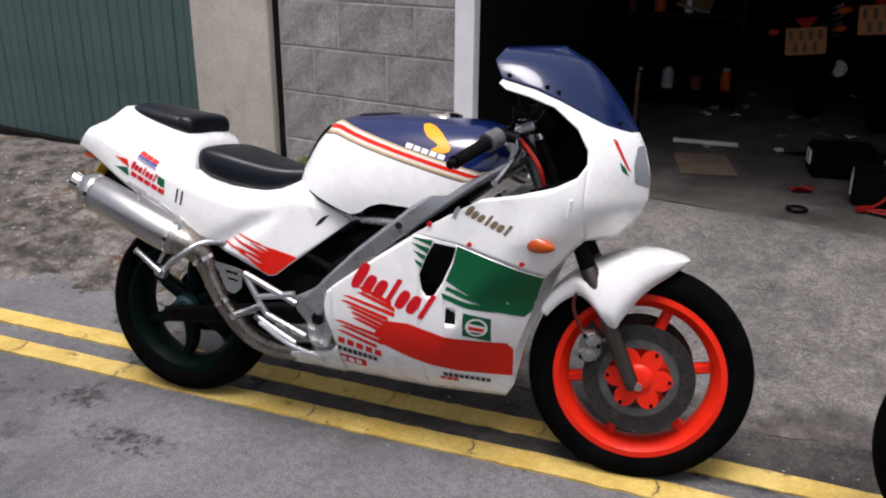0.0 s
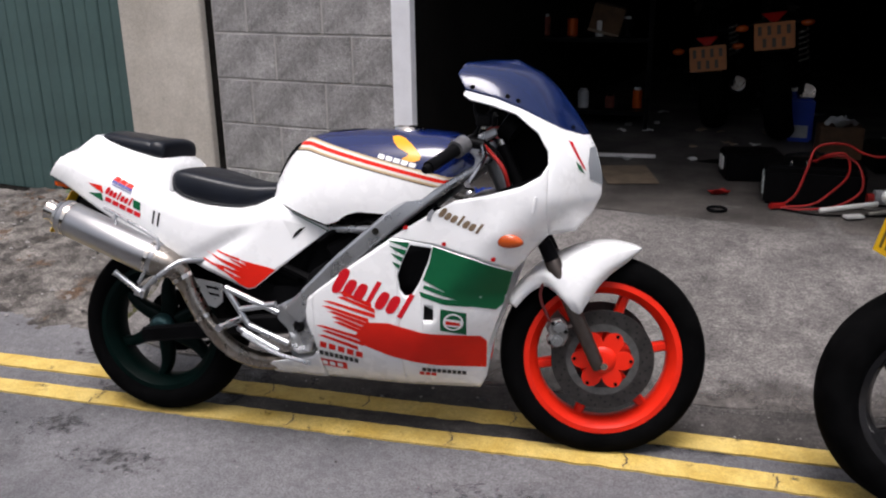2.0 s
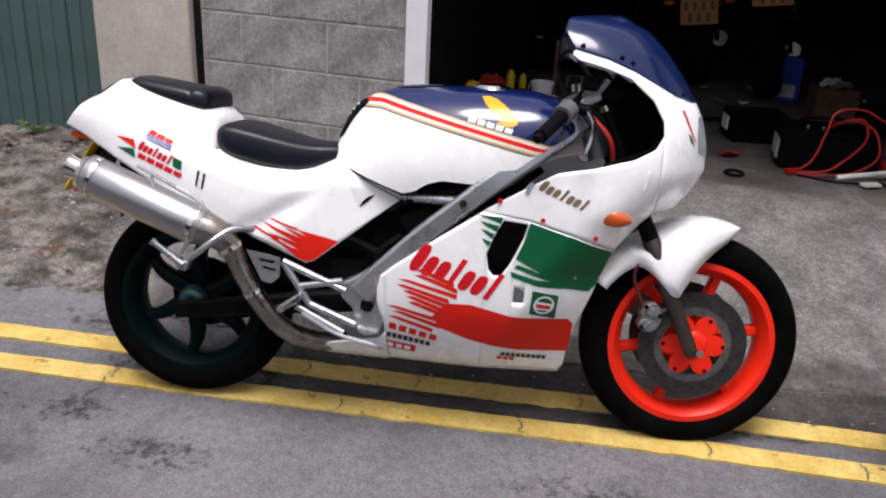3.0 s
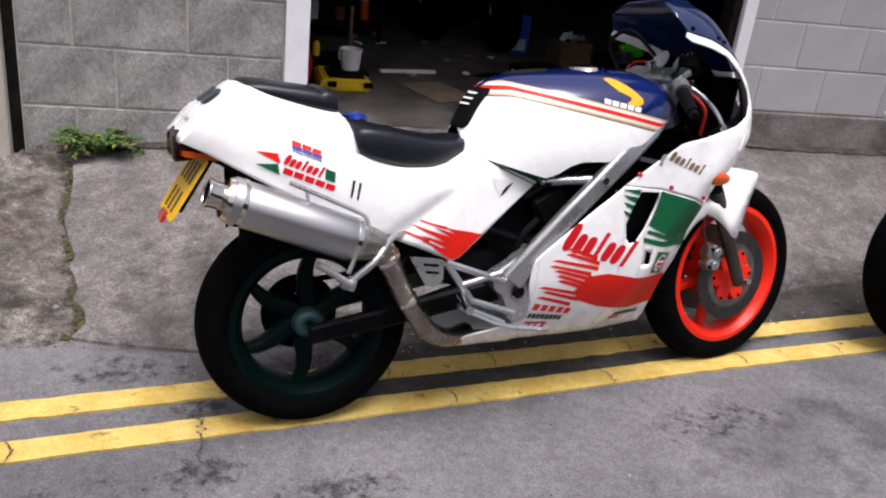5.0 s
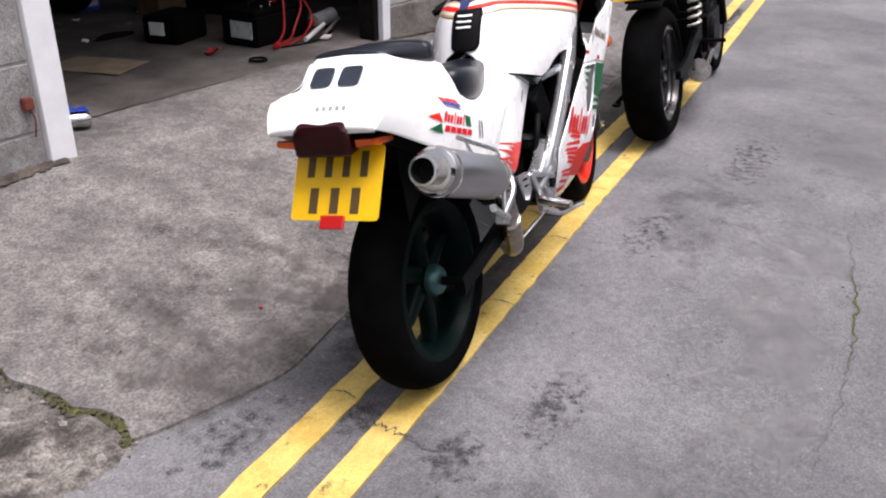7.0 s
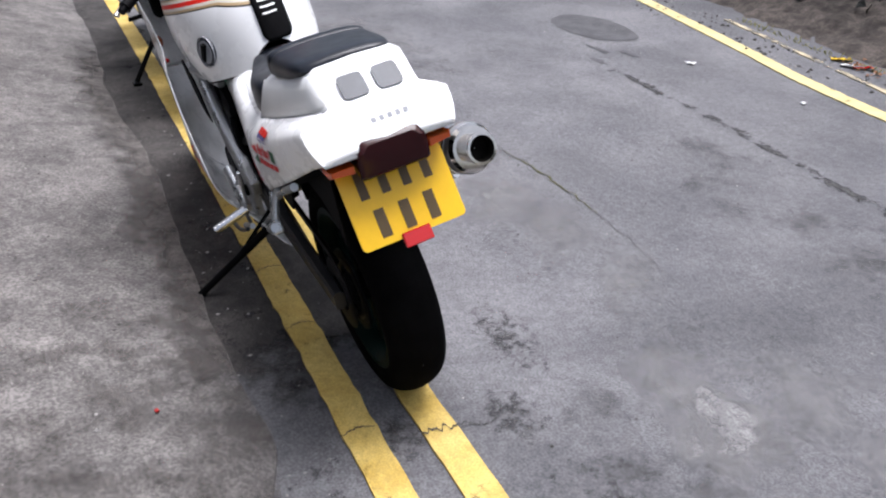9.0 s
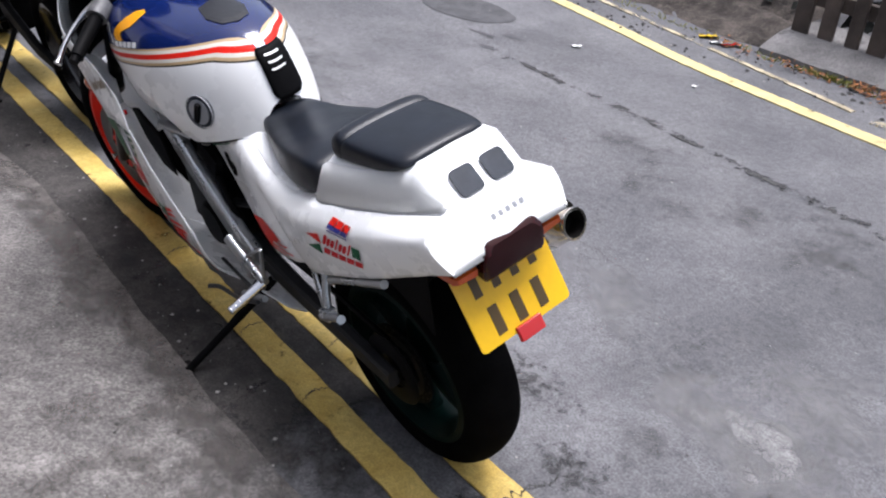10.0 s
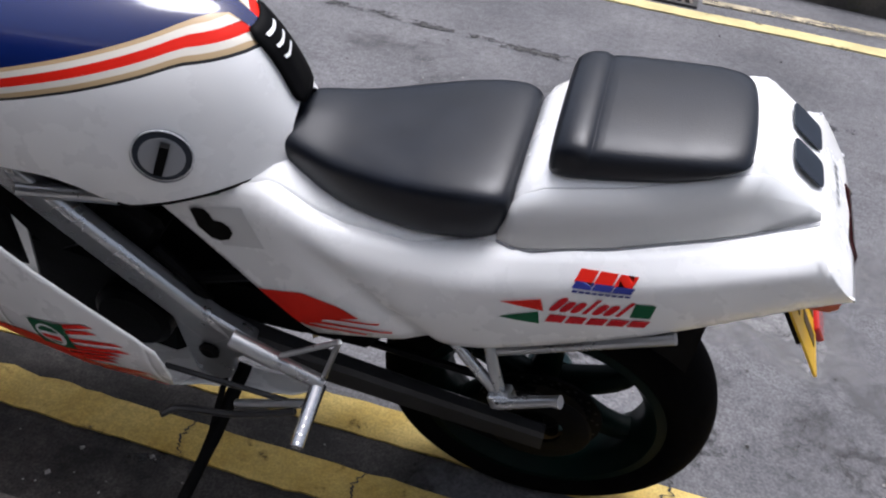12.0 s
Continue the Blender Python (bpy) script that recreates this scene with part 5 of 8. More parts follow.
for side in (-1, 1):
    bevel(part("frame_spar", spar(side), ALU, bike, "grey aluminium frame beam", angle=35), 0.004)
    plate = [(0.445, 0.425), (0.50, 0.455), (0.56, 0.500), (0.585, 0.46), (0.572, 0.36), (0.560, 0.295), (0.52, 0.285), (0.498, 0.30), (0.485, 0.36), (0.455, 0.385)]
    bm = prism(bmesh.new(), plate, side * 0.132, side * (0.176 if side < 0 else 0.160))
    bevel(part("pivot_plate", bm, ALU, bike, "grey cast pivot plate", smooth=False), 0.006)
    bm = revolve(bmesh.new(), [(0.0001, 0.0), (0.016, 0.0), (0.018, side * 0.006), (0.012, side * 0.010), (0.0001, side * 0.006)], (0.525, side * (0.177 if side < 0 else 0.161), 0.375), 20)
    part("pivot_bolt", bm, DARKMETAL, bike)
    # seat rail from the beam to the tail
    bm = tube(bmesh.new(), curve_points([(0.765, side * 0.172, 0.672), (0.68, side * 0.15, 0.668), (0.60, side * 0.13, 0.664)], 4), 0.013, 10)
    part("seat_rail", bm, ALU, bike)
    bm = tube(bmesh.new(), [(0.56, side * 0.125, 0.50), (0.36, side * 0.115, 0.575), (0.05, side * 0.10, 0.66)], 0.011, 8)
    part("sub_frame_tube", bm, DARKMETAL, bike)
    bm = revolve(bmesh.new(), [(0.0001, 0.0), (0.009, 0.0), (0.010, side * 0.008), (0.0001, side * 0.008)], (0.762, side * (0.196 if side < 0 else 0.170), 0.672), 12)
    part("frame_bolt", bm, CHROME, bike)

# steering head
bm = tube(bmesh.new(), [(1.105, 0, 0.80), (1.045, 0, 0.925)], 0.038, 16)
part("steering_head", bm, ALU, bike)

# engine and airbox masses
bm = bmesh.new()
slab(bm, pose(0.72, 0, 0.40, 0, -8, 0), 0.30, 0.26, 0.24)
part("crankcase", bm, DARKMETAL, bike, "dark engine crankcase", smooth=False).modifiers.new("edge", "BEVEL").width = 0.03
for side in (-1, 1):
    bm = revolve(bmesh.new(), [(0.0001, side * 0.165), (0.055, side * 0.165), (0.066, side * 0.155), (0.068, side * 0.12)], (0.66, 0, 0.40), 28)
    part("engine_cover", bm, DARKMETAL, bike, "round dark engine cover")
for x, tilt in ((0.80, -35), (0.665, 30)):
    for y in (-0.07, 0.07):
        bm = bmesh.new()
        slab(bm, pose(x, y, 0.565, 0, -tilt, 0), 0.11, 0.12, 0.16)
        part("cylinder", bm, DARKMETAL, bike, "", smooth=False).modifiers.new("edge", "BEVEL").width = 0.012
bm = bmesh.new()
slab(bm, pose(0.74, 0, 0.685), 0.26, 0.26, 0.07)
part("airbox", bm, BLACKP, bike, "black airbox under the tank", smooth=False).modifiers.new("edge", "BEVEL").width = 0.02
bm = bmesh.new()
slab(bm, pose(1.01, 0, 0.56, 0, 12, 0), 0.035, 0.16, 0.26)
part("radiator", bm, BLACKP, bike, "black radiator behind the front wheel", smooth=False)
for k, (a, b, c, r) in enumerate((((0.92, -0.10, 0.74), (0.86, -0.13, 0.66), (0.79, -0.11, 0.60), 0.011), ((0.95, 0.10, 0.74), (0.86, 0.13, 0.66), (0.79, 0.11, 0.60), 0.011),
                                  ((0.70, -0.135, 0.70), (0.62, -0.14, 0.66), (0.56, -0.12, 0.62), 0.009), ((0.83, -0.15, 0.72), (0.76, -0.155, 0.705), (0.69, -0.15, 0.685), 0.006),
                                  ((0.60, -0.13, 0.56), (0.55, -0.14, 0.52), (0.53, -0.13, 0.46), 0.010), ((0.60, 0.13, 0.56), (0.55, 0.14, 0.52), (0.53, 0.13, 0.46), 0.010))):
    part("hose", tube(bmesh.new(), curve_points([a, b, c], 5), r, 8), BLACKP, bike)
for x, y, z in ((0.80, -0.145, 0.70), (0.72, -0.14, 0.69)):
    part("brass_fitting", tube(bmesh.new(), [(x, y, z), (x + 0.02, y, z + 0.006)], 0.007, 8), CHROME, bike)
# ledge that joins the side panels to the seat and the tank
for side in (-1, 1):
    bm = bmesh.new()
    prev = None
    for x, z in ((0.081, 0.751), (0.12, 0.735), (0.16, 0.7215), (0.20, 0.708), (0.25, 0.703), (0.30, 0.698), (0.345, 0.705), (0.385, 0.722), (0.412, 0.733), (0.45, 0.722), (0.53, 0.697), (0.60, 0.677)):
        w = tail_w(x, z)
        row = [bm.verts.new((x, side * (w * (1 - t) + 0.05 * t - 0.001), z - 0.0015 + 0.022 * math.sin(t * 1.3))) for t in (0, 0.12, 0.3, 0.6, 1)]
        if prev:
            for j in range(4):
                bm.faces.new((prev[j], prev[j + 1], row[j + 1], row[j]))
        prev = row
    solidify(part("side_ledge", bm, WHITE, bike, "", angle=60), 0.003)
# battery box and inner mudguard that fill the space under the seat
bm = bmesh.new()
slab(bm, pose(0.44, 0, 0.585, 0, 20, 0), 0.17, 0.19, 0.17)
part("battery_box", bm, BLACKP, bike, "", smooth=False).modifiers.new("edge", "BEVEL").width = 0.015
rings = []
for x, w in ((0.40, 0.10), (0.25, 0.125), (0.09, 0.135), (-0.10, 0.130), (-0.22, 0.115), (-0.30, 0.105)):
    z = lerp_table(TAIL_LOW, x) - 0.014
    rings.append([(x, y, q) for y, q in mirrored([(w, z), (w, z + 0.03), (w * 0.7, z + 0.04), (0, z + 0.04)])])
part("undertray", loft(bmesh.new(), rings), BLACKP, bike, "black undertray", angle=40)
bm = bmesh.new()
prev = None
for k in range(15):
    a = radians(48 + 62 * k / 14)
    row = [bm.verts.new((0.31 * math.cos(a), y, 0.286 + 0.31 * math.sin(a) - 0.12 * abs(y))) for y in (-0.085, -0.06, 0, 0.06, 0.085)]
    if prev:
        for j in range(4):
            bm.faces.new((prev[j], prev[j + 1], row[j + 1], row[j]))
    prev = row
solidify(part("rear_mudguard", bm, BLACKP, bike, "black inner mudguard over the rear wheel"), 0.004)

# Added black sheets fill the dark space between tail and rear wheel.
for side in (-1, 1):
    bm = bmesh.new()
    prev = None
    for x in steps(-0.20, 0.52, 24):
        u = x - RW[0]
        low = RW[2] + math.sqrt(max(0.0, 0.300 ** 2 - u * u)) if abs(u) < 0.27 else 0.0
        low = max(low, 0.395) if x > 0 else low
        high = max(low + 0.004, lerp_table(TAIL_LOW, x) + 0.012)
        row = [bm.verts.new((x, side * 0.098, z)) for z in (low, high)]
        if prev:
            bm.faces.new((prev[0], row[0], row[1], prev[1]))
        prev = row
    solidify(part("mudguard_skirt", bm, BLACKP, bike, "added black sheet filling the dark space above the rear wheel", smooth=False), 0.003)
# added black plates for the darkness inside the frame, and the dark seam between tank cover and side panel
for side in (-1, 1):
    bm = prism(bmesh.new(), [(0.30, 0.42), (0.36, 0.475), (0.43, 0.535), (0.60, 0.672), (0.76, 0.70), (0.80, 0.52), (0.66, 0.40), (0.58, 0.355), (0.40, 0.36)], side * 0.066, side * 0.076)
    part("frame_infill", bm, BLACKP, bike, "added black plate for the darkness inside the frame", smooth=False)
    path = [(x, side * (tank_w(x, lerp_table(TANK_LOW, x) + 0.001) + 0.0005), lerp_table(TANK_LOW, x) - 0.001) for x in steps(0.402, 0.615, 22)]
    part("tank_seam", tube(bmesh.new(), path, 0.0022, 6), GAPBLACK, bike, "thin dark seam under the tank cover")
# swinging arm, chain, sprocket, axle
for side in (-1, 1):
    rings = []
    for x, y, z, h, t in ((0.53, 0.115, 0.375, 0.032, 0.022), (0.36, 0.118, 0.352, 0.030, 0.018), (0.15, 0.112, 0.315, 0.026, 0.016), (-0.03, 0.108, 0.287, 0.024, 0.014)):
        rings.append([(x, side * (y + b * t), z + a * h) for a, b in ((1, 0.6), (0.7, 1), (-0.7, 1), (-1, 0.6), (-1, -0.6), (-0.7, -1), (0.7, -1), (1, -0.6))])
    part("swinging_arm", loft(bmesh.new(), rings), SATIN if side > 0 else DARKMETAL, bike, "satin dark grey swinging arm" if side > 0 else "dark swinging arm", angle=35)
part("rear_axle", tube(bmesh.new(), [(RW[0], -0.118, RW[2]), (RW[0], 0.118, RW[2])], 0.012, 12), DARKMETAL, bike)
# Turquoise puts the sky's reflection on the hub into its colour.
bm = revolve(bmesh.new(), [(0.0001, -0.060), (0.020, -0.064), (0.034, -0.058), (0.042, -0.044), (0.042, -0.03)], (0, 0, 0), 28)
part("hub_cap", bm, material("turquoise_sky_reflection_hub", (0.035, 0.10, 0.105), 0.35, 0.4, vary=0.3, scale=20, coat=0.1), rear, "turquoise metallic hub")
bm = revolve(bmesh.new(), [(0.045, 0.082), (0.088, 0.082), (0.092, 0.085), (0.088, 0.088), (0.045, 0.088)], (0, 0, 0), 40, closed=True)
part("sprocket", bm, DARKMETAL, rear)
for dz in (0.088, -0.088):
    part("chain", tube(bmesh.new(), [(0.0, 0.085, 0.287 + dz), (0.50, 0.085, 0.372 + dz * 0.45)], 0.008, 6), DARKMETAL, bike, "oily drive chain")
bm = tube(bmesh.new(), [(0.30, 0.02, 0.40), (0.36, 0.02, 0.62)], 0.035, 14)
part("rear_shock", bm, DARKMETAL, bike)

# silencer, link pipe and bracket
AXIS0, AXIS1 = Vector((-0.262, -0.200, 0.664)), Vector((0.062, -0.188, 0.548))
d = (AXIS1 - AXIS0).normalized()
bm = tube(bmesh.new(), [AXIS0 + d * k for k in (0.0, 0.004, 0.30, 0.338)] + [AXIS1 + d * 0.01], [0.052, 0.055, 0.055, 0.055, 0.050], 28)
silencer = part("silencer", bm, BRUSHED, bike, "brushed aluminium silencer", angle=40)
bm = tube(bmesh.new(), [AXIS0 - d * 0.001, AXIS0 - d * 0.014, AXIS0 - d * 0.016], [0.0525, 0.047, 0.034], 28)
part("end_cap", bm, CHROME, silencer, "polished end cap", angle=40)
bm = tube(bmesh.new(), [AXIS0 - d * k for k in (0.010, 0.040, 0.052, 0.054, 0.0545)], [0.030, 0.031, 0.034, 0.033, 0.0275], 24, cap=False)
part("outlet", bm, CHROME, silencer, "polished outlet with a dark bore", angle=40)
# Black sleeve and end disc put the bore's darkness into colour.
bm = tube(bmesh.new(), [AXIS0 - d * 0.0515, AXIS0 - d * 0.020, AXIS0 - d * 0.0195], [0.0275, 0.0255, 0.002], 20, cap=False)
part("bore", bm, GAPBLACK, silencer, "bore coloured black for its dark depth")
for k in (0.020, 0.33):
    part("strap", tube(bmesh.new(), [AXIS0 + d * k, AXIS0 + d * (k + 0.012)], 0.0565, 28), CHROME, silencer, angle=40)
cone = curve_points([AXIS1 + d * 0.005, AXIS1 + d * 0.05, (0.145, -0.180, 0.500), (0.180, -0.172, 0.430), (0.225, -0.160, 0.350), (0.285, -0.135, 0.275), (0.36, -0.09, 0.232), (0.44, -0.04, 0.225)], 5)
radii = [0.050 - 0.023 * min(1, k / 13) for k in range(len(cone))]
part("link_pipe", tube(bmesh.new(), cone, radii, 18), PIPE, bike, "heat-stained link pipe", angle=50)
for k in (10, 18):
    a, b = cone[k], cone[k + 1]
    part("pipe_clamp", tube(bmesh.new(), [a, a + (b - a).normalized() * 0.012], radii[k] + 0.003, 18), CHROME, bike)
# thin rail with a hook over the silencer
rail = part("silencer_rail", tube(bmesh.new(), curve_points([(-0.100, -0.200, 0.697), (0.0, -0.202, 0.651), (0.062, -0.204, 0.622), (0.082, -0.208, 0.608), (0.086, -0.214, 0.580), (0.058, -0.226, 0.530), (0.032, -0.232, 0.478)], 5), 0.0055, 8), ALU, bike, "thin silver rail over the silencer")
part("rail_hook", tube(bmesh.new(), curve_points([(-0.060, -0.200, 0.676), (-0.058, -0.205, 0.656), (-0.052, -0.212, 0.638), (-0.034, -0.216, 0.626)], 4), 0.0042, 8), ALU, rail)
# bracket tubes that carry the silencer and the passenger's rest, both sides alike at the rear
for side in (-1, 1):
    if side < 0:
        low = Vector((0.035, -0.222, 0.450))
        rows = [[(0.21, -0.135, 0.545), (0.15, -0.195, 0.545), (0.10, -0.232, 0.505), low]]
        tip = Vector((-0.045, -0.238, 0.508))
    else:
        low = Vector((0.045, 0.190, 0.495))
        rows = [[(0.175, 0.132, 0.585), (0.11, 0.165, 0.54), low], [(0.085, 0.140, 0.598), (0.07, 0.168, 0.55), low], [(0.069, 0.158, 0.556), (0.017, 0.162, 0.588), (-0.155, 0.162, 0.678)]]
        tip = Vector((-0.036, 0.205, 0.540))
    for pts in rows:
        part("hanger_tube", tube(bmesh.new(), curve_points(pts, 5), 0.009, 10), ALU, bike, "silver tubular hanger")
    bm = bmesh.new()
    slab(bm, Matrix.Translation(low) @ pose(0, 0, 0, 0, 20, 0), 0.034, 0.028, 0.028)
    bevel(part("rest_hinge", bm, ALU, bike, "", smooth=False), 0.004)
    part("pillion_footrest", tube(bmesh.new(), [low + Vector((0.004, side * 0.012, 0)), low.lerp(tip, 0.85), tip], [0.010, 0.008, 0.010], 10), ALU, bike, "folded silver pillion footrest")
    # heel plate with slots
    heel = [(0.200, 0.500), (0.262, 0.492), (0.292, 0.485), (0.292, 0.435), (0.270, 0.415), (0.245, 0.42)]
    slots = [[(0.235, 0.482), (0.278, 0.476), (0.280, 0.468), (0.238, 0.473)], [(0.242, 0.462), (0.281, 0.456), (0.282, 0.448), (0.246, 0.453)]]
    if side < 0:
        bm = skin(bmesh.new(), [heel, *slots], lambda x, z: 0.205, side=side, dx=0.02, dz=0.02)
        solidify(part("heel_plate", bm, ALU, bike, "slotted silver heel plate", smooth=False), 0.005)
    # footrest bracket triangle and footrest
    if side < 0:
        bars = [((0.30, 0.478), (0.375, 0.370), 0.0095), ((0.30, 0.478), (0.47, 0.415), 0.0095), ((0.375, 0.370), (0.50, 0.325), 0.0095), ((0.345, 0.415), (0.46, 0.44), 0.0095), ((0.34, 0.36), (0.47, 0.30), 0.0095)]
        hinge, tip = Vector((0.345, -0.205, 0.385)), Vector((0.325, -0.30, 0.378))
    else:
        bars = [((0.455, 0.486), (0.385, 0.456), 0.015), ((0.385, 0.456), (0.312, 0.428), 0.012), ((0.315, 0.430), (0.283, 0.545), 0.0045), ((0.283, 0.545), (0.376, 0.474), 0.0045), ((0.34, 0.36), (0.47, 0.30), 0.008)]
        hinge, tip = Vector((0.320, 0.205, 0.425)), Vector((0.319, 0.30, 0.398))
    for a, b, r in bars:
        part("footrest_bracket", tube(bmesh.new(), [(p[0], side * 0.203, p[1]) for p in (a, b)], r, 10), ALU, bike, "silver footrest bracket")
    bm = tube(bmesh.new(), [hinge, tip], [0.013, 0.011], 12)
    rest = part("footrest", bm, POLISHED, bike, "knurled silver footrest")
    for k in range(7):
        a = hinge.lerp(tip, 0.16 + 0.79 * k / 6)
        part("knurl", tube(bmesh.new(), [a, a + Vector((-0.0008, side * 0.004, -0.0003))], 0.0119 - 0.0002 * k, 12), POLISHED, rest)
    part("pedal", tube(bmesh.new(), curve_points([(0.36, side * 0.215, 0.345), (0.46, side * 0.222, 0.300), (0.56, side * 0.228, 0.282), (0.585, side * 0.25, 0.285)], 5), 0.006, 8), ALU if side < 0 else SATIN, bike, "silver foot pedal" if side < 0 else "dark gear pedal")
part("gear_rod", tube(bmesh.new(), [(0.36, 0.20, 0.345), (0.60, 0.185, 0.33)], 0.005, 8), SATIN, bike)

# side stand, down to the road on the low side
foot = BIKE.inverted() @ Vector((0.548, 0.352, 0.012))
top = Vector((0.50, 0.105, 0.268))
mid = top.lerp(foot, 0.5) + Vector((-0.006, 0, 0.004))
stand = part("side_stand", tube(bmesh.new(), curve_points([top, mid, foot], 5), [0.013] * 5 + [0.011] * 6, 10), BLACKP, bike, "black side stand")
bm = bmesh.new()
slab(bm, Matrix.Translation(foot) @ pose(0, 0, 0, 10.5, 0, -15), 0.075, 0.035, 0.012)
part("stand_foot", bm, BLACKP, stand, "", smooth=False)
part("stand_spring", tube(bmesh.new(), [top + Vector((0.02, 0.01, 0.03)), mid], 0.006, 8), DARKMETAL, stand)

# number plate, rear lamp, reflectors
n = Vector((-0.268 + 0.356, 0, 0.738 - 0.598)).normalized()
PL = Matrix.Translation((-0.314, -0.004, 0.667)) @ Matrix(((0, n.x, -n.z, 0), (-1, 0, 0, 0), (0, n.z, n.x, 0), (0, 0, 0, 1)))


def plate_thing(parent, m, w, h, rows, mat, ink, name="number_plate", label="yellow number plate with dark bars"):
    """A plate in its own plane (x across, y up, z out), with plain dark bars where its characters stand."""
    bm = bmesh.new()
    rim = [(sx * (w / 2 - 0.010) + 0.010 * math.cos(a), sy * (h / 2 - 0.010) + 0.010 * math.sin(a))
           for q, (sx, sy) in enumerate(((1, 1), (-1, 1), (-1, -1), (1, -1))) for a in steps(q * math.pi / 2, (q + 1) * math.pi / 2, 4)]
    loft(bm, [[(x, y, z) for x, y in rim] for z in (-0.0015, 0.0015)])
    p = part(name, bm, mat, parent, label, smooth=False)
    p.matrix_local = m
    for cy, count, bw in rows:
        total = count * bw + (count - 1) * bw * 0.32
        for k in range(count):
            x = -total / 2 + k * bw * 1.32
            bm = bmesh.new()
            box(bm, x + bw * 0.18, x + bw * 0.72, cy - h * 0.17, cy + h * 0.17, 0.0015, 0.0027)
            part("dark_bar", bm, ink, p, smooth=False)
    return p


plate_thing(bike, PL, 0.222, 0.166, ((0.040, 4, 0.034), (-0.040, 3, 0.040)), PLATE, CHAR)
bm = bmesh.new()
slab(bm, PL @ pose(0, -0.088, 0.004), 0.060, 0.030, 0.010)
part("reflector", bm, REFLECT, bike, "square red reflector", smooth=False).modifiers.new("edge", "BEVEL").width = 0.002
bm = bmesh.new()
slab(bm, PL @ pose(0, 0.02, -0.012), 0.14, 0.15, 0.012)
part("plate_bracket", bm, BLACKP, bike, "", smooth=False)
rings = []
for out, w, z0, z1 in ((-0.040, 0.070, 0.735, 0.798), (0.0, 0.072, 0.731, 0.806), (0.004, 0.069, 0.734, 0.803), (0.006, 0.062, 0.740, 0.796)):
    rings.append([(-0.353 - out + 0.93 * max(0.0, z - 0.787), y, z) for y, z in mirrored([(w - 0.006, z0), (w, z0 + 0.006), (w, 0.770), (w - 0.004, 0.786), (w - 0.010, z1 - 0.004), (w - 0.018, z1), (0, z1)])])
part("rear_lamp", loft(bmesh.new(), rings), REDLENS, bike, "dark red rear lamp", angle=35)
for side in (-1, 1):
    rings = []
    for x, y0, y1, z0, z1 in ((-0.26, 0.076, 0.122, 0.734, 0.750), (-0.335, 0.076, 0.126, 0.744, 0.764), (-0.345, 0.078, 0.122, 0.748, 0.764)):
        rings.append([(x, side * y0, z0), (x, side * y1, z0 + 0.005), (x, side * y1, z1), (x, side * y0, z1)])
    part("rear_indicator", loft(bmesh.new(), rings), AMBER, bike, "amber rear indicator", angle=30)

# front end, turned a little on its steering axis
RAKE = radians(25.5)
HEAD = Vector((1.045, 0, 0.925))
AX = Vector((-math.sin(RAKE), 0, math.cos(RAKE)))
TURNED = Matrix.Translation(HEAD) @ Matrix.Rotation(radians(2.8), 4, "X") @ Matrix.Rotation(radians(STEER_DEG), 4, AX) @ Matrix.Translation(-HEAD)
front.matrix_basis = TURNED @ Matrix.Translation(FW)


def turned(ob):
    ob.matrix_basis = TURNED
    return ob


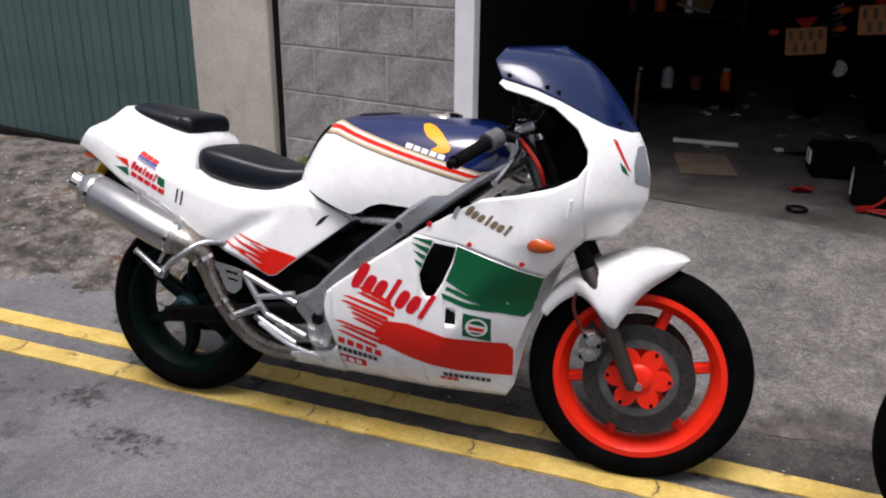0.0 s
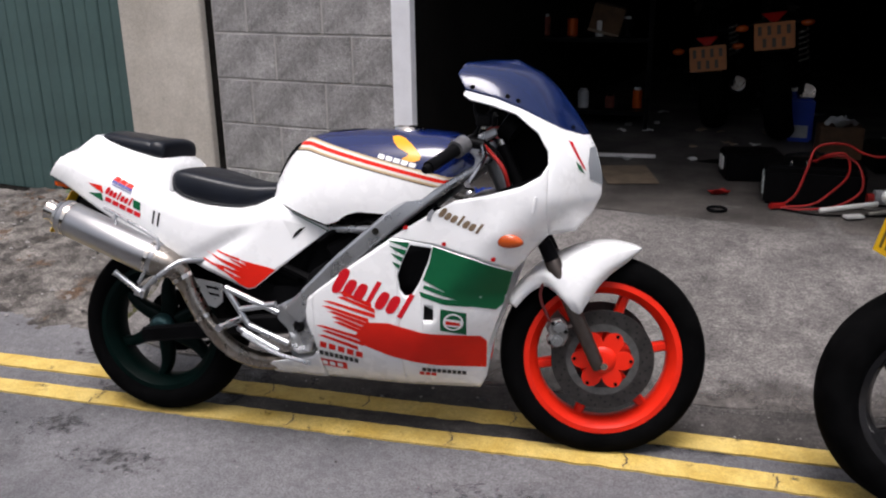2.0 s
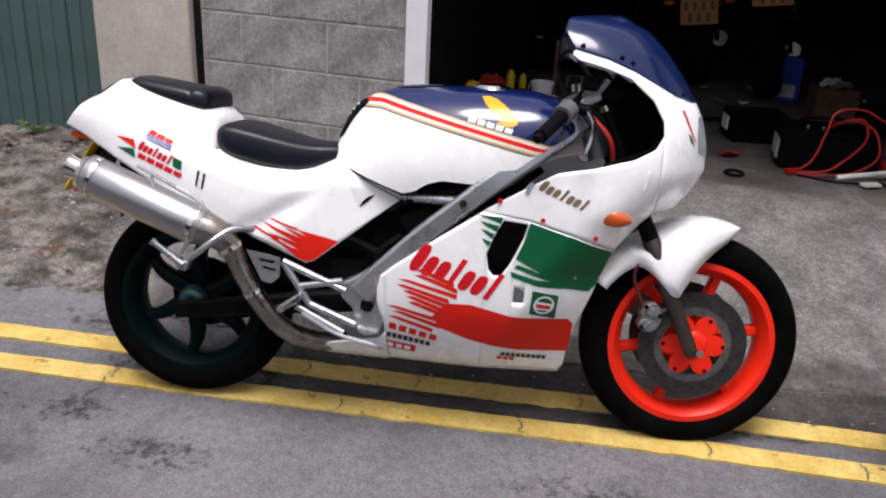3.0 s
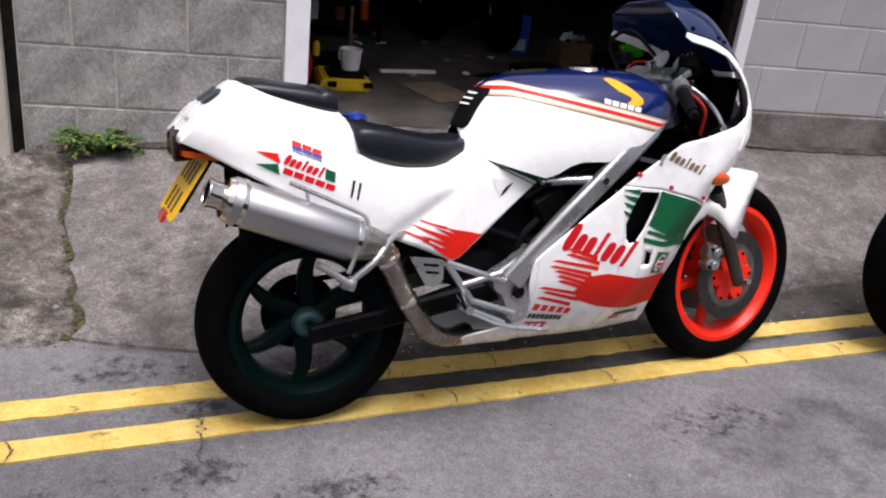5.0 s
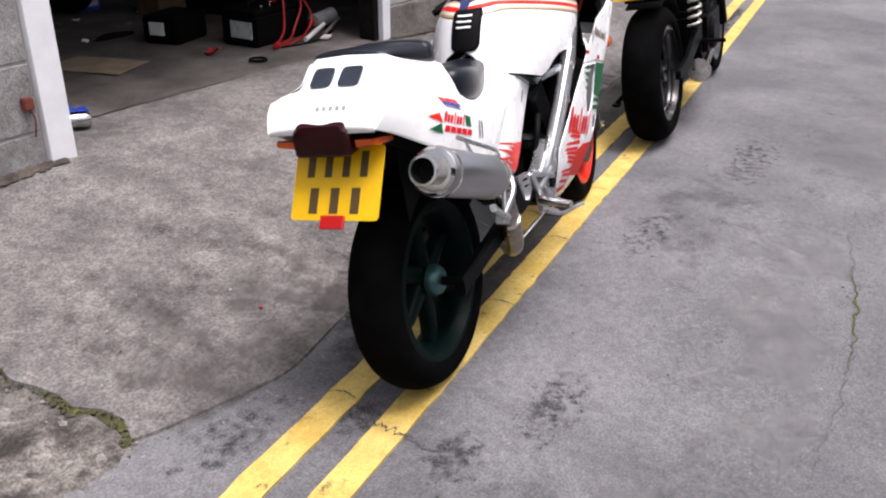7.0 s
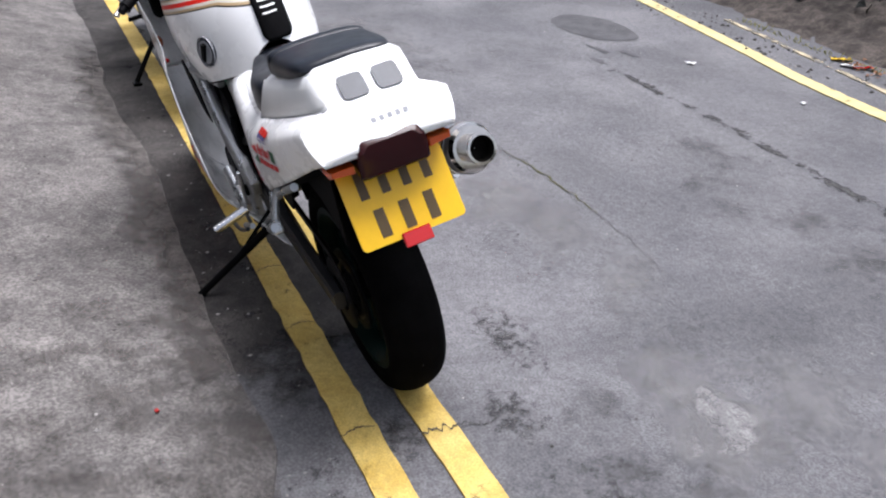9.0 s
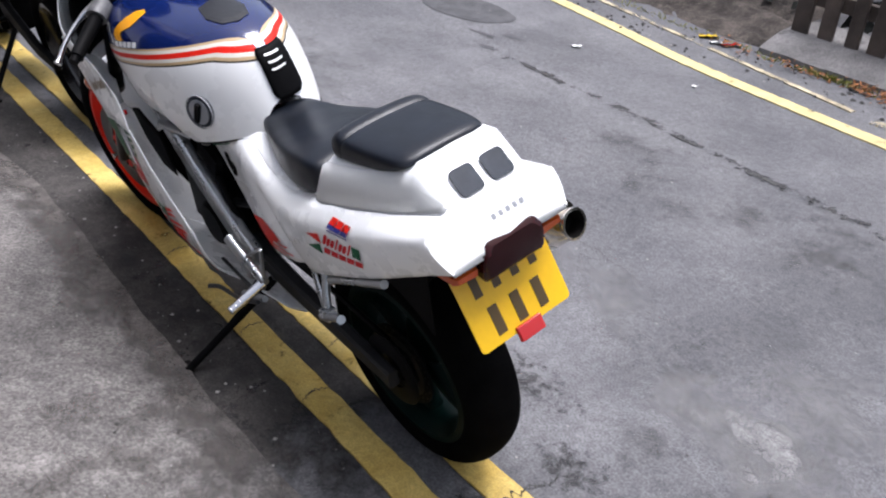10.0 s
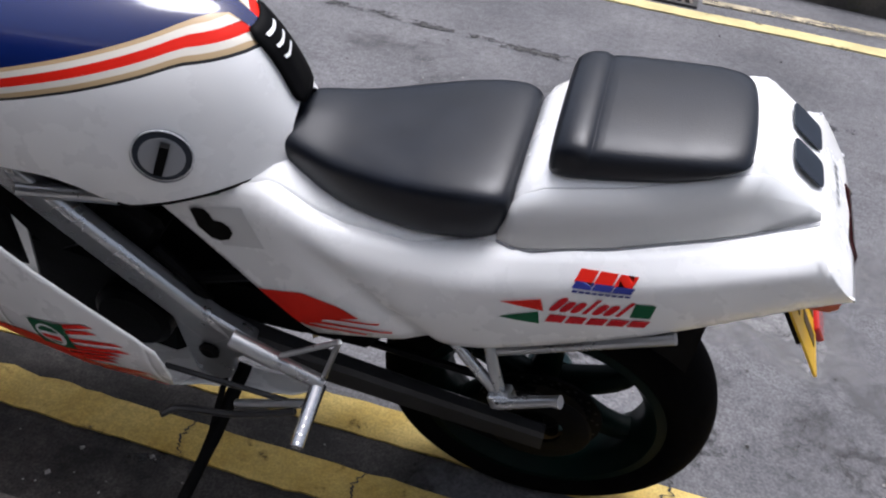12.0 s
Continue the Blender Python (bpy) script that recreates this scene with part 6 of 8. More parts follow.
UPF = Vector((-math.sin(RAKE), 0, math.cos(RAKE)))
for side in (-1, 1):
    foot_ = Vector((FW[0] - 0.012, side * 0.098, FW[2] - 0.015))
    leg = turned(part("fork_leg", tube(bmesh.new(), [foot_, foot_ + UPF * 0.03, foot_ + UPF * 0.20, foot_ + UPF * 0.34, foot_ + UPF * 0.345], [0.018, 0.020, 0.022, 0.024, 0.020], 18), FORK, bike, "dark bronze fork leg", angle=40))
    part("stanchion", tube(bmesh.new(), [foot_ + UPF * 0.33, foot_ + UPF * 0.70], 0.0185, 16), DARKMETAL, leg, "dark fork tube")
    part("dust_seal", tube(bmesh.new(), [foot_ + UPF * 0.345, foot_ + UPF * 0.40], [0.023, 0.021], 16), BLACKP, leg)
    part("fork_cap", tube(bmesh.new(), [foot_ + UPF * 0.70, foot_ + UPF * 0.715], 0.015, 12), CHROME, leg)
    part("axle_nut", tube(bmesh.new(), [foot_ + Vector((0.012, side * 0.018, 0.014)), foot_ + Vector((0.012, side * 0.030, 0.014))], 0.011, 6), CHROME, leg, "bright axle nut")
    # caliper behind the leg
    bm = bmesh.new()
    body = [(1.236, 0.355), (1.256, 0.345), (1.283, 0.352), (1.296, 0.378), (1.292, 0.412), (1.272, 0.430), (1.246, 0.424), (1.234, 0.398), (1.242, 0.384), (1.232, 0.370)]
    prism(bm, body, side * 0.058, side * 0.100)
    cal = turned(part("caliper", bm, CALIPER, bike, "dull grey two-piston brake caliper", smooth=False))
    bevel(cal, 0.006, 2)
    for x, z in ((1.262, 0.368), (1.268, 0.408)):
        bm = revolve(bmesh.new(), [(0.0005, side * 0.111), (0.009, side * 0.111), (0.0095, side * 0.107), (0.017, side * 0.107), (0.018, side * 0.098), (0.0005, side * 0.098)], (x, 0, z), 18)
        part("caliper_piston", bm, ALU, cal)
    for x, z in ((1.243, 0.362), (1.287, 0.395), (1.250, 0.418)):
        part("caliper_bolt", tube(bmesh.new(), [(x, side * 0.098, z), (x, side * 0.106, z)], 0.006, 6), DARKMETAL, cal)
    part("caliper_bracket", tube(bmesh.new(), [(1.292, side * 0.088, 0.405), (1.325, side * 0.092, 0.420)], 0.009, 8), FORK, cal)
    turned(part("brake_hose", tube(bmesh.new(), curve_points([(1.24, side * 0.085, 0.42), (1.21, side * 0.09, 0.50), (1.235, side * 0.10, 0.60), (1.20, side * 0.09, 0.70), (1.12, side * 0.06, 0.80)], 5), 0.0045, 8), material("dark_red_hose", (0.10, 0.012, 0.012), 0.4) if side < 0 else BLACKP, bike, "thin brake hose"))
    # handlebar
    a, b = Vector((1.015, side * 0.105, 0.948)), Vector((0.905, side * 0.300, 0.862))
    bar = turned(part("handlebar", tube(bmesh.new(), [a, b], 0.0115, 12), DARKMETAL, bike, "black clip-on handlebar"))
    g0 = a.lerp(b, 0.48)
    part("grip", tube(bmesh.new(), [g0, g0 + (b - a) * 0.02, b - (b - a) * 0.02, b], [0.019, 0.0175, 0.0165, 0.018], 14), BLACKP, bar, "black rubber grip", angle=40)
    part("bar_end", tube(bmesh.new(), [b, b + (b - a).normalized() * 0.018], [0.013, 0.011], 12), DARKMETAL, bar)
    bm = tube(bmesh.new(), [a.lerp(b, 0.28), a.lerp(b, 0.47)], 0.026, 14)
    part("switch_pod", bm, SWITCH, bar, "grey switch housing", angle=40)
    c = a.lerp(b, 0.22)
    bm = tube(bmesh.new(), [c, c + Vector((0.045, 0, -0.006))], 0.015, 12)
    part("lever_clamp", bm, DARKMETAL, bar)
    lev = curve_points([c + Vector((0.040, -side * 0.0, -0.006)), c + Vector((0.052, side * 0.05, -0.035)), c + Vector((0.040, side * 0.11, -0.068)), c + Vector((0.018, side * 0.165, -0.108))], 5)
    part("lever", tube(bmesh.new(), lev, [0.008] * 6 + [0.0065] * (len(lev) - 7) + [0.010], 10), POLISHED, bar, "polished lever")
    bm = bmesh.new()
    slab(bm, pose(1.0 + 0.035, side * 0.135, 0.99), 0.045, 0.045, 0.035)
    part("fluid_reservoir", bm, DARKMETAL, bar, "", smooth=False).modifiers.new("edge", "BEVEL").width = 0.006
    # fender side
FENDER = [(73, 0.3430, 0.3400, 0.020), (76, 0.3445, 0.318, 0.046), (80, 0.3455, 0.294, 0.066), (86, 0.3455, 0.268, 0.084), (93, 0.344, 0.240, 0.100), (101, 0.340, 0.207, 0.112),
          (110, 0.335, 0.180, 0.121), (117, 0.331, 0.165, 0.124), (122, 0.329, 0.182, 0.124), (125, 0.328, 0.240, 0.116), (129, 0.327, 0.282, 0.098), (138, 0.326, 0.292, 0.086), (150, 0.325, 0.296, 0.082)]
bm = bmesh.new()
prev = None
for k in range(53):
    deg = 73 + 77 * k / 52
    top_r, low_r, half = [smooth_table([(row[0], row[j]) for row in FENDER], deg) for j in (1, 2, 3)]
    a, drop = radians(deg), top_r - low_r
    row = []
    for y, d in ((-0.985, 1.0), (-1.0, 0.62), (-0.985, 0.34), (-0.93, 0.16), (-0.80, 0.065), (-0.55, 0.02), (0, 0), (0.55, 0.02), (0.80, 0.065), (0.93, 0.16), (0.985, 0.34), (1.0, 0.62), (0.985, 1.0)):
        r = top_r - drop * d
        row.append(bm.verts.new((FW[0] + r * math.cos(a), y * half, FW[2] + r * math.sin(a))))
    if prev:
        for j in range(12):
            bm.faces.new((prev[j], prev[j + 1], row[j + 1], row[j]))
    prev = row
fender = turned(solidify(part("front_fender", bm, WHITE, bike, "white front mudguard with deep flanks over the fork", angle=60), 0.003))
bm = bmesh.new()
slab(bm, pose(1.035, 0, 0.945, 0, -25.5, 0), 0.075, 0.24, 0.022)
turned(bevel(part("top_yoke", bm, ALU, bike, "grey top yoke", smooth=False), 0.006))
bm = bmesh.new()
slab(bm, pose(1.125, 0, 0.715, 0, -25.5, 0), 0.07, 0.23, 0.03)
turned(bevel(part("lower_yoke", bm, DARKMETAL, bike, "", smooth=False), 0.006))
for y in (-0.055, 0.055):
    bm = tube(bmesh.new(), [(1.095, y, 0.985), (1.13, y, 0.96)], [0.042, 0.046], 20)
    dial = part("instrument", bm, BLACKP, bike, "round black instrument")
    bm = tube(bmesh.new(), [(1.0935, y, 0.986), (1.095, y, 0.985)], 0.036, 20)
    part("dial_face", bm, GREYV, dial)
bm = tube(bmesh.new(), [(1.025, 0, 0.965), (1.022, 0, 0.985)], 0.016, 14)
part("steering_nut", bm, CHROME, bike)
for k, (pts, mat, r) in enumerate((([(1.03, -0.10, 0.94), (1.09, -0.13, 0.90), (1.12, -0.10, 0.82), (1.10, -0.05, 0.74)], BLACKP, 0.006), ([(1.02, -0.12, 0.95), (1.07, -0.10, 1.02), (1.12, -0.06, 0.99)], BLACKP, 0.005),
                                   ([(1.05, -0.12, 0.92), (1.11, -0.15, 0.86), (1.13, -0.12, 0.78)], material("red_cable", (0.35, 0.015, 0.012), 0.4), 0.006), ([(1.03, 0.10, 0.94), (1.09, 0.13, 0.90), (1.12, 0.10, 0.82)], BLACKP, 0.006),
                                   ([(1.0, 0.12, 0.94), (0.97, 0.14, 1.03), (1.0, 0.08, 1.07), (1.06, 0.03, 1.0)], BLACKP, 0.006))):
    part("control_cable", tube(bmesh.new(), curve_points(pts, 6), r, 8), mat, bike)
# added black sheet for the dark inside of the nose
bm = both(bmesh.new(), [[(1.10, 0.80), (1.20, 0.72), (1.29, 0.72), (1.335, 0.79), (1.33, 0.88), (1.29, 0.95), (1.24, 0.99), (1.225, 0.93), (1.24, 0.88), (1.20, 0.84)]], lambda x, z: max(0.004, fair_w(x, z) - 0.034), dx=0.02, dz=0.02)
part("nose_lining", bm, BLACKP, bike, "added black sheet for the dark inside of the nose")
# Added plate that keeps the view through the nose black.
bm = prism(bmesh.new(), [(1.085, 0.80), (1.16, 0.78), (1.30, 0.76), (1.335, 0.82), (1.325, 0.90), (1.27, 0.965), (1.19, 1.005), (1.12, 0.985), (1.10, 0.90)], 0.030, 0.040)
part("instrument_bracket", bm, BLACKP, bike, "added black plate for the darkness behind the instruments", smooth=False)
bm = bmesh.new()
slab(bm, pose(1.250, 0, 0.86, 0, 10, 0), 0.03, 0.19, 0.17)
part("lamp_back", bm, BLACKP, bike, "", smooth=False)

# tank details
def on_tank(x, y, off=0.002):
    """A point of the tank's rear slope above the plan place."""
    lo, hi = 0.70, smooth_table(TANK_TOP, x)
    for _ in range(40):
        z = (lo + hi) / 2
        if tank_w(x, z) > abs(y):
            lo = z
        else:
            hi = z
    return Vector((x, y, lo + off))


def rear_x(y, z):
    lo, hi = 0.39, 0.75
    for _ in range(40):
        m = (lo + hi) / 2
        if tank_w(m, z) > abs(y):
            hi = m
        else:
            lo = m
    return lo


bm = bmesh.new()
rows = []
for i in range(13):
    t = i / 12
    z = 0.905 - 0.105 * t
    row = []
    for j in range(9):
        u = j / 8
        inset = 0.0
        if t > 0.85:
            inset = 0.15 * ((t - 0.85) / 0.15) ** 2
        if t < 0.1:
            inset = 0.08 * (1 - t / 0.1)
        y = -0.056 + 0.080 * (inset + (1 - 2 * inset) * u)
        row.append(bm.verts.new((rear_x(y, z) - 0.003, y, z)))
    rows.append(row)
for a, b in zip(rows, rows[1:]):
    for j in range(8):
        bm.faces.new((a[j], a[j + 1], b[j + 1], b[j]))
tank_pad = solidify(part("tank_pad", bm, BLACKP, tank, "black rubber tank pad with slots"), 0.002, 1)
for k in range(3):
    bm = bmesh.new()
    prev = None
    for u in steps(0.30, 0.80, 8):
        y = -0.056 + 0.080 * u
        row = [bm.verts.new((rear_x(y, z_) - 0.0075, y, z_)) for z_ in (0.892 - 0.014 * k + 0.004 * u, 0.888 - 0.014 * k + 0.004 * u)]
        if prev:
            bm.faces.new((prev[0], row[0], row[1], prev[1]))
        prev = row
    part("pad_slot", bm, WHITE, tank_pad, smooth=False)
# lock ring on the low side of the tank cover
cy = tank_w(0.536, 0.778)
N = Vector((-0.35, 1, 0.12)).normalized()
c = Vector((0.536, cy, 0.778))
bm = tube(bmesh.new(), [c - N * 0.006, c + N * 0.003, c + N * 0.004], [0.038, 0.038, 0.036], 28)
tap = part("tap_surround", bm, DARKPANEL, bike, "dark ringed fuel tap", angle=40)
part("tap_ring", tube(bmesh.new(), [c + N * 0.001, c + N * 0.0055], 0.0405, 28, cap=False), GREYV, tap)
part("tap_face", tube(bmesh.new(), [c + N * 0.004, c + N * 0.0062], 0.030, 24), GREYV, tap)
bm = bmesh.new()
slab(bm, Matrix.Translation(c + N * 0.010) @ pose(0, 0, 0, 0, -20, 20), 0.012, 0.010, 0.050)
part("tap_lever", bm, BLACKP, tap, "", smooth=False)
# fuel filler
bm = revolve(bmesh.new(), [(0.0001, 0.012), (0.030, 0.011), (0.036, 0.009), (0.048, 0.006), (0.052, -0.006)], (0.80, 0, 0.9585), 32, axis="z")
part("filler_cap", bm, CHROME, bike, "polished filler cap", angle=30)
bm = bmesh.new()
shape = [(0.555, -0.035), (0.60, -0.05), (0.655, -0.040), (0.672, 0.0), (0.655, 0.040), (0.60, 0.05), (0.555, 0.035), (0.54, 0)]
rings = [[bm.verts.new(on_tank(0.605 + (x - 0.605) * k, y * k, 0.0025)) for x, y in shape] for k in (1.0, 0.75, 0.5, 0.25)]
for a, b in zip(rings, rings[1:]):
    for k in range(8):
        bm.faces.new((a[k], a[(k + 1) % 8], b[(k + 1) % 8], b[k]))
bm.faces.new(rings[-1])
part("top_badge", bm, BLACKV, tank, "black patch on the tank top", smooth=False)

# the tail and the silencer end a little short of the plate bracket
def draw_in(ob, start, reach, most):
    for v in ob.data.vertices:
        k = max(0.0, min(1.0, (start - v.co.x) / reach))
        v.co.x += most * k * k * (3 - 2 * k)


for ob in list(bike.children):
    if ob.type == "MESH" and ob.name.split(".")[0] in ("tail_cowl", "cowl_side_panel", "cowl_seam", "grey_mark", "dark_panel", "tail_fairing", "rear_lamp", "rear_indicator", "undertray"):
        draw_in(ob, -0.06, 0.30, 0.018)
    elif ob.name.split(".")[0] == "silencer":
        for o in (ob, *ob.children):
            draw_in(o, 0.06, 0.34, 0.024)


# ---------------------------------------------------------------- wear of the ground
def ground_z(x, y):
    """Top of the ground under a small thing."""
    e = apron_edge(x)
    if x > -0.58 and y > e:
        return apron_height(x, (y - e) / (wall_y(x) + 0.62 - e))
    if x <= -0.58 and y > 0.42:
        w = wall_y(x) + 0.3
        return (wall_base((x - 0.411) * 1.015) - 0.02) * ((y - 0.4) / (w - 0.4)) ** 0.9
    return road_height(x, y) - 0.006


def ribbon(name, path, widths, mat, parent=ground, lift=0.0025, label="", seed=0, wobble=0.35, jag=0.022):
    """A thin ragged band lying on the ground."""
    bm = bmesh.new()
    pts = curve_points([(x, y, 0) for x, y in path], 18)
    prev = None
    for i, p in enumerate(pts):
        k = i / (len(pts) - 1)
        w = lerp_table([(j / (len(widths) - 1), v) for j, v in enumerate(widths)], k)
        d = (pts[min(i + 1, len(pts) - 1)] - pts[max(i - 1, 0)]).normalized()
        n = Vector((-d.y, d.x, 0))
        shift = 0.6 * w * noise.noise(Vector((i * 0.45, seed, 2)))
        p = p + n * jag * (noise.noise(Vector((i * 0.31, seed, 3))) + 0.6 * noise.noise(Vector((i * 0.83, seed, 6))))
        a = w * (1 + 2 * wobble * noise.noise(Vector((i * 0.9, seed, 5)))) + shift
        b = w * (1 + 2 * wobble * noise.noise(Vector((i * 0.9, seed, 8)))) - shift
        row = [bm.verts.new((q.x, q.y, ground_z(q.x, q.y) + lift)) for q in (p - n * max(b, 0.0004), p + n * max(a, 0.0004))]
        if prev:
            bm.faces.new((prev[0], row[0], row[1], prev[1]))
        prev = row
    return part(name, bm, mat, parent, label, smooth=False)


def blot(name, x, y, rx, ry, mat, parent=ground, lift=0.003, seed=0, rag=0.35, turn=0.0, label=""):
    bm = bmesh.new()
    c = bm.verts.new((x, y, ground_z(x, y) + lift))
    ring = []
    for k in range(28):
        a = 2 * math.pi * k / 28
        r = 1 + rag * 2 * noise.noise(Vector((math.cos(a) * 1.6, math.sin(a) * 1.6, seed)))
        u, v = rx * r * math.cos(a), ry * r * math.sin(a)
        q = (x + u * math.cos(turn) - v * math.sin(turn), y + u * math.sin(turn) + v * math.cos(turn))
        ring.append(bm.verts.new((*q, ground_z(*q) + lift)))
    for k in range(28):
        bm.faces.new((c, ring[k], ring[(k + 1) % 28]))
    return part(name, bm, mat, parent, label, smooth=False)


def film(name, x0, x1, nx, ny, across, cover, height, mat, label):
    """A thin uneven film on the ground: across(x) gives its two sides, cover(x, v, y) how much lies there."""
    bm = bmesh.new()
    lay = bm.verts.layers.float.new("cover")
    prev = None
    for x in steps(x0, x1, nx):
        a, b = across(x)
        row = []
        for v in steps(0, 1, ny):
            y = a + (b - a) * v
            q = bm.verts.new((x, y, height(x, y)))
            q[lay] = cover(x, v, y)
            row.append(q)
        if prev:
            for j in range(ny):
                bm.faces.new((prev[j], row[j], row[j + 1], prev[j + 1]))
        prev = row
    return part(name, bm, mat, ground, label, smooth=False)


# dark tarmac along the edge of the apron, deepened for shade, and a painted shade film between the two lines under the
# parked motorcycle
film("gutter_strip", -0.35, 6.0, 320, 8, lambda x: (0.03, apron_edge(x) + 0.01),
     lambda x, v, y: min(1.0, v * 3.2) * min(1.0, (x + 0.35) / 0.75), lambda x, y: road_height(x, y) - 0.0035, GUTTER, "dark oily tarmac strip beside the apron, darkened further for shade")
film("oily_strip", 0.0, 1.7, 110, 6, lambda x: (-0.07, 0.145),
     lambda x, v, y: 1.15 * min(1.0, 5 * v * (1 - v)) * max(0.0, min(1.0, x / 0.3, (1.7 - x) / 0.5)), lambda x, y: road_height(x, y) - 0.0028, GUTTER, "dark film between the yellow lines for the shade under the motorcycle")
film("edge_grime", 0.0, 3.6, 150, 8, lambda x: (apron_edge(x) + 0.002, apron_edge(x) + 0.20 + rough(x, 1, 3, 0.05)),
     lambda x, v, y: 1.35 * (1 - v) * min(1.0, x / 0.3, (3.6 - x) / 0.5), lambda x, y: ground_z(x, y) + 0.0045, DIRTFILM, "brown grime along the edge of the concrete")
# grime on the apron beside the rear wheel, and darker patches in the lane
film("grime", -0.55, 1.1, 60, 36, lambda x: (apron_edge(x) + 0.002, 1.28),
     lambda x, v, y: 0.62 * max(0.0, 1 - ((x + 0.25) / 1.2) ** 2) * max(0.0, 1 - v ** 2) * min(1.0, (x + 0.55) / 0.1), lambda x, y: ground_z(x, y) + 0.0035, DIRTFILM, "brown grime on the concrete")
for px, py, rx, ry, name, film_of, most, label in ((1.5, -0.45, 0.9, 0.30, "dark_patch", ROADFILM, 0.43, "darker worn patch of asphalt"), (-0.6, -0.42, 0.7, 0.22, "dark_patch", ROADFILM, 0.48, "darker worn patch of asphalt"),
                                              (0.3, -1.7, 1.1, 0.35, "dark_patch", ROADFILM, 0.43, "darker worn patch of asphalt"), (-1.5, -1.6, 0.9, 0.5, "dark_patch", ROADFILM, 0.43, "darker worn patch of asphalt"),
                                              (-0.50, -0.68, 0.42, 0.20, "pale_patch", PALEFILM, 0.95, "paler worn patch of asphalt"), (-0.75, -0.95, 0.6, 0.30, "pale_patch", PALEFILM, 0.72, "paler worn patch of asphalt"), (0.75, -0.85, 1.2, 0.30, "pale_patch", PALEFILM, 0.70, "paler worn patch of asphalt"),
                                              (2.9, -1.1, 1.2, 0.5, "pale_patch", PALEFILM, 0.66, "paler worn patch of asphalt")):
    film(name, px - rx, px + rx, 40, 16, lambda x: (py - ry, py + ry), lambda x, v, y: most * max(0.0, 1 - ((x - px) / rx) ** 2 - (2 * v - 1) ** 2),
         lambda x, y: road_height(x, y) - (0.0040 if film_of is ROADFILM else 0.0045), film_of, label)

STAINS = ((0.0, -0.38, 0.20, 0.09, 0.80), (-0.31, -0.235, 0.13, 0.08, 0.85), (-0.27, 0.045, 0.11, 0.06, 0.95), (-0.48, 0.285, 0.20, 0.09, 0.85), (1.15, -0.33, 0.25, 0.08, 0.60), (2.2, -0.55, 0.4, 0.12, 0.6), (-0.75, -0.30, 0.25, 0.10, 0.6))
for px, py, rx, ry, most in STAINS:
    film("gritty_stain", px - rx, px + rx, 36, 18, lambda x: (py - ry, py + ry), lambda x, v, y: most * max(0.0, 1 - ((x - px) / rx) ** 2 - (2 * v - 1) ** 2),
         lambda x, y: road_height(x, y) - 0.0034, GRITSTAIN, "dark gritty stain on the asphalt")
film("crack", -1.0, 2.1, 260, 6, lambda x: (lerp_table(((-1.0, -1.90), (-0.64, -1.95), (0.2, -2.02), (0.46, -2.04), (1.25, -2.10), (2.1, -2.10)), x) + rough(x, 2, 6, 0.02) - 0.038, lerp_table(((-1.0, -1.90), (-0.64, -1.95), (0.2, -2.02), (0.46, -2.04), (1.25, -2.10), (2.1, -2.10)), x) + rough(x, 2, 6, 0.02) + 0.038),
     lambda x, v, y: 0.47 * (1 - (2 * v - 1) ** 2) * min(1.0, (x + 1.0) / 0.3, (2.1 - x) / 0.3), lambda x, y: road_height(x, y) - 0.0025, CRACKFILM, "broken dark crack along the lane")
ribbon("crack", [(1.9, -0.98), (1.24, -1.02), (0.8, -1.05), (0.4, -1.04), (0.0, -1.0)], [0.0004, 0.0011, 0.0006, 0.0011, 0.0004], CRACKM, seed=3, wobble=1.2, jag=0.035)
ribbon("moss_line", [(1.20, -1.025), (0.9, -1.05), (0.55, -1.05)], [0.001, 0.004, 0.001], MOSS, lift=0.0035, seed=4, wobble=0.9)
ribbon("crack", [(-0.285, 0.02), (-0.29, -0.05), (-0.30, -0.12)], [0.003, 0.003, 0.002], CRACKM, lift=0.0105, seed=6)
ribbon("crack", [(-0.30, -0.12), (-0.31, -0.18), (-0.30, -0.25)], [0.003, 0.002, 0.0006], CRACKM, seed=7)
for x, y, s in ((0.42, -0.05, 11), (0.95, -0.048, 12), (1.48, -0.043, 13), (-0.75, -0.052, 14), (0.62, 0.122, 15), (-0.22, 0.132, 16), (1.12, 0.119, 17), (0.27, 0.125, 18), (1.9, -0.04, 19)):
    ribbon("crack", [(x, y - 0.043), (x + 0.012, y), (x - 0.006, y + 0.043)], [0.0012, 0.0025, 0.001], CRACKM, lift=0.0105, seed=s, jag=0.008)
rnd = random.Random(5)
for k in range(60):
    x = rnd.uniform(-0.6, 1.8)
    y = (0.125 if rnd.random() < 0.65 else -0.05) + rnd.uniform(-0.036, 0.036)
    blot("wear_spot", x, y, rnd.uniform(0.002, 0.008), rnd.uniform(0.0015, 0.005), GUTTER, lift=0.0108, seed=k, rag=0.6)
blot("wear_spot", 0.03, 0.112, 0.016, 0.010, GUTTER, lift=0.0108, seed=40, rag=0.5)
blot("wear_spot", -0.22, 0.13, 0.022, 0.012, GUTTER, lift=0.0106, seed=41, rag=0.7)
for x, y, a, b, s in ((2.33, -2.25, 0.09, 0.025, 11), (2.15, -2.12, 0.06, 0.02, 12), (2.2, -2.36, 0.08, 0.022, 13)):
    blot("stain", x, y, a, b, PATCH, seed=s, rag=0.5, label="dark oily stain")
blot("patch", 2.78, -2.50, 0.36, 0.20, PATCH, seed=31, rag=0.05, turn=0.05, label="round dark tarmac patch over a cover")

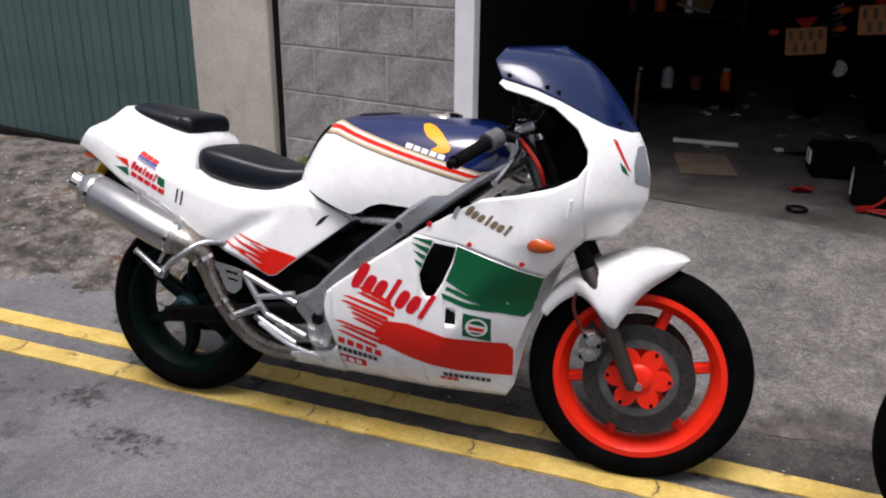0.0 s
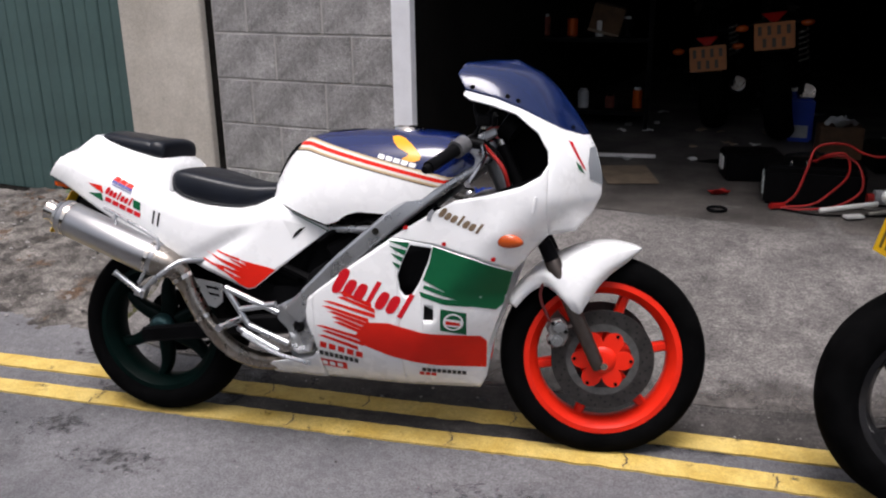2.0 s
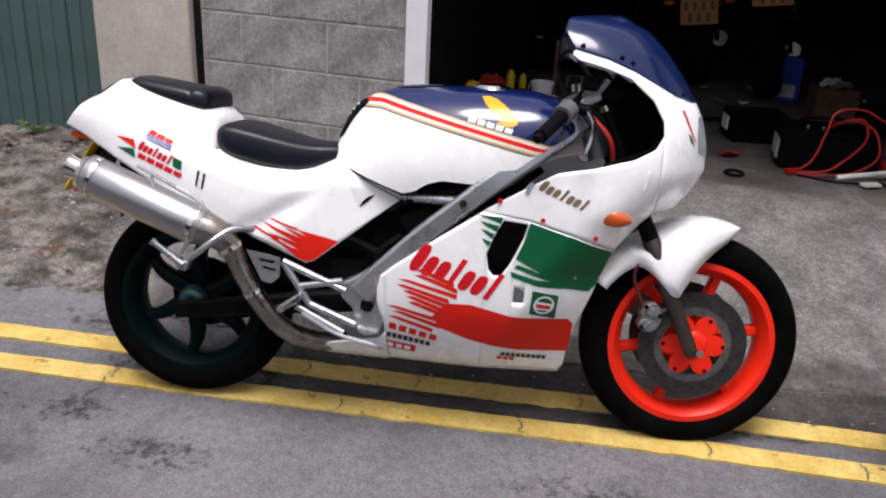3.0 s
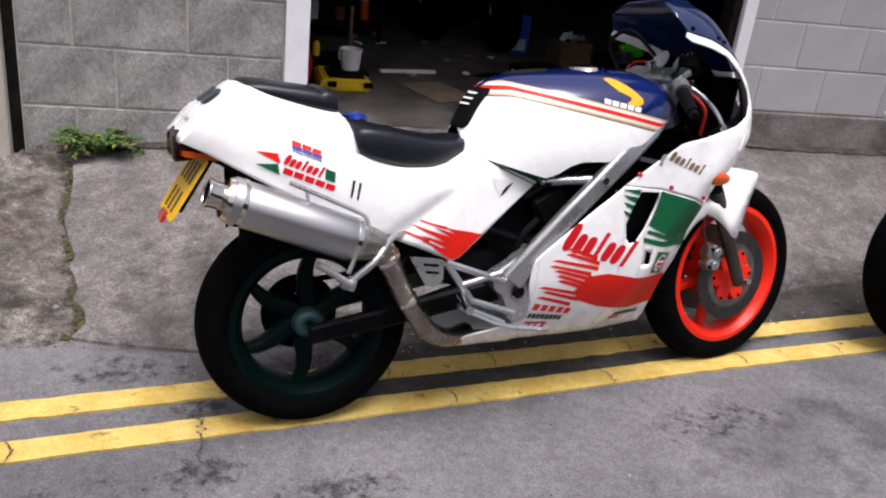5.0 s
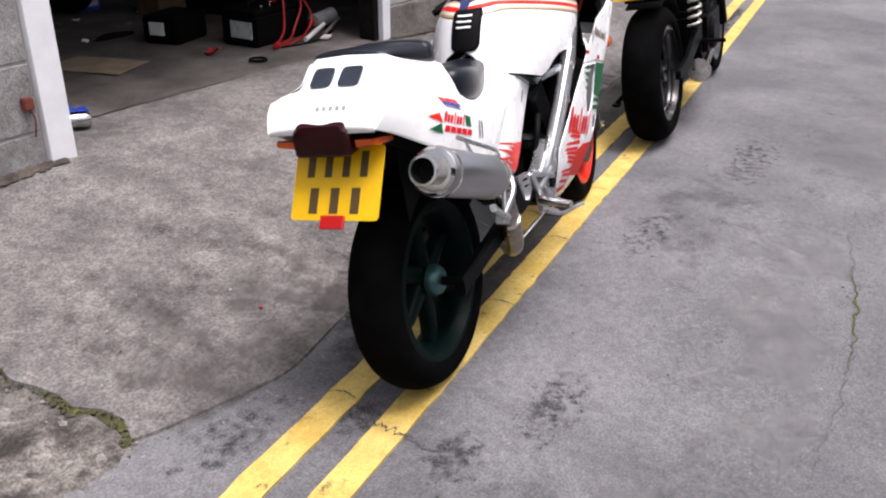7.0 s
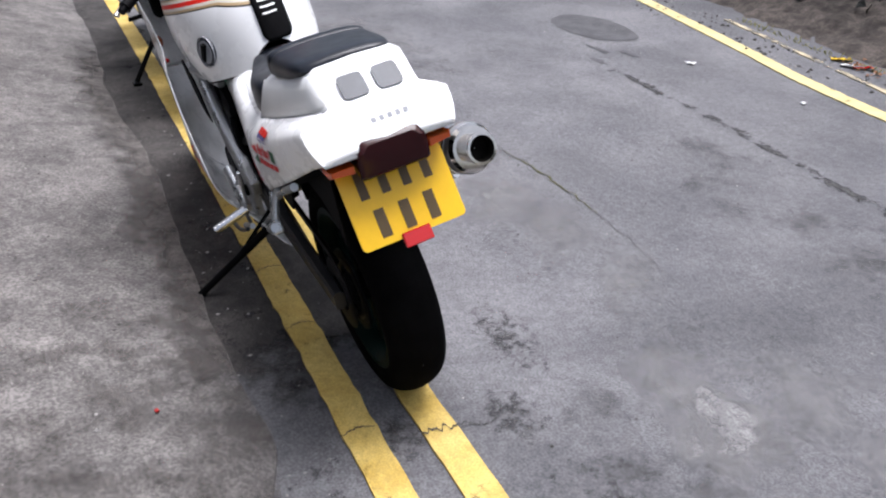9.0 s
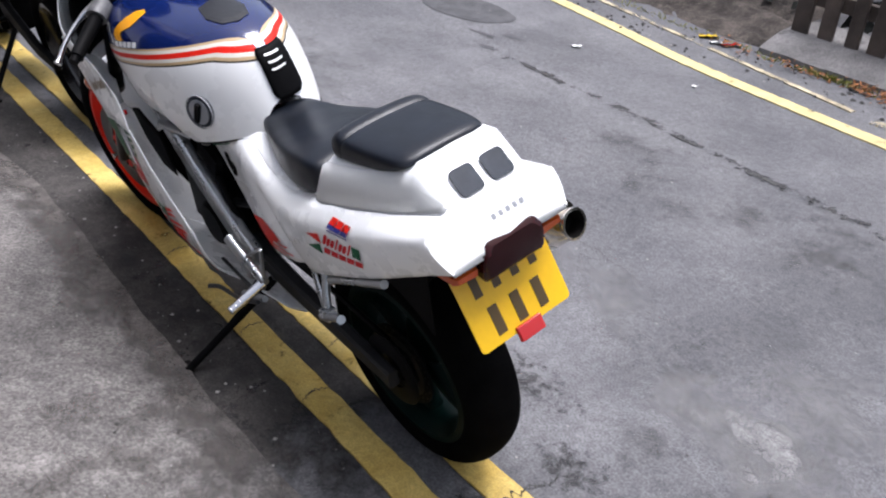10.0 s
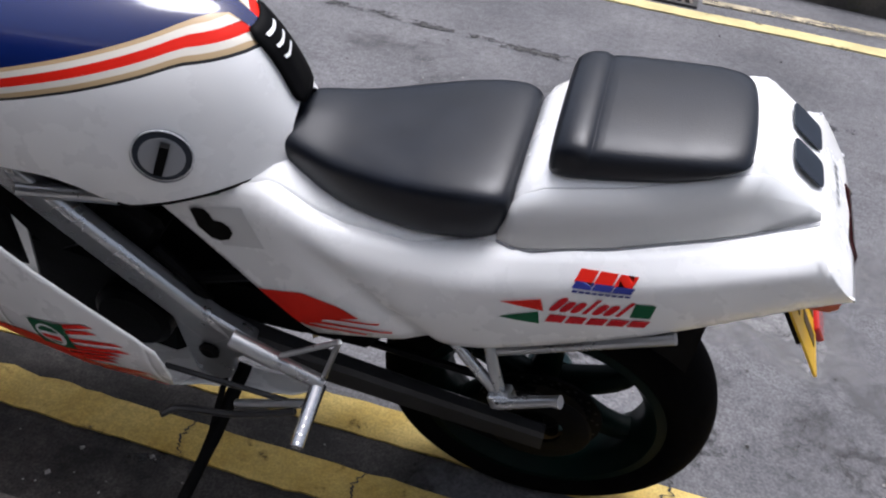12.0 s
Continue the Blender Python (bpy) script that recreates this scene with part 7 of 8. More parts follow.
def pebble(bm, x, y, z, r, rnd):
    p = [bm.verts.new((x + r * u * rnd.uniform(0.7, 1.3), y + r * v * rnd.uniform(0.7, 1.3), z + r * 0.6 * w * rnd.uniform(0.6, 1.2)))
         for u, v, w in ((1, 0, 0), (0, 1, 0), (-1, 0, 0), (0, -1, 0), (0, 0, 1), (0, 0, -1))]
    for i in range(4):
        j = (i + 1) % 4
        bm.faces.new((p[i], p[j], p[4]))
        bm.faces.new((p[j], p[i], p[5]))


def scatter(name, mat, areas, label, category, seed):
    rnd = random.Random(seed)
    bm = bmesh.new()
    for x0, x1, y0, y1, n, r0, r1 in areas:
        for _ in range(n):
            x, y = rnd.uniform(x0, x1), rnd.uniform(y0, y1)
            if y < wall_y(x) - 0.05:
                pebble(bm, x, y, ground_z(x, y) + 0.003, r0 + (r1 - r0) * rnd.random() ** 3, rnd)
    ob = part(name, bm, mat, smooth=False)
    return tagged(ob, label, category, kind="stuff")


scatter("grit", PEBBLE, [(-3.0, -0.6, 0.42, 2.2, 900, 0.002, 0.016), (-0.6, 3, 0.40, 1.6, 420, 0.0015, 0.006), (-1.5, 3.5, -2.6, 0.3, 260, 0.0015, 0.005), (-0.8, 2.5, 0.18, 0.34, 90, 0.002, 0.007)],
        "pale grit and small stones scattered on the ground", "grit", 3)
scatter("dark_grit", DARKGRIT, [(-3.0, -0.6, 0.42, 2.2, 500, 0.002, 0.014), (-0.6, 3, 0.40, 1.6, 380, 0.0015, 0.006), (-1.5, 3.5, -2.6, 0.3, 300, 0.0015, 0.006)],
        "dark grit and crumbs scattered on the ground", "grit", 4)
scatter("kerb_debris", DARKGRIT, [(0.3, 3.5, -3.42, -3.02, 260, 0.003, 0.02)], "dark soil crumbs lying along the far kerb", "debris", 6)
scatter("kerb_stones", PEBBLE, [(0.3, 3.5, -3.42, -2.98, 120, 0.002, 0.012)], "pale stones lying along the far kerb", "debris", 7)


def edge_moss(seed):
    """Tufts of moss in patches along the rim of the concrete apron."""
    rnd = random.Random(seed)
    bm = bmesh.new()
    for _ in range(900):
        if rnd.random() < 0.5:
            v = rnd.choice((0.03, 0.10, 0.26, 0.42, 0.55)) + rnd.gauss(0, 0.03)
            v = max(0.0, v)
            e = apron_edge(-0.6) + 0.10
            w = wall_y(-0.6) + 0.62
            x = -0.612 + 0.05 * noise.noise(Vector((1.5, v * 9, 2))) + 0.03 * noise.noise(Vector((4.5, v * 30, 2))) + rnd.gauss(0, 0.010)
            y, z = e + (w - e) * v, apron_height(-0.6, v)
        else:
            x = rnd.choice((-0.50, -0.42, -0.10, -0.04, 0.0, 0.95, 1.5)) + rnd.gauss(0, 0.045)
            y = apron_edge(x) + 0.10 * max(0.0, 1 - (x + 0.60) / 0.5) ** 2 + rnd.gauss(0, 0.006) - 0.004
            z = 0.006
        pebble(bm, x, y, z - 0.003, rnd.uniform(0.003, 0.009), rnd)
    ob = part("edge_moss", bm, MOSS, smooth=False)
    return tagged(ob, "dark green moss tufts along the edge of the concrete", "moss", kind="stuff")


edge_moss(12)
rnd = random.Random(31)
bm = bmesh.new()
for _ in range(420):
    x, y = rnd.uniform(-2.2, -0.72), rnd.uniform(0.55, 2.0)
    if noise.noise(Vector((x * 3, y * 3, 5))) > -0.12 and y < wall_y(x) - 0.03:
        pebble(bm, x, y, ground_z(x, y) - 0.004, rnd.uniform(0.006, 0.012) if rnd.random() < 0.7 else rnd.uniform(0.012, 0.026), rnd)
tagged(part("rubble", bm, RUBBLE, smooth=False), "pale crumbled concrete lumps lying on the stony earth", "rubble", kind="stuff")


def leaf(bm, base, along, up, length, width):
    a, u = Vector(along).normalized(), Vector(up).normalized()
    s = a.cross(u).normalized() * width / 2
    b = Vector(base)
    p = [bm.verts.new(q) for q in (b, b + a * length * 0.45 + s + u * length * 0.10, b + a * length - u * length * 0.12, b + a * length * 0.45 - s + u * length * 0.10, b + a * length * 0.5 + u * length * 0.02)]
    for i in range(4):
        bm.faces.new((p[i], p[(i + 1) % 4], p[4]))


def weed(name, x, y, z, size, n, mats, label, seed, flat=0.5):
    rnd = random.Random(seed)
    w = thing(name, label, "plant", pose(x, y, z))
    bs, bl_, by = bmesh.new(), bmesh.new(), bmesh.new()
    for k in range(n):
        a = rnd.uniform(0, 2 * math.pi)
        reach = size * rnd.uniform(0.4, 1.0)
        tip = Vector((math.cos(a) * reach, math.sin(a) * reach * 0.75, size * rnd.uniform(0.1, 0.9) * flat))
        mid = tip * 0.5 + Vector((0, 0, size * 0.18))
        pts = curve_points([(0, 0, -0.01), mid, tip], 4)
        tube(bs, pts, 0.0022, 5)
        for q in range(2, len(pts)):
            for s in (-1, 1, 0):
                d = Vector((math.cos(a + s * 1.0 + rnd.uniform(-0.3, 0.3)), math.sin(a + s * 1.0), rnd.uniform(-0.1, 0.4)))
                leaf(by if rnd.random() < 0.2 else bl_, pts[q], d, (rnd.uniform(-0.3, 0.3), 0, 1), size * rnd.uniform(0.16, 0.30), size * rnd.uniform(0.06, 0.11))
    part("stems", bs, mats[0], w)
    part("leaves", bl_, mats[0], w)
    part("yellowed_leaves", by, mats[1], w)
    return w


def at_wall(s, d):
    p = WALL @ Vector((s, d, 0))
    return p.x, p.y


wx, wy = at_wall(-0.92, -0.10)
weed("weed", wx, wy, 0.19, 0.19, 26, (LEAFG, LEAFY), "green leafy weed growing at the foot of the block wall", 1)
wx, wy = at_wall(-2.3, 0.0)
weed("weed", wx, wy, 0.10, 0.10, 10, (LEAFG, LEAFY), "small green weed growing below the green door", 2)
weed("roadside_bush", 7.3, 0.95, 0.1, 0.75, 70, (LEAFY, LEAFG), "yellowish green bush at the end of the lane", 3, flat=1.2)
weed("roadside_bush", 8.0, 0.45, 0.0, 0.6, 60, (LEAFY, LEAFG), "yellowish green bush at the end of the lane", 4, flat=1.1)
rnd = random.Random(9)
bm = bmesh.new()
for k in range(420):
    t = rnd.random()
    s0, d0 = rnd.uniform(-1.2, -0.2), -0.02 - 0.06 * t * t
    x, y = at_wall(s0, d0)
    leaf(bm, (x, y, wall_base(s0) - 0.005), (rnd.uniform(-1, 1), rnd.uniform(-1, 0.2), rnd.uniform(0.2, 1)), (0, 0, 1), rnd.uniform(0.008, 0.02), 0.006)
tagged(part("wall_foot_litter", bm, OLDWOOD, smooth=False), "dry brown plant litter along the foot of the wall", "litter", kind="stuff")

foot_line = [at_wall(s0, -0.03) for s0 in (-1.25, -0.9, -0.6, -0.3, -0.1)]
ribbon("wall_foot_dirt", foot_line, [0.035, 0.025, 0.04, 0.03, 0.02], SOIL, parent=apron, lift=0.008, seed=81, wobble=0.6, jag=0.012, label="brown dirt along the wall foot")
foot_line = [at_wall(s0, 0.28) for s0 in (2.15, 2.6, 3.2, 3.9, 4.8)]
ribbon("wall_foot_dirt", foot_line, [0.02, 0.04, 0.03, 0.05, 0.03], SOIL, parent=apron, lift=0.008, seed=82, wobble=0.6, jag=0.012, label="brown dirt along the wall foot")

# ---------------------------------------------------------------- far side of the lane
bm = bmesh.new()
rows = []
for x in steps(0.36, 1.30, 20):
    d = 0.0
    rows.append([bm.verts.new((x, y + d, z + rough(x, y, 8, 0.008))) for y, z in ((-3.385, -0.03), (-3.39, 0.022), (-3.42, 0.035), (-3.57, 0.09), (-3.75, 0.10), (-3.9, 0.10))])
for a, b in zip(rows, rows[1:]):
    for j in range(len(a) - 1):
        bm.faces.new((a[j], b[j], b[j + 1], a[j + 1]))
tagged(part("kerb_far", bm, KERB), "sloping grey concrete kerb under a fence", "kerb", kind="structure")
bm = bmesh.new()
v = box(bm, -4.0, 0.352, -4.4, -3.38, -0.06, 0.105)
for p in v:
    p.co.y += 0.198 * (0.35 - p.co.x) if p.co.y > -4 and p.co.x > -1 else (0.5 if p.co.y > -4 else 0)
bmesh.ops.subdivide_edges(bm, edges=bm.edges[:], cuts=10, use_grid_fill=True)
for p in bm.verts:
    p.co += Vector((rough(p.co.z * 3 + p.co.y, p.co.x, 6, 0.008), rough(p.co.x, p.co.z * 3, 6, 0.012), rough(p.co.x, p.co.y, 5, 0.010)))
tagged(part("step_stone", bm, WETSTONE), "dark damp mossy stone edging block", "kerb", kind="structure")
bm = bmesh.new()
v = box(bm, -4.0, 0.42, -5.2, -3.98, -0.05, 0.22)
bmesh.ops.subdivide_edges(bm, edges=bm.edges[:], cuts=14, use_grid_fill=True)
for p in bm.verts:
    p.co += Vector((0, rough(p.co.x, p.co.z * 3, 7, 0.03), rough(p.co.x, p.co.y, 6, 0.025)))
tagged(part("step_upper", bm, KERB), "rough grey stone step behind the edging", "step", kind="structure")
bm = bmesh.new()
box(bm, -9, 9, -5.6, -5.3, -0.1, 2.0)
tagged(part("wall_far", bm, WETSTONE, smooth=False), "dark garden wall across the lane", "wall", kind="structure")

bm = bmesh.new()
sheet(bm, steps(1.27, 6.0, 60), steps(0, 1, 12), lambda x, v: 0)
for p in bm.verts:
    v = p.co.y
    p.co.y = -3.36 - 0.13 * max(0, p.co.x - 1.2) - v * 0.75 + rough(p.co.x, v, 4, 0.04)
    p.co.z = -0.03 + 0.20 * v ** 0.8 + rough(p.co.x, v * 2, 7, 0.035) + rough(p.co.x, v * 2, 22, 0.015)
tagged(part("soil_bank", bm, SOIL), "dark brown soil bank beside the lane", "ground", kind="structure")
fence = thing("fence", "dark weathered wooden picket fence on a kerb", "fence", pose(0.40, -3.60, 0.0, 0, 0, -3))
for k in range(6):
    bm = bmesh.new()
    w = 0.078 + 0.012 * ((k * 7) % 3)
    box(bm, k * 0.155, k * 0.155 + w, -0.012, 0.012, 0.07, 1.0 + 0.01 * ((k * 5) % 3))
    bmesh.ops.bevel(bm, geom=bm.edges[:], offset=0.004, segments=1, affect="EDGES")
    part("picket", bm, PICKET, fence, smooth=False)
for z in (0.25, 0.8):
    bm = bmesh.new()
    box(bm, -0.02, 0.90, -0.06, -0.015, z, z + 0.08)
    part("rail", bm, PICKET, fence, smooth=False)
# Added leaves, near black for the darkness between the pickets.
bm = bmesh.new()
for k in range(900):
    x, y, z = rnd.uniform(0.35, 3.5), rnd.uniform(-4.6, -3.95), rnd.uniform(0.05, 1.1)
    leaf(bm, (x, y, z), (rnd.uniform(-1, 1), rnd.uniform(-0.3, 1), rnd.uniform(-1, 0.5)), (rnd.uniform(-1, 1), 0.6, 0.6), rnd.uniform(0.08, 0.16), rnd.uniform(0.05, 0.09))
tagged(part("hedge", bm, DARKVOID, smooth=False), "added hedge, near black for the shade behind the fence", "hedge", kind="stuff")

grate = thing("drain_grate", "worn cast-iron drain grate set in the road", "drain", pose(-0.107, -2.975, -0.001, 0, 0, -2))
bm = bmesh.new()
for a, b, c, d in ((-0.135, 0.135, -0.125, -0.098), (-0.135, 0.135, 0.098, 0.125), (-0.135, -0.112, -0.098, 0.098), (0.112, 0.135, -0.098, 0.098)):
    box(bm, a, b, c, d, -0.02, 0.007)
part("frame", bm, DARKGRIT, grate, smooth=False)
for k in range(6):
    bm = bmesh.new()
    x = -0.093 + k * 0.0372
    slab(bm, pose(x, 0, 0.001, 0, 0, 10), 0.013, 0.196, 0.012)
    part("bar", bm, IRON, grate, smooth=False)
# Thin black sheet stands in for the darkness of the shaft.
bm = bmesh.new()
box(bm, -0.112, 0.112, -0.098, 0.098, 0.0015, 0.003)
part("shaft", bm, GAPBLACK, grate, "thin black sheet for the dark shaft below the bars", smooth=False)


def lump(bm, c, r, rot=(0, 0, 0), seed=0, shag=0.0):
    m = pose(*c, *rot)
    made = bmesh.ops.create_uvsphere(bm, u_segments=24, v_segments=16, radius=1.0)
    for p in made["verts"]:
        q = Vector((p.co.x * r[0], p.co.y * r[1], p.co.z * r[2]))
        k = 1 + shag * noise.noise(p.co * 3.5 + Vector((seed, 0, 0))) + shag * 0.7 * noise.noise(p.co * 9 + Vector((seed, 4, 0)))
        p.co = m @ (q * k)


bm = bmesh.new()
lump(bm, (0.14, -3.68, 0.20), (0.15, 0.10, 0.095), (0, 0, -18), 1, 0.16)
lump(bm, (0.27, -3.62, 0.21), (0.09, 0.085, 0.11), (0, 0, 0), 2, 0.2)
lump(bm, (0.33, -3.57, 0.26), (0.062, 0.06, 0.065), (0, 0, 0), 3, 0.16)
lump(bm, (0.35, -3.52, 0.24), (0.032, 0.036, 0.028), (0, 0, 0), 4, 0.08)
lump(bm, (0.30, -3.50, 0.13), (0.035, 0.09, 0.03), (0, 0, 10), 5, 0.08)
lump(bm, (0.19, -3.52, 0.13), (0.032, 0.09, 0.03), (0, 0, -10), 6, 0.08)
lump(bm, (0.36, -3.62, 0.31), (0.02, 0.014, 0.028), (0, 20, 0), 7, 0.05)
lump(bm, (0.28, -3.60, 0.32), (0.02, 0.014, 0.028), (0, -20, 0), 8, 0.05)
lump(bm, (0.03, -3.62, 0.15), (0.085, 0.07, 0.05), (0, 0, 20), 9, 0.1)
tagged(part("lying_animal_statue", bm, PLASTER, angle=80), "weathered white plaster animal statue lying on a stone step", "statue")

pipe = thing("drainpipe", "white plastic drainpipe ending in a spout", "drainpipe")
part("pipe", tube(bmesh.new(), [(0.18, -3.98, 0.26), (-0.03, -3.56, 0.165)], 0.036, 20), PVC, pipe)
part("elbow", tube(bmesh.new(), curve_points([(-0.03, -3.56, 0.165), (-0.075, -3.47, 0.15), (-0.10, -3.41, 0.12)], 6), 0.042, 20), PVC, pipe)
bm = bmesh.new()
tube(bm, [(-0.095, -3.425, 0.14), (-0.125, -3.345, 0.085)], 0.048, 24, cap=False)
solidify(part("spout", bm, PVC, pipe, "open spout socket"), 0.005)

bm = bmesh.new()
rnd = random.Random(21)
for k in range(260):
    x = rnd.uniform(0.40, 0.72) if k < 140 else rnd.uniform(0.3, 1.6)
    leaf(bm, (x, -3.33 + rnd.gauss(0, 0.035), rnd.uniform(-0.008, 0.02)), (rnd.uniform(-1, 1), rnd.uniform(-1, 1), rnd.uniform(-0.1, 0.5)), (0, 0, 1), rnd.uniform(0.015, 0.045), rnd.uniform(0.010, 0.024))
litter = bmesh.new()
for k in range(240):
    x = rnd.uniform(-2.3, -0.95)
    y = wall_y(x) - abs(rnd.gauss(0, 0.11)) - 0.05
    leaf(litter, (x, y, ground_z(x, y) + 0.004), (rnd.uniform(-1, 1), rnd.uniform(-1, 1), rnd.uniform(-0.1, 0.4)), (0, 0, 1), rnd.uniform(0.02, 0.05), rnd.uniform(0.012, 0.028))
tagged(part("fallen_leaves", litter, LEAFD, smooth=False), "brown fallen leaves lying along the foot of the wall", "leaves", kind="stuff")
tagged(part("fallen_leaves", bm, LEAFB, smooth=False), "brown fallen leaves gathered along the far kerb", "leaves", kind="stuff")
bm = bmesh.new()
for k in range(420):
    x = rnd.gauss(0.84, 0.08) if k < 200 else rnd.uniform(0.3, 2.6)
    leaf(bm, (x, -3.345 + rnd.gauss(0, 0.02) - 0.1 * max(0, x - 1.2), -0.01), (rnd.uniform(-1, 1), rnd.uniform(-1, 1), rnd.uniform(0.3, 1.5)), (0, 1, 0.3), rnd.uniform(0.02, 0.045), 0.007)
tagged(part("kerb_grass", bm, LEAFY, smooth=False), "short yellowish grass and moss along the far kerb", "grass", kind="stuff")
for mat, x, y, r, w in ((PAPERW, 1.52, -3.30, 0.035, 0.02), (LAMPRED, 1.45, -3.34, 0.05, 0.02), (TOOLYELLOW, 1.62, -3.36, 0.05, 0.03), (PAPERW, 1.9, -2.55, 0.025, 0.018), (PAPERW, 1.15, -2.62, 0.012, 0.01)):
    bm = bmesh.new()
    slab(bm, pose(x, y, 0.004, 8, 6, r * 900), r * 2, w * 2, 0.003)
    bmesh.ops.subdivide_edges(bm, edges=bm.edges[:], cuts=4, use_grid_fill=True)
    for p in bm.verts:
        p.co.z += rough(p.co.x, p.co.y, 60, 0.012)
    tagged(part("litter_scrap", bm, mat), "crumpled litter scrap lying on the road", "litter", "scraps of litter")

# rusty hook plate on the block wall
hook = thing("wall_bracket", "rusty red metal bracket with a hanging wire", "bracket", WALL @ pose(-0.197, 0.0, 0.467))
bm = bmesh.new()
box(bm, -0.019, 0.019, -0.022, 0.006, -0.022, 0.022)
bmesh.ops.bevel(bm, geom=bm.edges[:], offset=0.004, segments=2, affect="EDGES")
part("plate", bm, RUST, hook)
part("wire", tube(bmesh.new(), curve_points([(0.005, -0.012, -0.02), (0.012, -0.02, -0.06), (0.006, -0.012, -0.12)], 5), 0.0035, 6), RUST, hook)

# ---------------------------------------------------------------- things in the garage
GZ = 0.252


def crumple(name, x, y, z, sx, sy, mat, label, category, turn=0, amp=0.02, group=""):
    bm = bmesh.new()
    slab(bm, pose(0, 0, 0), sx, sy, 0.004)
    bmesh.ops.subdivide_edges(bm, edges=bm.edges[:], cuts=6, use_grid_fill=True)
    for p in bm.verts:
        p.co.z += amp * 0.5 + amp * noise.noise(Vector((p.co.x * 26 + x, p.co.y * 26 + y, 1)))
    ob = part(name, bm, mat)
    ob.matrix_world = pose(x, y, z, 0, 0, turn)
    return tagged(ob, label, category, group)


def rounded_box(bm, m, sx, sy, sz, r=0.01):
    sub = bmesh.new()
    slab(sub, pose(0, 0, 0), sx, sy, sz)
    bmesh.ops.bevel(sub, geom=sub.edges[:], offset=r, segments=2, affect="EDGES")
    me = bpy.data.meshes.new("tmp")
    sub.transform(m)
    sub.to_mesh(me)
    sub.free()
    bm.from_mesh(me)
    bpy.data.meshes.remove(me)
    return bm


batt = thing("starter_battery", "black battery pack with a worn grey label on the garage floor", "battery", pose(2.17, 2.19, GZ, 0, 0, -4))
part("case", rounded_box(bmesh.new(), pose(0.09, 0, 0.085), 0.46, 0.25, 0.17, 0.012), BLACKP, batt)
part("lid", rounded_box(bmesh.new(), pose(0.09, 0, 0.18), 0.45, 0.24, 0.025, 0.008), BLACKP, batt)
bm = bmesh.new()
box(bm, -0.147, -0.1405, -0.10, 0.05, 0.045, 0.135)
part("label", bm, LABELG, batt, "worn grey-green paper label", smooth=False)
part("handle", tube(bmesh.new(), curve_points([(-0.05, 0, 0.19), (-0.03, 0, 0.225), (0.14, 0, 0.235), (0.16, 0, 0.19)], 6), 0.008, 8), BLACKP, batt)
for x in (-0.02, 0.05):
    bm = revolve(bmesh.new(), [(0.0005, 0.0), (0.010, 0.0), (0.010, 0.018), (0.0005, 0.018)], (x, -0.07, 0.193), 14, axis="z")
    part("terminal", bm, POLISHED, batt)
box2 = thing("black_crate", "black plastic crate standing in the garage", "crate", pose(2.0, 2.62, GZ, 0, 0, 8))
part("body", rounded_box(bmesh.new(), pose(0, 0, 0.075), 0.30, 0.22, 0.15, 0.01), BLACKP, box2)
bm = bmesh.new()
box(bm, -0.158, -0.1505, -0.03, 0.06, 0.05, 0.12)
part("label", bm, PAPERW, box2, "white label", smooth=False)
crate3 = thing("black_crate", "black plastic crate standing in the garage", "crate", pose(2.86, 2.98, GZ, 0, 0, 5))
part("body", rounded_box(bmesh.new(), pose(0, 0, 0.075), 0.40, 0.26, 0.15, 0.01), BLACKP, crate3)

cable = thing("jump_cables", "red jump leads looped over a black battery", "cable")
for pts in ([(2.085, 1.99, 0.262), (2.226, 2.0, 0.275), (2.307, 2.02, 0.324), (2.389, 2.03, 0.426), (2.366, 2.04, 0.52), (2.281, 2.06, 0.506), (2.253, 2.12, 0.46)],
            [(2.10, 2.0, 0.264), (2.16, 1.99, 0.33), (2.20, 2.01, 0.45), (2.239, 2.04, 0.551), (2.359, 2.05, 0.567), (2.452, 2.04, 0.525), (2.535, 2.02, 0.521), (2.63, 2.04, 0.56), (2.70, 2.12, 0.66)],
            [(2.09, 1.98, 0.262), (2.18, 1.96, 0.262), (2.34, 1.98, 0.28), (2.45, 2.0, 0.36), (2.43, 2.06, 0.47), (2.34, 2.10, 0.50), (2.24, 2.14, 0.46)]):
    part("lead", tube(bmesh.new(), curve_points(pts, 8), 0.006, 8), REDPLASTIC, cable)
part("clamp", rounded_box(bmesh.new(), pose(2.08, 1.985, 0.268, 0, 0, 25), 0.08, 0.03, 0.026, 0.006), REDPLASTIC, cable)
bk = thing("black_lead", "thin black lead trailing over the garage floor", "cable")
part("lead", tube(bmesh.new(), curve_points([(2.10, 1.97, 0.257), (2.25, 1.90, 0.257), (2.45, 1.92, 0.257), (2.6, 1.96, 0.257)], 8), 0.005, 6), BLACKP, bk)

pump = thing("foot_pump", "grey metal foot pump with a blue body on the floor", "pump", pose(2.42, 1.96, GZ, 0, 0, 4))
part("rod", tube(bmesh.new(), [(-0.16, -0.03, 0.02), (0.10, 0.0, 0.055)], 0.013, 12), PAPERW, pump)
part("cylinder", tube(bmesh.new(), [(0.10, 0.07, 0.07), (0.30, 0.06, 0.07)], [0.035, 0.045], 18), GREYPLASTIC, pump, "pale blue-grey cylinder")
part("base_frame", tube(bmesh.new(), [(0.06, -0.03, 0.012), (0.32, 0.02, 0.05), (0.32, 0.10, 0.012), (0.06, 0.06, 0.012)], 0.009, 8), SPRING, pump)
part("knob", tube(bmesh.new(), [(0.07, 0.08, 0.06), (0.10, 0.08, 0.06)], 0.026, 14), REDPLASTIC, pump, "red end cap")
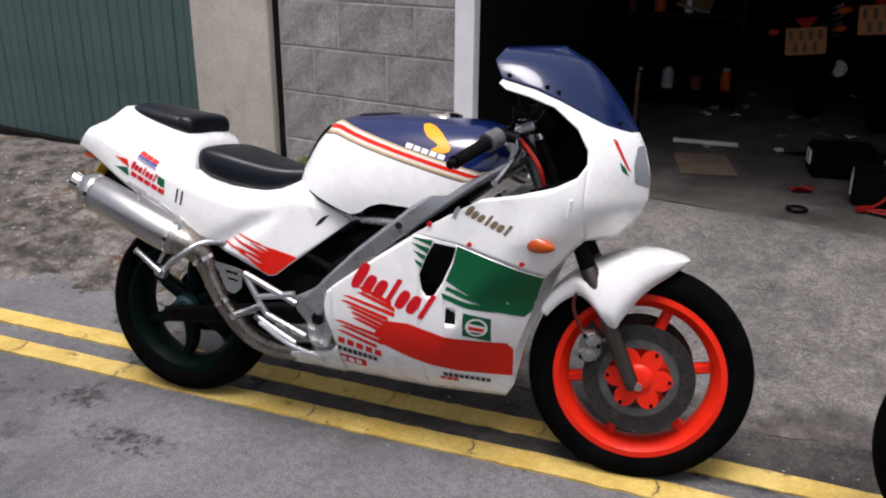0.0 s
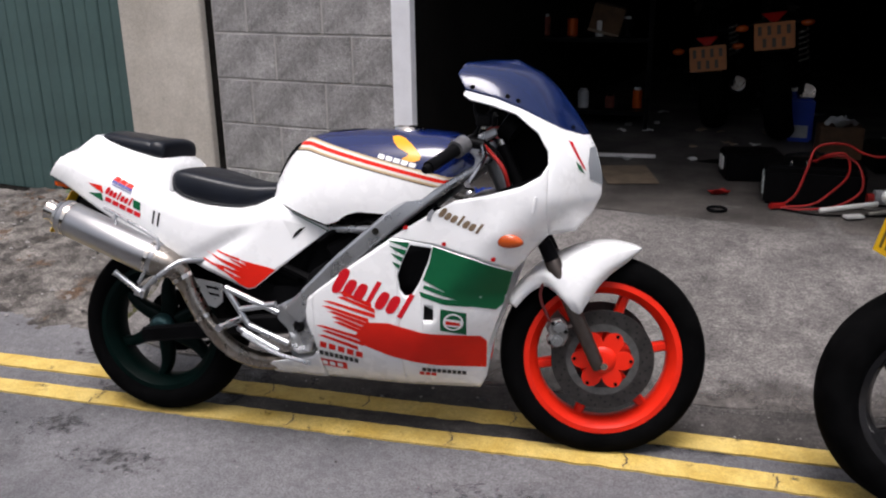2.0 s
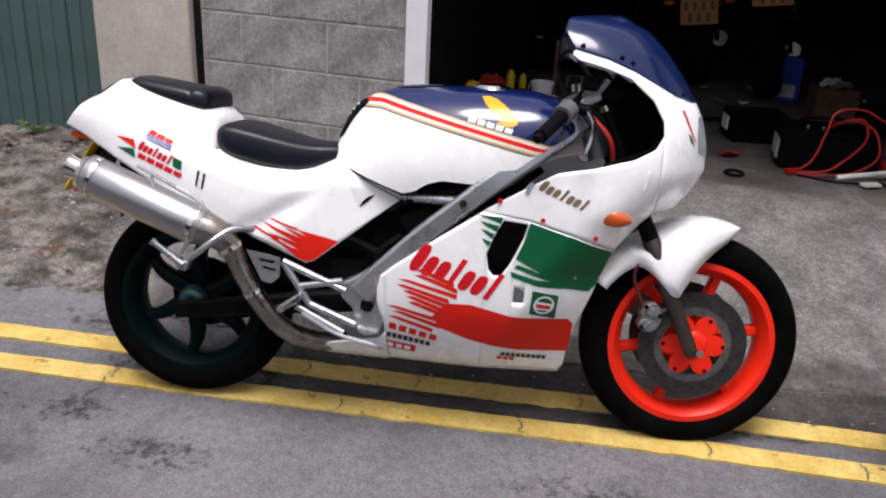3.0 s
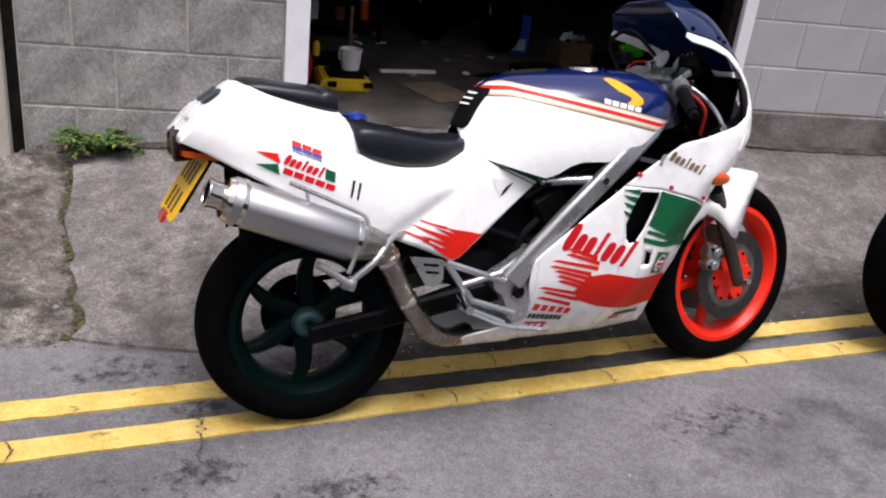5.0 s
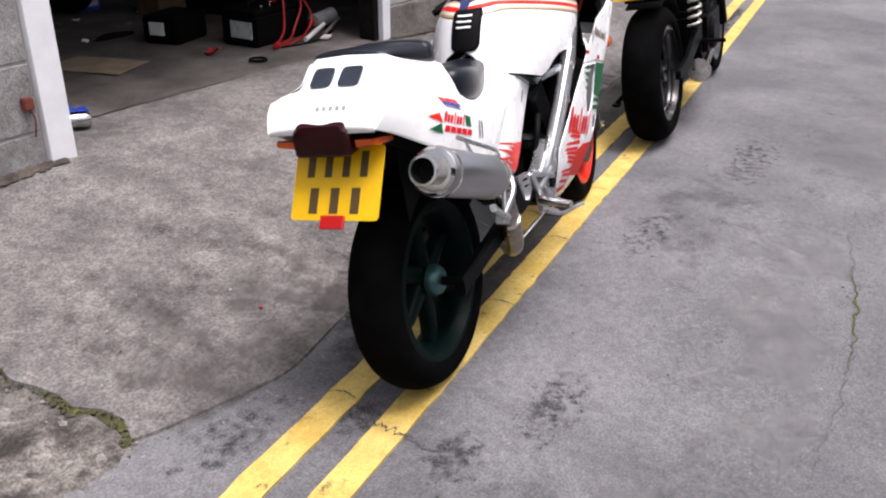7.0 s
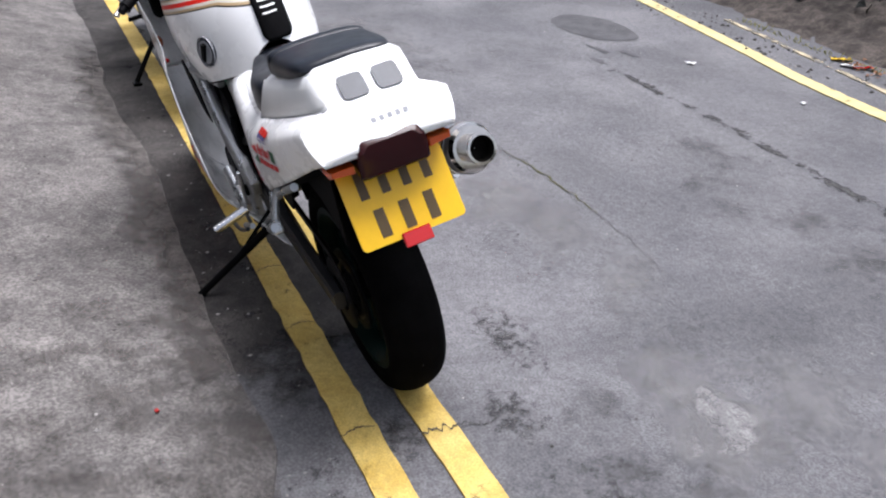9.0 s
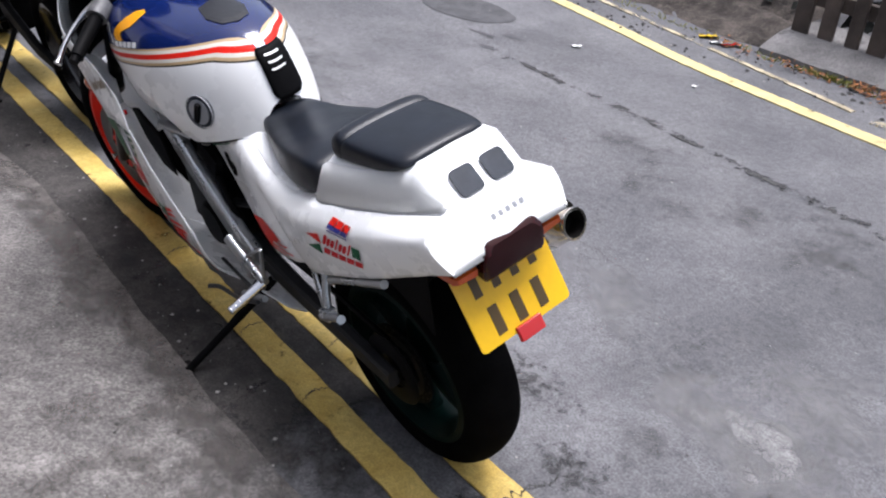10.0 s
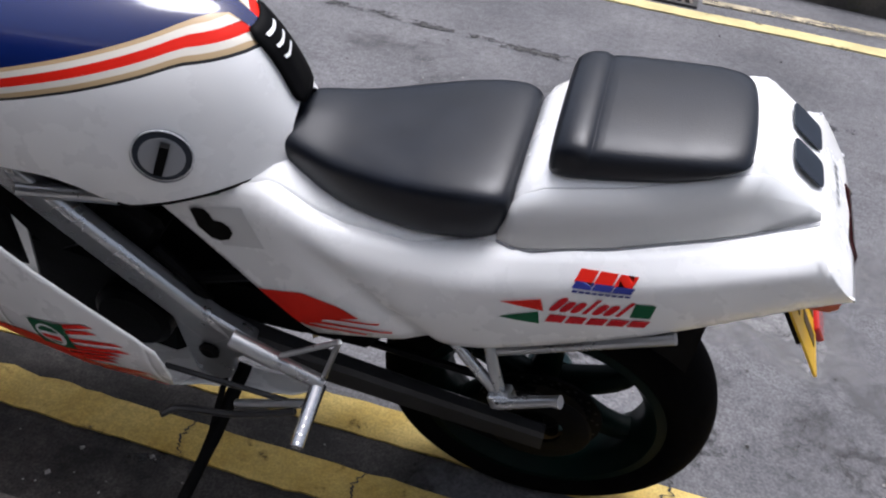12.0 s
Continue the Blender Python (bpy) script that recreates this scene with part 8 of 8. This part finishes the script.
part("pedal", rounded_box(bmesh.new(), pose(-0.02, -0.08, 0.012, 0, 0, 15), 0.09, 0.05, 0.012, 0.004), PAPERW, pump)

case = thing("tool_case", "yellow plastic tool case just inside the garage", "tool case", pose(0.80, 2.68, GZ, 0, 0, -6))
part("body", rounded_box(bmesh.new(), pose(0, 0, 0.035), 0.28, 0.34, 0.07, 0.012), TOOLYELLOW, case)
part("insert", rounded_box(bmesh.new(), pose(0.01, -0.02, 0.072), 0.20, 0.22, 0.012, 0.004), BLACKP, case)
for y in (-0.1, 0.1):
    part("latch", rounded_box(bmesh.new(), pose(0.02 + y, -0.175, 0.045), 0.05, 0.014, 0.03, 0.003), BLACKP, case)
post = thing("timber_post", "thin ochre timber post leaning inside the garage", "post", pose(0.905, 2.92, GZ))
bm = bmesh.new()
box(bm, -0.010, 0.010, -0.010, 0.010, 0, 0.40)
bevel(part("post", bm, OLDWOOD, post, smooth=False), 0.003)

can = thing("spray_can", "silver spray can lying on the apron", "can", pose(0.555, 1.87, GZ + 0.032, 0, 0, -42))
part("body", revolve(bmesh.new(), [(0.001, -0.07), (0.030, -0.07), (0.032, -0.066), (0.032, 0.055), (0.020, 0.072), (0.001, 0.073)], (0, 0, 0), 24, axis="x"), POLISHED, can)
part("cap", revolve(bmesh.new(), [(0.001, -0.105), (0.027, -0.105), (0.029, -0.07), (0.001, -0.069)], (0, 0, 0), 24, axis="x"), BLACKP, can, "black cap")
rag = crumple("blue_rag", 0.66, 1.99, GZ, 0.15, 0.09, BLUEPLASTIC, "crumpled blue cloth on the garage floor", "cloth", 20, 0.03)
crumple("cardboard_sheet", 1.34, 2.55, GZ, 0.28, 0.42, CARD, "flattened dirty cardboard on the garage floor", "cardboard", 12, 0.006)
crumple("red_litter", 1.82, 2.21, GZ, 0.10, 0.06, REDPLASTIC, "crumpled red plastic scrap on the floor", "litter", 15, 0.03)
crumple("red_litter", 0.0, 0.55, ground_z(0.0, 0.55) + 0.004, 0.012, 0.008, REDPLASTIC, "tiny red plastic scrap on the concrete", "litter", 15, 0.006)
strip = thing("timber_strip", "pale timber strip lying on the garage floor", "timber", pose(1.305, 3.0, GZ + 0.012, 0, 0, 1))
bm = bmesh.new()
slab(bm, pose(0, 0, 0), 0.36, 0.035, 0.02)
bevel(part("strip", bm, PAPERW, strip, smooth=False), 0.003)
ring = thing("rubber_ring", "black rubber ring lying on the floor", "ring", pose(1.80, 1.90, GZ + 0.008))
part("ring", revolve(bmesh.new(), [(0.042 + 0.007 * math.cos(a), 0.007 * math.sin(a)) for a in (2 * math.pi * k / 8 for k in range(8))], (0, 0, 0), 24, closed=True, axis="z"), BLACKP, ring)
blot("oil_stain", 1.90, 2.98, 0.12, 0.07, GAPBLACK, parent=floor, lift=0.005, seed=71).data.transform(WALL.inverted())



def sack(centre, size, seed, keep=None):
    """A slumped, creased plastic bag; keep chooses faces by their middle."""
    bm = bmesh.new()
    bmesh.ops.create_uvsphere(bm, u_segments=36, v_segments=24, radius=1.0)
    for p in bm.verts:
        d = p.co.normalized()
        k = 1 + 0.16 * abs(noise.noise(d * 2.6 + Vector((seed, 0, 0)))) - 0.22 * abs(noise.noise(d * 5.0 + Vector((0, seed, 0)))) + 0.05 * noise.noise(d * 13)
        corner = 1 + 0.16 * abs(d.x * d.z)
        q = Vector((d.x * size[0], d.y * size[1], d.z * size[2])) * k * corner
        p.co = Vector(centre) + Vector((q.x, q.y, max(q.z, -0.8 * size[2])))
    if keep:
        bmesh.ops.delete(bm, geom=[f for f in bm.faces if not keep(f.calc_center_median() - Vector(centre))], context="FACES")
    return bm


def printed(q):
    return q.z > 0.012 - 0.35 * q.x


bag = thing("plastic_bag", "crumpled yellow and white plastic bag on the garage floor", "bag", pose(0.425, 2.66, GZ))
part("bag", sack((0, 0, 0.082), (0.098, 0.08, 0.104), 3, lambda q: not printed(q)), PAPERW, bag, angle=40)
part("yellow_print", sack((0, 0, 0.082), (0.098, 0.08, 0.104), 3, printed), TOOLYELLOW, bag, "yellow printed part of the bag", angle=40)
rbag = thing("plastic_bag", "shiny red plastic bag with a pale patch on the floor", "bag", pose(0.555, 2.74, GZ))
part("bag", sack((0, 0, 0.092), (0.088, 0.075, 0.118), 8), REDPLASTIC, rbag, angle=40)
bm = bmesh.new()
slab(bm, pose(0.010, -0.078, 0.095, 8, 24, 0), 0.036, 0.004, 0.085)
part("patch", bm, GREYPLASTIC, rbag, "pale printed patch", smooth=False)
bc = thing("black_crate", "low black plastic crate standing in the garage", "crate", pose(0.70, 2.98, GZ))
part("body", rounded_box(bmesh.new(), pose(0, 0, 0.05), 0.42, 0.26, 0.10, 0.01), BLACKP, bc)
for x, y, h, r in ((0.645, 2.95, 0.125, 0.026), (0.718, 2.97, 0.10, 0.020)):
    bottle = thing("oil_bottle", "dull yellow plastic bottle standing on a black crate", "bottle", pose(x, y, GZ + 0.10), "yellow bottles")
    part("body", revolve(bmesh.new(), [(0.001, 0), (r, 0.002), (r, h * 0.62), (r * 0.9, h * 0.70), (r * 0.45, h * 0.84), (r * 0.42, h * 0.9), (0.001, h * 0.9)], (0, 0, 0), 20, axis="z"), TOOLYELLOW, bottle, angle=40)
    part("cap", revolve(bmesh.new(), [(0.001, h * 0.88), (r * 0.55, h * 0.88), (r * 0.52, h), (0.001, h)], (0, 0, 0), 16, axis="z"), BLACKP, bottle)
wd = thing("dark_box", "dark box standing in the garage", "box", pose(0.84, 2.70, GZ))
part("body", rounded_box(bmesh.new(), pose(0, 0, 0.045), 0.20, 0.17, 0.09, 0.008), DARKMETAL, wd)
wb = thing("bucket", "small white plastic bucket standing on a dark box", "bucket", pose(0.845, 2.68, GZ + 0.091))
part("body", revolve(bmesh.new(), [(0.001, 0.0), (0.050, 0.0), (0.061, 0.104), (0.065, 0.106), (0.065, 0.114), (0.060, 0.115), (0.048, 0.006), (0.001, 0.006)], (0, 0, 0), 32, axis="z"), PAPERW, wb, angle=40)
part("handle", tube(bmesh.new(), curve_points([(-0.065, 0, 0.105), (-0.075, -0.03, 0.07), (-0.055, -0.055, 0.035), (-0.062, -0.03, 0.02)], 5), 0.003, 6), GREYPLASTIC, wb)
bl2 = thing("oil_container", "blue plastic oil container standing on the floor", "container", pose(2.38, 3.72, GZ, 0, 0, -6))
part("body", rounded_box(bmesh.new(), pose(0, 0, 0.14), 0.16, 0.11, 0.28, 0.015), BLUEPLASTIC, bl2)
part("neck", tube(bmesh.new(), [(-0.04, 0, 0.28), (-0.05, 0, 0.33)], 0.022, 14), BLUEPLASTIC, bl2)
part("cap", tube(bmesh.new(), [(-0.05, 0, 0.325), (-0.053, 0, 0.345)], 0.026, 14), PAPERW, bl2, "white cap")
bm = bmesh.new()
box(bm, -0.05, 0.05, -0.059, -0.0555, 0.03, 0.11)
part("label", bm, GREYPLASTIC, bl2, "pale label", smooth=False)
crumple("white_bag", 2.54, 3.2, GZ + 0.2, 0.15, 0.12, GREYPLASTIC, "crumpled pale plastic bag on a box", "bag", 30, 0.05)
bx = thing("dark_box", "dark box standing in the garage", "box", pose(2.54, 3.22, GZ))
part("body", rounded_box(bmesh.new(), pose(0, 0, 0.1), 0.24, 0.2, 0.2, 0.008), OLDWOOD, bx)
gr = thing("green_tool", "bright green plastic tool on a black crate", "tool", pose(2.87, 2.98, GZ + 0.15))
part("body", rounded_box(bmesh.new(), pose(0, 0, 0.045, 0, 14, 0), 0.18, 0.08, 0.07, 0.02), GREENPLASTIC, gr)
part("grip", tube(bmesh.new(), curve_points([(-0.07, 0, 0.07), (-0.02, 0, 0.13), (0.06, 0, 0.10)], 5), 0.012, 8), BLACKP, gr)
br = thing("wooden_box", "brown wooden box with a pale edge on a rack", "box", pose(1.06, 4.08, 0.90, 0, 14, 0))
part("body", rounded_box(bmesh.new(), pose(0, 0, 0.10), 0.22, 0.18, 0.2, 0.004), OLDWOOD, br)
bm = bmesh.new()
slab(bm, pose(0, -0.093, 0.012), 0.225, 0.006, 0.02)
part("edge", bm, CARD, br, "pale worn edge", smooth=False)
rack = thing("metal_rack", "dark metal rack standing along the garage wall", "rack", pose(0.95, 4.05, GZ))
for z in (0.12, 0.62):
    part("shelf", rounded_box(bmesh.new(), pose(0, 0, z), 0.9, 0.36, 0.03, 0.004), DARKMETAL, rack)
for x in (-0.44, 0.44):
    for y in (-0.16, 0.16):
        part("upright", rounded_box(bmesh.new(), pose(x, y, 0.75), 0.03, 0.03, 1.5, 0.004), DARKMETAL, rack)
rnd = random.Random(33)
for k in range(9):
    x = 0.56 + k * 0.095
    b = thing("tin", "small worn tin standing on a dark rack", "tin", pose(x, 4.0 + rnd.uniform(-0.05, 0.05), GZ + (0.636 if k % 2 else 0.136)), group="tins on the rack")
    h, r = rnd.uniform(0.08, 0.16), rnd.uniform(0.025, 0.04)
    part("body", revolve(bmesh.new(), [(0.001, 0), (r, 0), (r, h), (r * 0.85, h + 0.004), (0.001, h + 0.004)], (0, 0, 0), 16, axis="z"), (PAPERW, RUST, DARKMETAL, AMBER, GREYPLASTIC)[k % 5], b)
    part("lid", revolve(bmesh.new(), [(0.001, h + 0.004), (r * 0.7, h + 0.004), (r * 0.7, h + 0.02), (0.001, h + 0.02)], (0, 0, 0), 14, axis="z"), GREYPLASTIC if k % 3 else BLACKP, b)
for k in range(26):
    x, y = rnd.uniform(1.1, 3.0), rnd.uniform(2.9, 4.9)
    s = rnd.uniform(0.02, 0.06)
    crumple("paper_scrap", x, y, GZ, s * 1.6, s, (PAPERW, GREYPLASTIC, CARD)[k % 3], "small crumpled scrap on the garage floor", "litter", rnd.uniform(0, 180), 0.012, "scraps on the garage floor")
for k, (x, z0, lean) in enumerate(((1.43, 1.66, 2), (1.73, 1.60, -3), (2.07, 1.70, 1), (2.33, 1.62, 4))):
    hung = thing("hanging_batten", "pale timber batten hanging from the garage roof", "timber", pose(x, 3.62, 2.245, 0, lean, 0), group="battens under the roof")
    part("batten", rounded_box(bmesh.new(), pose(0, 0, (z0 - 2.245) / 2), 0.055, 0.025, 2.245 - z0, 0.004), CARD, hung)


# ---------------------------------------------------------------- the motorcycles further on
def naked_bike(name, label, m, tank_mat, plate_mat, plate_z, plate_label, clear=True, plate_x=-0.085, lamp=(0.0, 0.905)):
    """A dark unfaired motorcycle, forward along x from the foot of its rear wheel."""
    b = thing(name, label, "motorcycle", m)
    rr, fr = 0.315, 0.30
    wheel("rear_wheel", b, (0, 0, rr), rr, 0.175, 0.215, GLOSSBLACK, 5, 10, 0.2, "black five-spoke rear wheel")
    wheel("front_wheel", b, (1.43, 0, fr), fr, 0.12, 0.215, GLOSSBLACK, 5, 30, 0.2, "black five-spoke front wheel")
    for s in (-1, 1):
        bm = bmesh.new()
        loft(bm, [[(x, s * 0.125 + u * 0.014, z + v * h) for u, v in ((-1, -1), (1, -1), (1, 1), (-1, 1))] for x, z, h in ((-0.06, rr, 0.022), (0.15, rr + 0.01, 0.03), (0.40, rr + 0.09, 0.04), (0.5, rr + 0.11, 0.045))])
        bevel(part("swinging_arm", bm, DARKMETAL, b), 0.006)
        part("fork_leg", tube(bmesh.new(), [(1.43, s * 0.09, fr), (1.30, s * 0.09, 0.62), (1.22, s * 0.09, 0.90)], [0.027, 0.026, 0.021], 14), DARKMETAL, b)
        part("footrest", tube(bmesh.new(), [(0.52, s * 0.12, 0.36), (0.50, s * 0.25, 0.36)], 0.011, 10), DARKMETAL, b)
        part("handlebar", tube(bmesh.new(), curve_points([(1.12, 0, 1.0), (1.08, s * 0.16, 1.05), (0.98, s * 0.36, 1.04)], 6), 0.013, 10), BLACKP, b)
        part("mirror", rounded_box(bmesh.new(), pose(1.06, s * 0.36, 1.20), 0.03, 0.11, 0.07, 0.01), BLACKP, b)
        part("mirror_stem", tube(bmesh.new(), [(1.03, s * 0.30, 1.05), (1.06, s * 0.36, 1.18)], 0.006, 8), BLACKP, b)
        stalk = part("indicator_stalk", tube(bmesh.new(), [(plate_x + 0.06, s * 0.05, plate_z + 0.10), (plate_x + 0.035, s * 0.17, plate_z + 0.06)], 0.009, 8), BLACKP, b)
        bm = bmesh.new()
        lump(bm, (plate_x + 0.03, s * 0.19, plate_z + 0.06), (0.028, 0.040, 0.022), (0, 0, 0), 1, 0)
        part("indicator", bm, CLEARLENS if clear else AMBER, b, "clear indicator lens" if clear else "amber indicator lens")
    # pale spring and damper beside the tail
    part("damper", tube(bmesh.new(), [(0.34, -0.13, 0.44), (0.40, -0.13, 0.72)], 0.017, 12), DARKMETAL, b)
    coil = [(0.34 + 0.06 * t + 0.030 * math.cos(t * 2 * math.pi * 6), -0.13 + 0.030 * math.sin(t * 2 * math.pi * 6), 0.46 + 0.22 * t) for t in steps(0, 1, 72)]
    part("spring", tube(bmesh.new(), coil, 0.0065, 8), SPRING, b, "pale coil spring")
    for x0, x1, y, z0, z1 in ((0.55, 0.98, 0.15, 0.26, 0.50), (0.62, 0.92, 0.12, 0.48, 0.66), (0.60, 0.80, 0.17, 0.28, 0.44)):
        part("engine_casing", rounded_box(bmesh.new(), pose((x0 + x1) / 2, 0, (z0 + z1) / 2), x1 - x0, 2 * y, z1 - z0, 0.03), DARKMETAL, b)
    for k in range(7):
        part("cooling_fin", rounded_box(bmesh.new(), pose(0.80, 0, 0.50 + 0.028 * k, 0, -18, 0), 0.30, 0.27, 0.008, 0.002), DARKMETAL, b)
    bm = revolve(bmesh.new(), [(0.001, -0.175), (0.07, -0.175), (0.085, -0.16), (0.085, 0.16), (0.07, 0.175), (0.001, 0.175)], (0.70, 0, 0.37), 28)
    part("engine_cover", bm, DARKMETAL, b)
    part("frame", tube(bmesh.new(), curve_points([(0.45, -0.12, 0.42), (0.50, -0.13, 0.65), (0.80, -0.10, 0.80), (1.18, -0.03, 0.88)], 6), 0.019, 12), DARKMETAL, b)
    part("frame", tube(bmesh.new(), curve_points([(0.45, 0.12, 0.42), (0.50, 0.13, 0.65), (0.80, 0.10, 0.80), (1.18, 0.03, 0.88)], 6), 0.019, 12), DARKMETAL, b)
    part("silencer", tube(bmesh.new(), curve_points([(0.95, -0.10, 0.24), (0.6, -0.12, 0.20), (0.40, -0.14, 0.23), (0.30, -0.15, 0.26)], 5), [0.022] * 6 + [0.03] * 4 + [0.055] * 6, 16), PIPE, b, "short stained steel silencer")
    # tank, seat and tail
    def ring(x, w, z0, z1):
        return [(x, w * c, z0 + (z1 - z0) * q) for c, q in ((-0.5, 0), (-1, 0.3), (-0.95, 0.7), (-0.5, 1), (0.5, 1), (0.95, 0.7), (1, 0.3), (0.5, 0))]
    part("tank", loft(bmesh.new(), [ring(*r) for r in ((0.62, 0.06, 0.80, 0.88), (0.72, 0.14, 0.76, 0.98), (0.90, 0.17, 0.76, 1.04), (1.05, 0.15, 0.80, 1.02), (1.16, 0.07, 0.86, 0.95))]), tank_mat, b, "painted fuel tank", angle=60)
    part("seat", loft(bmesh.new(), [ring(*r) for r in ((0.02, 0.07, 0.88, 0.94), (0.12, 0.11, 0.86, 0.95), (0.40, 0.13, 0.80, 0.87), (0.64, 0.10, 0.80, 0.88))]), VINYL, b, angle=60)
    part("tail_cowl", loft(bmesh.new(), [ring(*r) for r in ((-0.08, 0.05, 0.90, 0.93), (0.0, 0.085, 0.84, 0.935), (0.18, 0.125, 0.80, 0.885), (0.40, 0.135, 0.74, 0.81), (0.55, 0.10, 0.70, 0.78))]), tank_mat, b, angle=60)
    bm = bmesh.new()
    tri = [(-0.075, 0.0), (0.075, 0.0), (0.02, -0.055), (-0.02, -0.055)]
    a = [bm.verts.new((lamp[0] - 0.085 - 0.02 * (z < 0), y, lamp[1] + z)) for y, z in tri]
    c = [bm.verts.new((lamp[0] - 0.02, y, lamp[1] + z)) for y, z in tri]
    bm.faces.new(a)
    bm.faces.new(c[::-1])
    for i in range(4):
        bm.faces.new((a[i], a[(i + 1) % 4], c[(i + 1) % 4], c[i]))
    bevel(part("tail_lamp", bm, LAMPRED, b, "red wedge-shaped tail lamp", smooth=False), 0.006)
    # plate bracket, mudguard and plate
    bm = bmesh.new()
    loft(bm, [[(x + u * 0.008, v * w, z) for u, v in ((-1, -1), (1, -1), (1, 1), (-1, 1))] for x, z, w in ((0.05, 0.82, 0.06), (plate_x + 0.055, plate_z + 0.12, 0.055), (plate_x + 0.03, plate_z - 0.10, 0.08))])
    part("plate_bracket", bm, BLACKP, b)
    part("mudguard", loft(bmesh.new(), [[(0.0 + (rr + 0.03 + o) * math.cos(radians(t)), y, rr + (rr + 0.03 + o) * math.sin(radians(t))) for y, o in ((-0.08, 0), (0.08, 0), (0.08, 0.004), (-0.08, 0.004))] for t in range(40, 116, 8)]), BLACKP, b)
    plate_thing(b, pose(plate_x, 0, plate_z, 74, 0, -90), 0.235, 0.165, ((0.035, 4, 0.042), (-0.04, 3, 0.042)), plate_mat, CHAR, label=plate_label)
    # front lamp, clocks and stand
    bm = bmesh.new()
    lump(bm, (1.30, 0, 0.93), (0.09, 0.09, 0.09), (0, 0, 0), 1, 0)
    part("headlamp", bm, GLOSSBLACK, b)
    part("clocks", rounded_box(bmesh.new(), pose(1.20, 0, 1.05, 0, -35, 0), 0.10, 0.16, 0.04, 0.01), BLACKP, b)
    part("front_mudguard", loft(bmesh.new(), [[(1.43 + (fr + 0.02 + o) * math.cos(radians(t)), y, fr + (fr + 0.02 + o) * math.sin(radians(t))) for y, o in ((-0.065, -0.02), (-0.05, 0), (0.05, 0), (0.065, -0.02), (0.05, 0.005), (-0.05, 0.005))] for t in range(35, 156, 10)]), GLOSSBLACK, b)
    return b


SECOND = pose(2.29, -0.09, 0, 0, 0, 1.0) @ pose(0, 0, 0, -10, 0, 0)
second = naked_bike("naked_motorcycle", "black naked motorcycle with green tank on its side stand", SECOND, BIKEGREEN, PLATE, 0.765, "yellow number plate with dark bars", plate_x=-0.155, lamp=(-0.05, 0.905))
foot = SECOND.inverted() @ Vector((2.74, 0.24, 0.0))
part("side_stand", tube(bmesh.new(), [(0.55, 0.10, 0.30), foot + Vector((0, 0, 0.012))], 0.012, 10), DARKMETAL, second)
bm = bmesh.new()
slab(bm, pose(foot.x, foot.y, foot.z + 0.006, 10, 0, 0), 0.06, 0.04, 0.010)
part("stand_foot", bm, DARKMETAL, second, smooth=False)

THIRD = pose(3.82, 0.90, ground_z(3.82, 0.9), 0, 0, 6) @ pose(0, 0, 0, -9, 0, 0)
third = naked_bike("old_motorcycle", "older dark motorcycle parked on the apron with amber indicators", THIRD, GLOSSBLACK, PLATE, 0.51, "yellow number plate with dark bars", clear=False, plate_x=-0.33, lamp=(-0.24, 0.68))
foot = THIRD.inverted() @ Vector((4.3, 1.24, ground_z(4.3, 1.24)))
part("side_stand", tube(bmesh.new(), [(0.55, 0.10, 0.30), foot + Vector((0, 0, 0.01))], 0.012, 10), DARKMETAL, third)

# card sign on the third motorcycle
sign = thing("sale_sign", "white card sign with black capitals on a motorcycle", "sign", pose(3.56, 0.835, 0.825, 80, 8, -80))
bm = bmesh.new()
box(bm, -0.115, 0.115, -0.065, 0.065, -0.002, 0.002)
part("card", bm, PAPERW, sign, smooth=False)
for text, y in (("FOR", 0.012), ("SALE", -0.048)):
    cu = bpy.data.curves.new("words", "FONT")
    cu.body, cu.size, cu.align_x, cu.extrude = text, 0.062, "CENTER", 0.0006
    tmp = bpy.data.objects.new("words_tmp", cu)
    me = bpy.data.meshes.new_from_object(tmp)
    bpy.data.objects.remove(tmp)
    me.materials.clear()
    me.materials.append(BLACKV)
    ob = new("words", me)
    ob.parent = sign
    ob.location = (0, y, 0.0035)

# two motorcycles in the back of the garage, tails to the door, plates dimmed in colour for the shade there
for x, y, turn, z in ((1.87, 4.1, 84, 0.52), (2.28, 3.75, 80, 0.70)):
    m = pose(x, y, GZ, 0, 0, turn) @ pose(0, 0, 0, -7, 0, 0)
    naked_bike("stored_motorcycle", "dark motorcycle stored in the garage", m, GLOSSBLACK, PLATEDIM, z, "number plate with dark bars, its yellow dimmed for the dark garage", clear=False, plate_x=-0.33, lamp=(-0.24, z + 0.14))
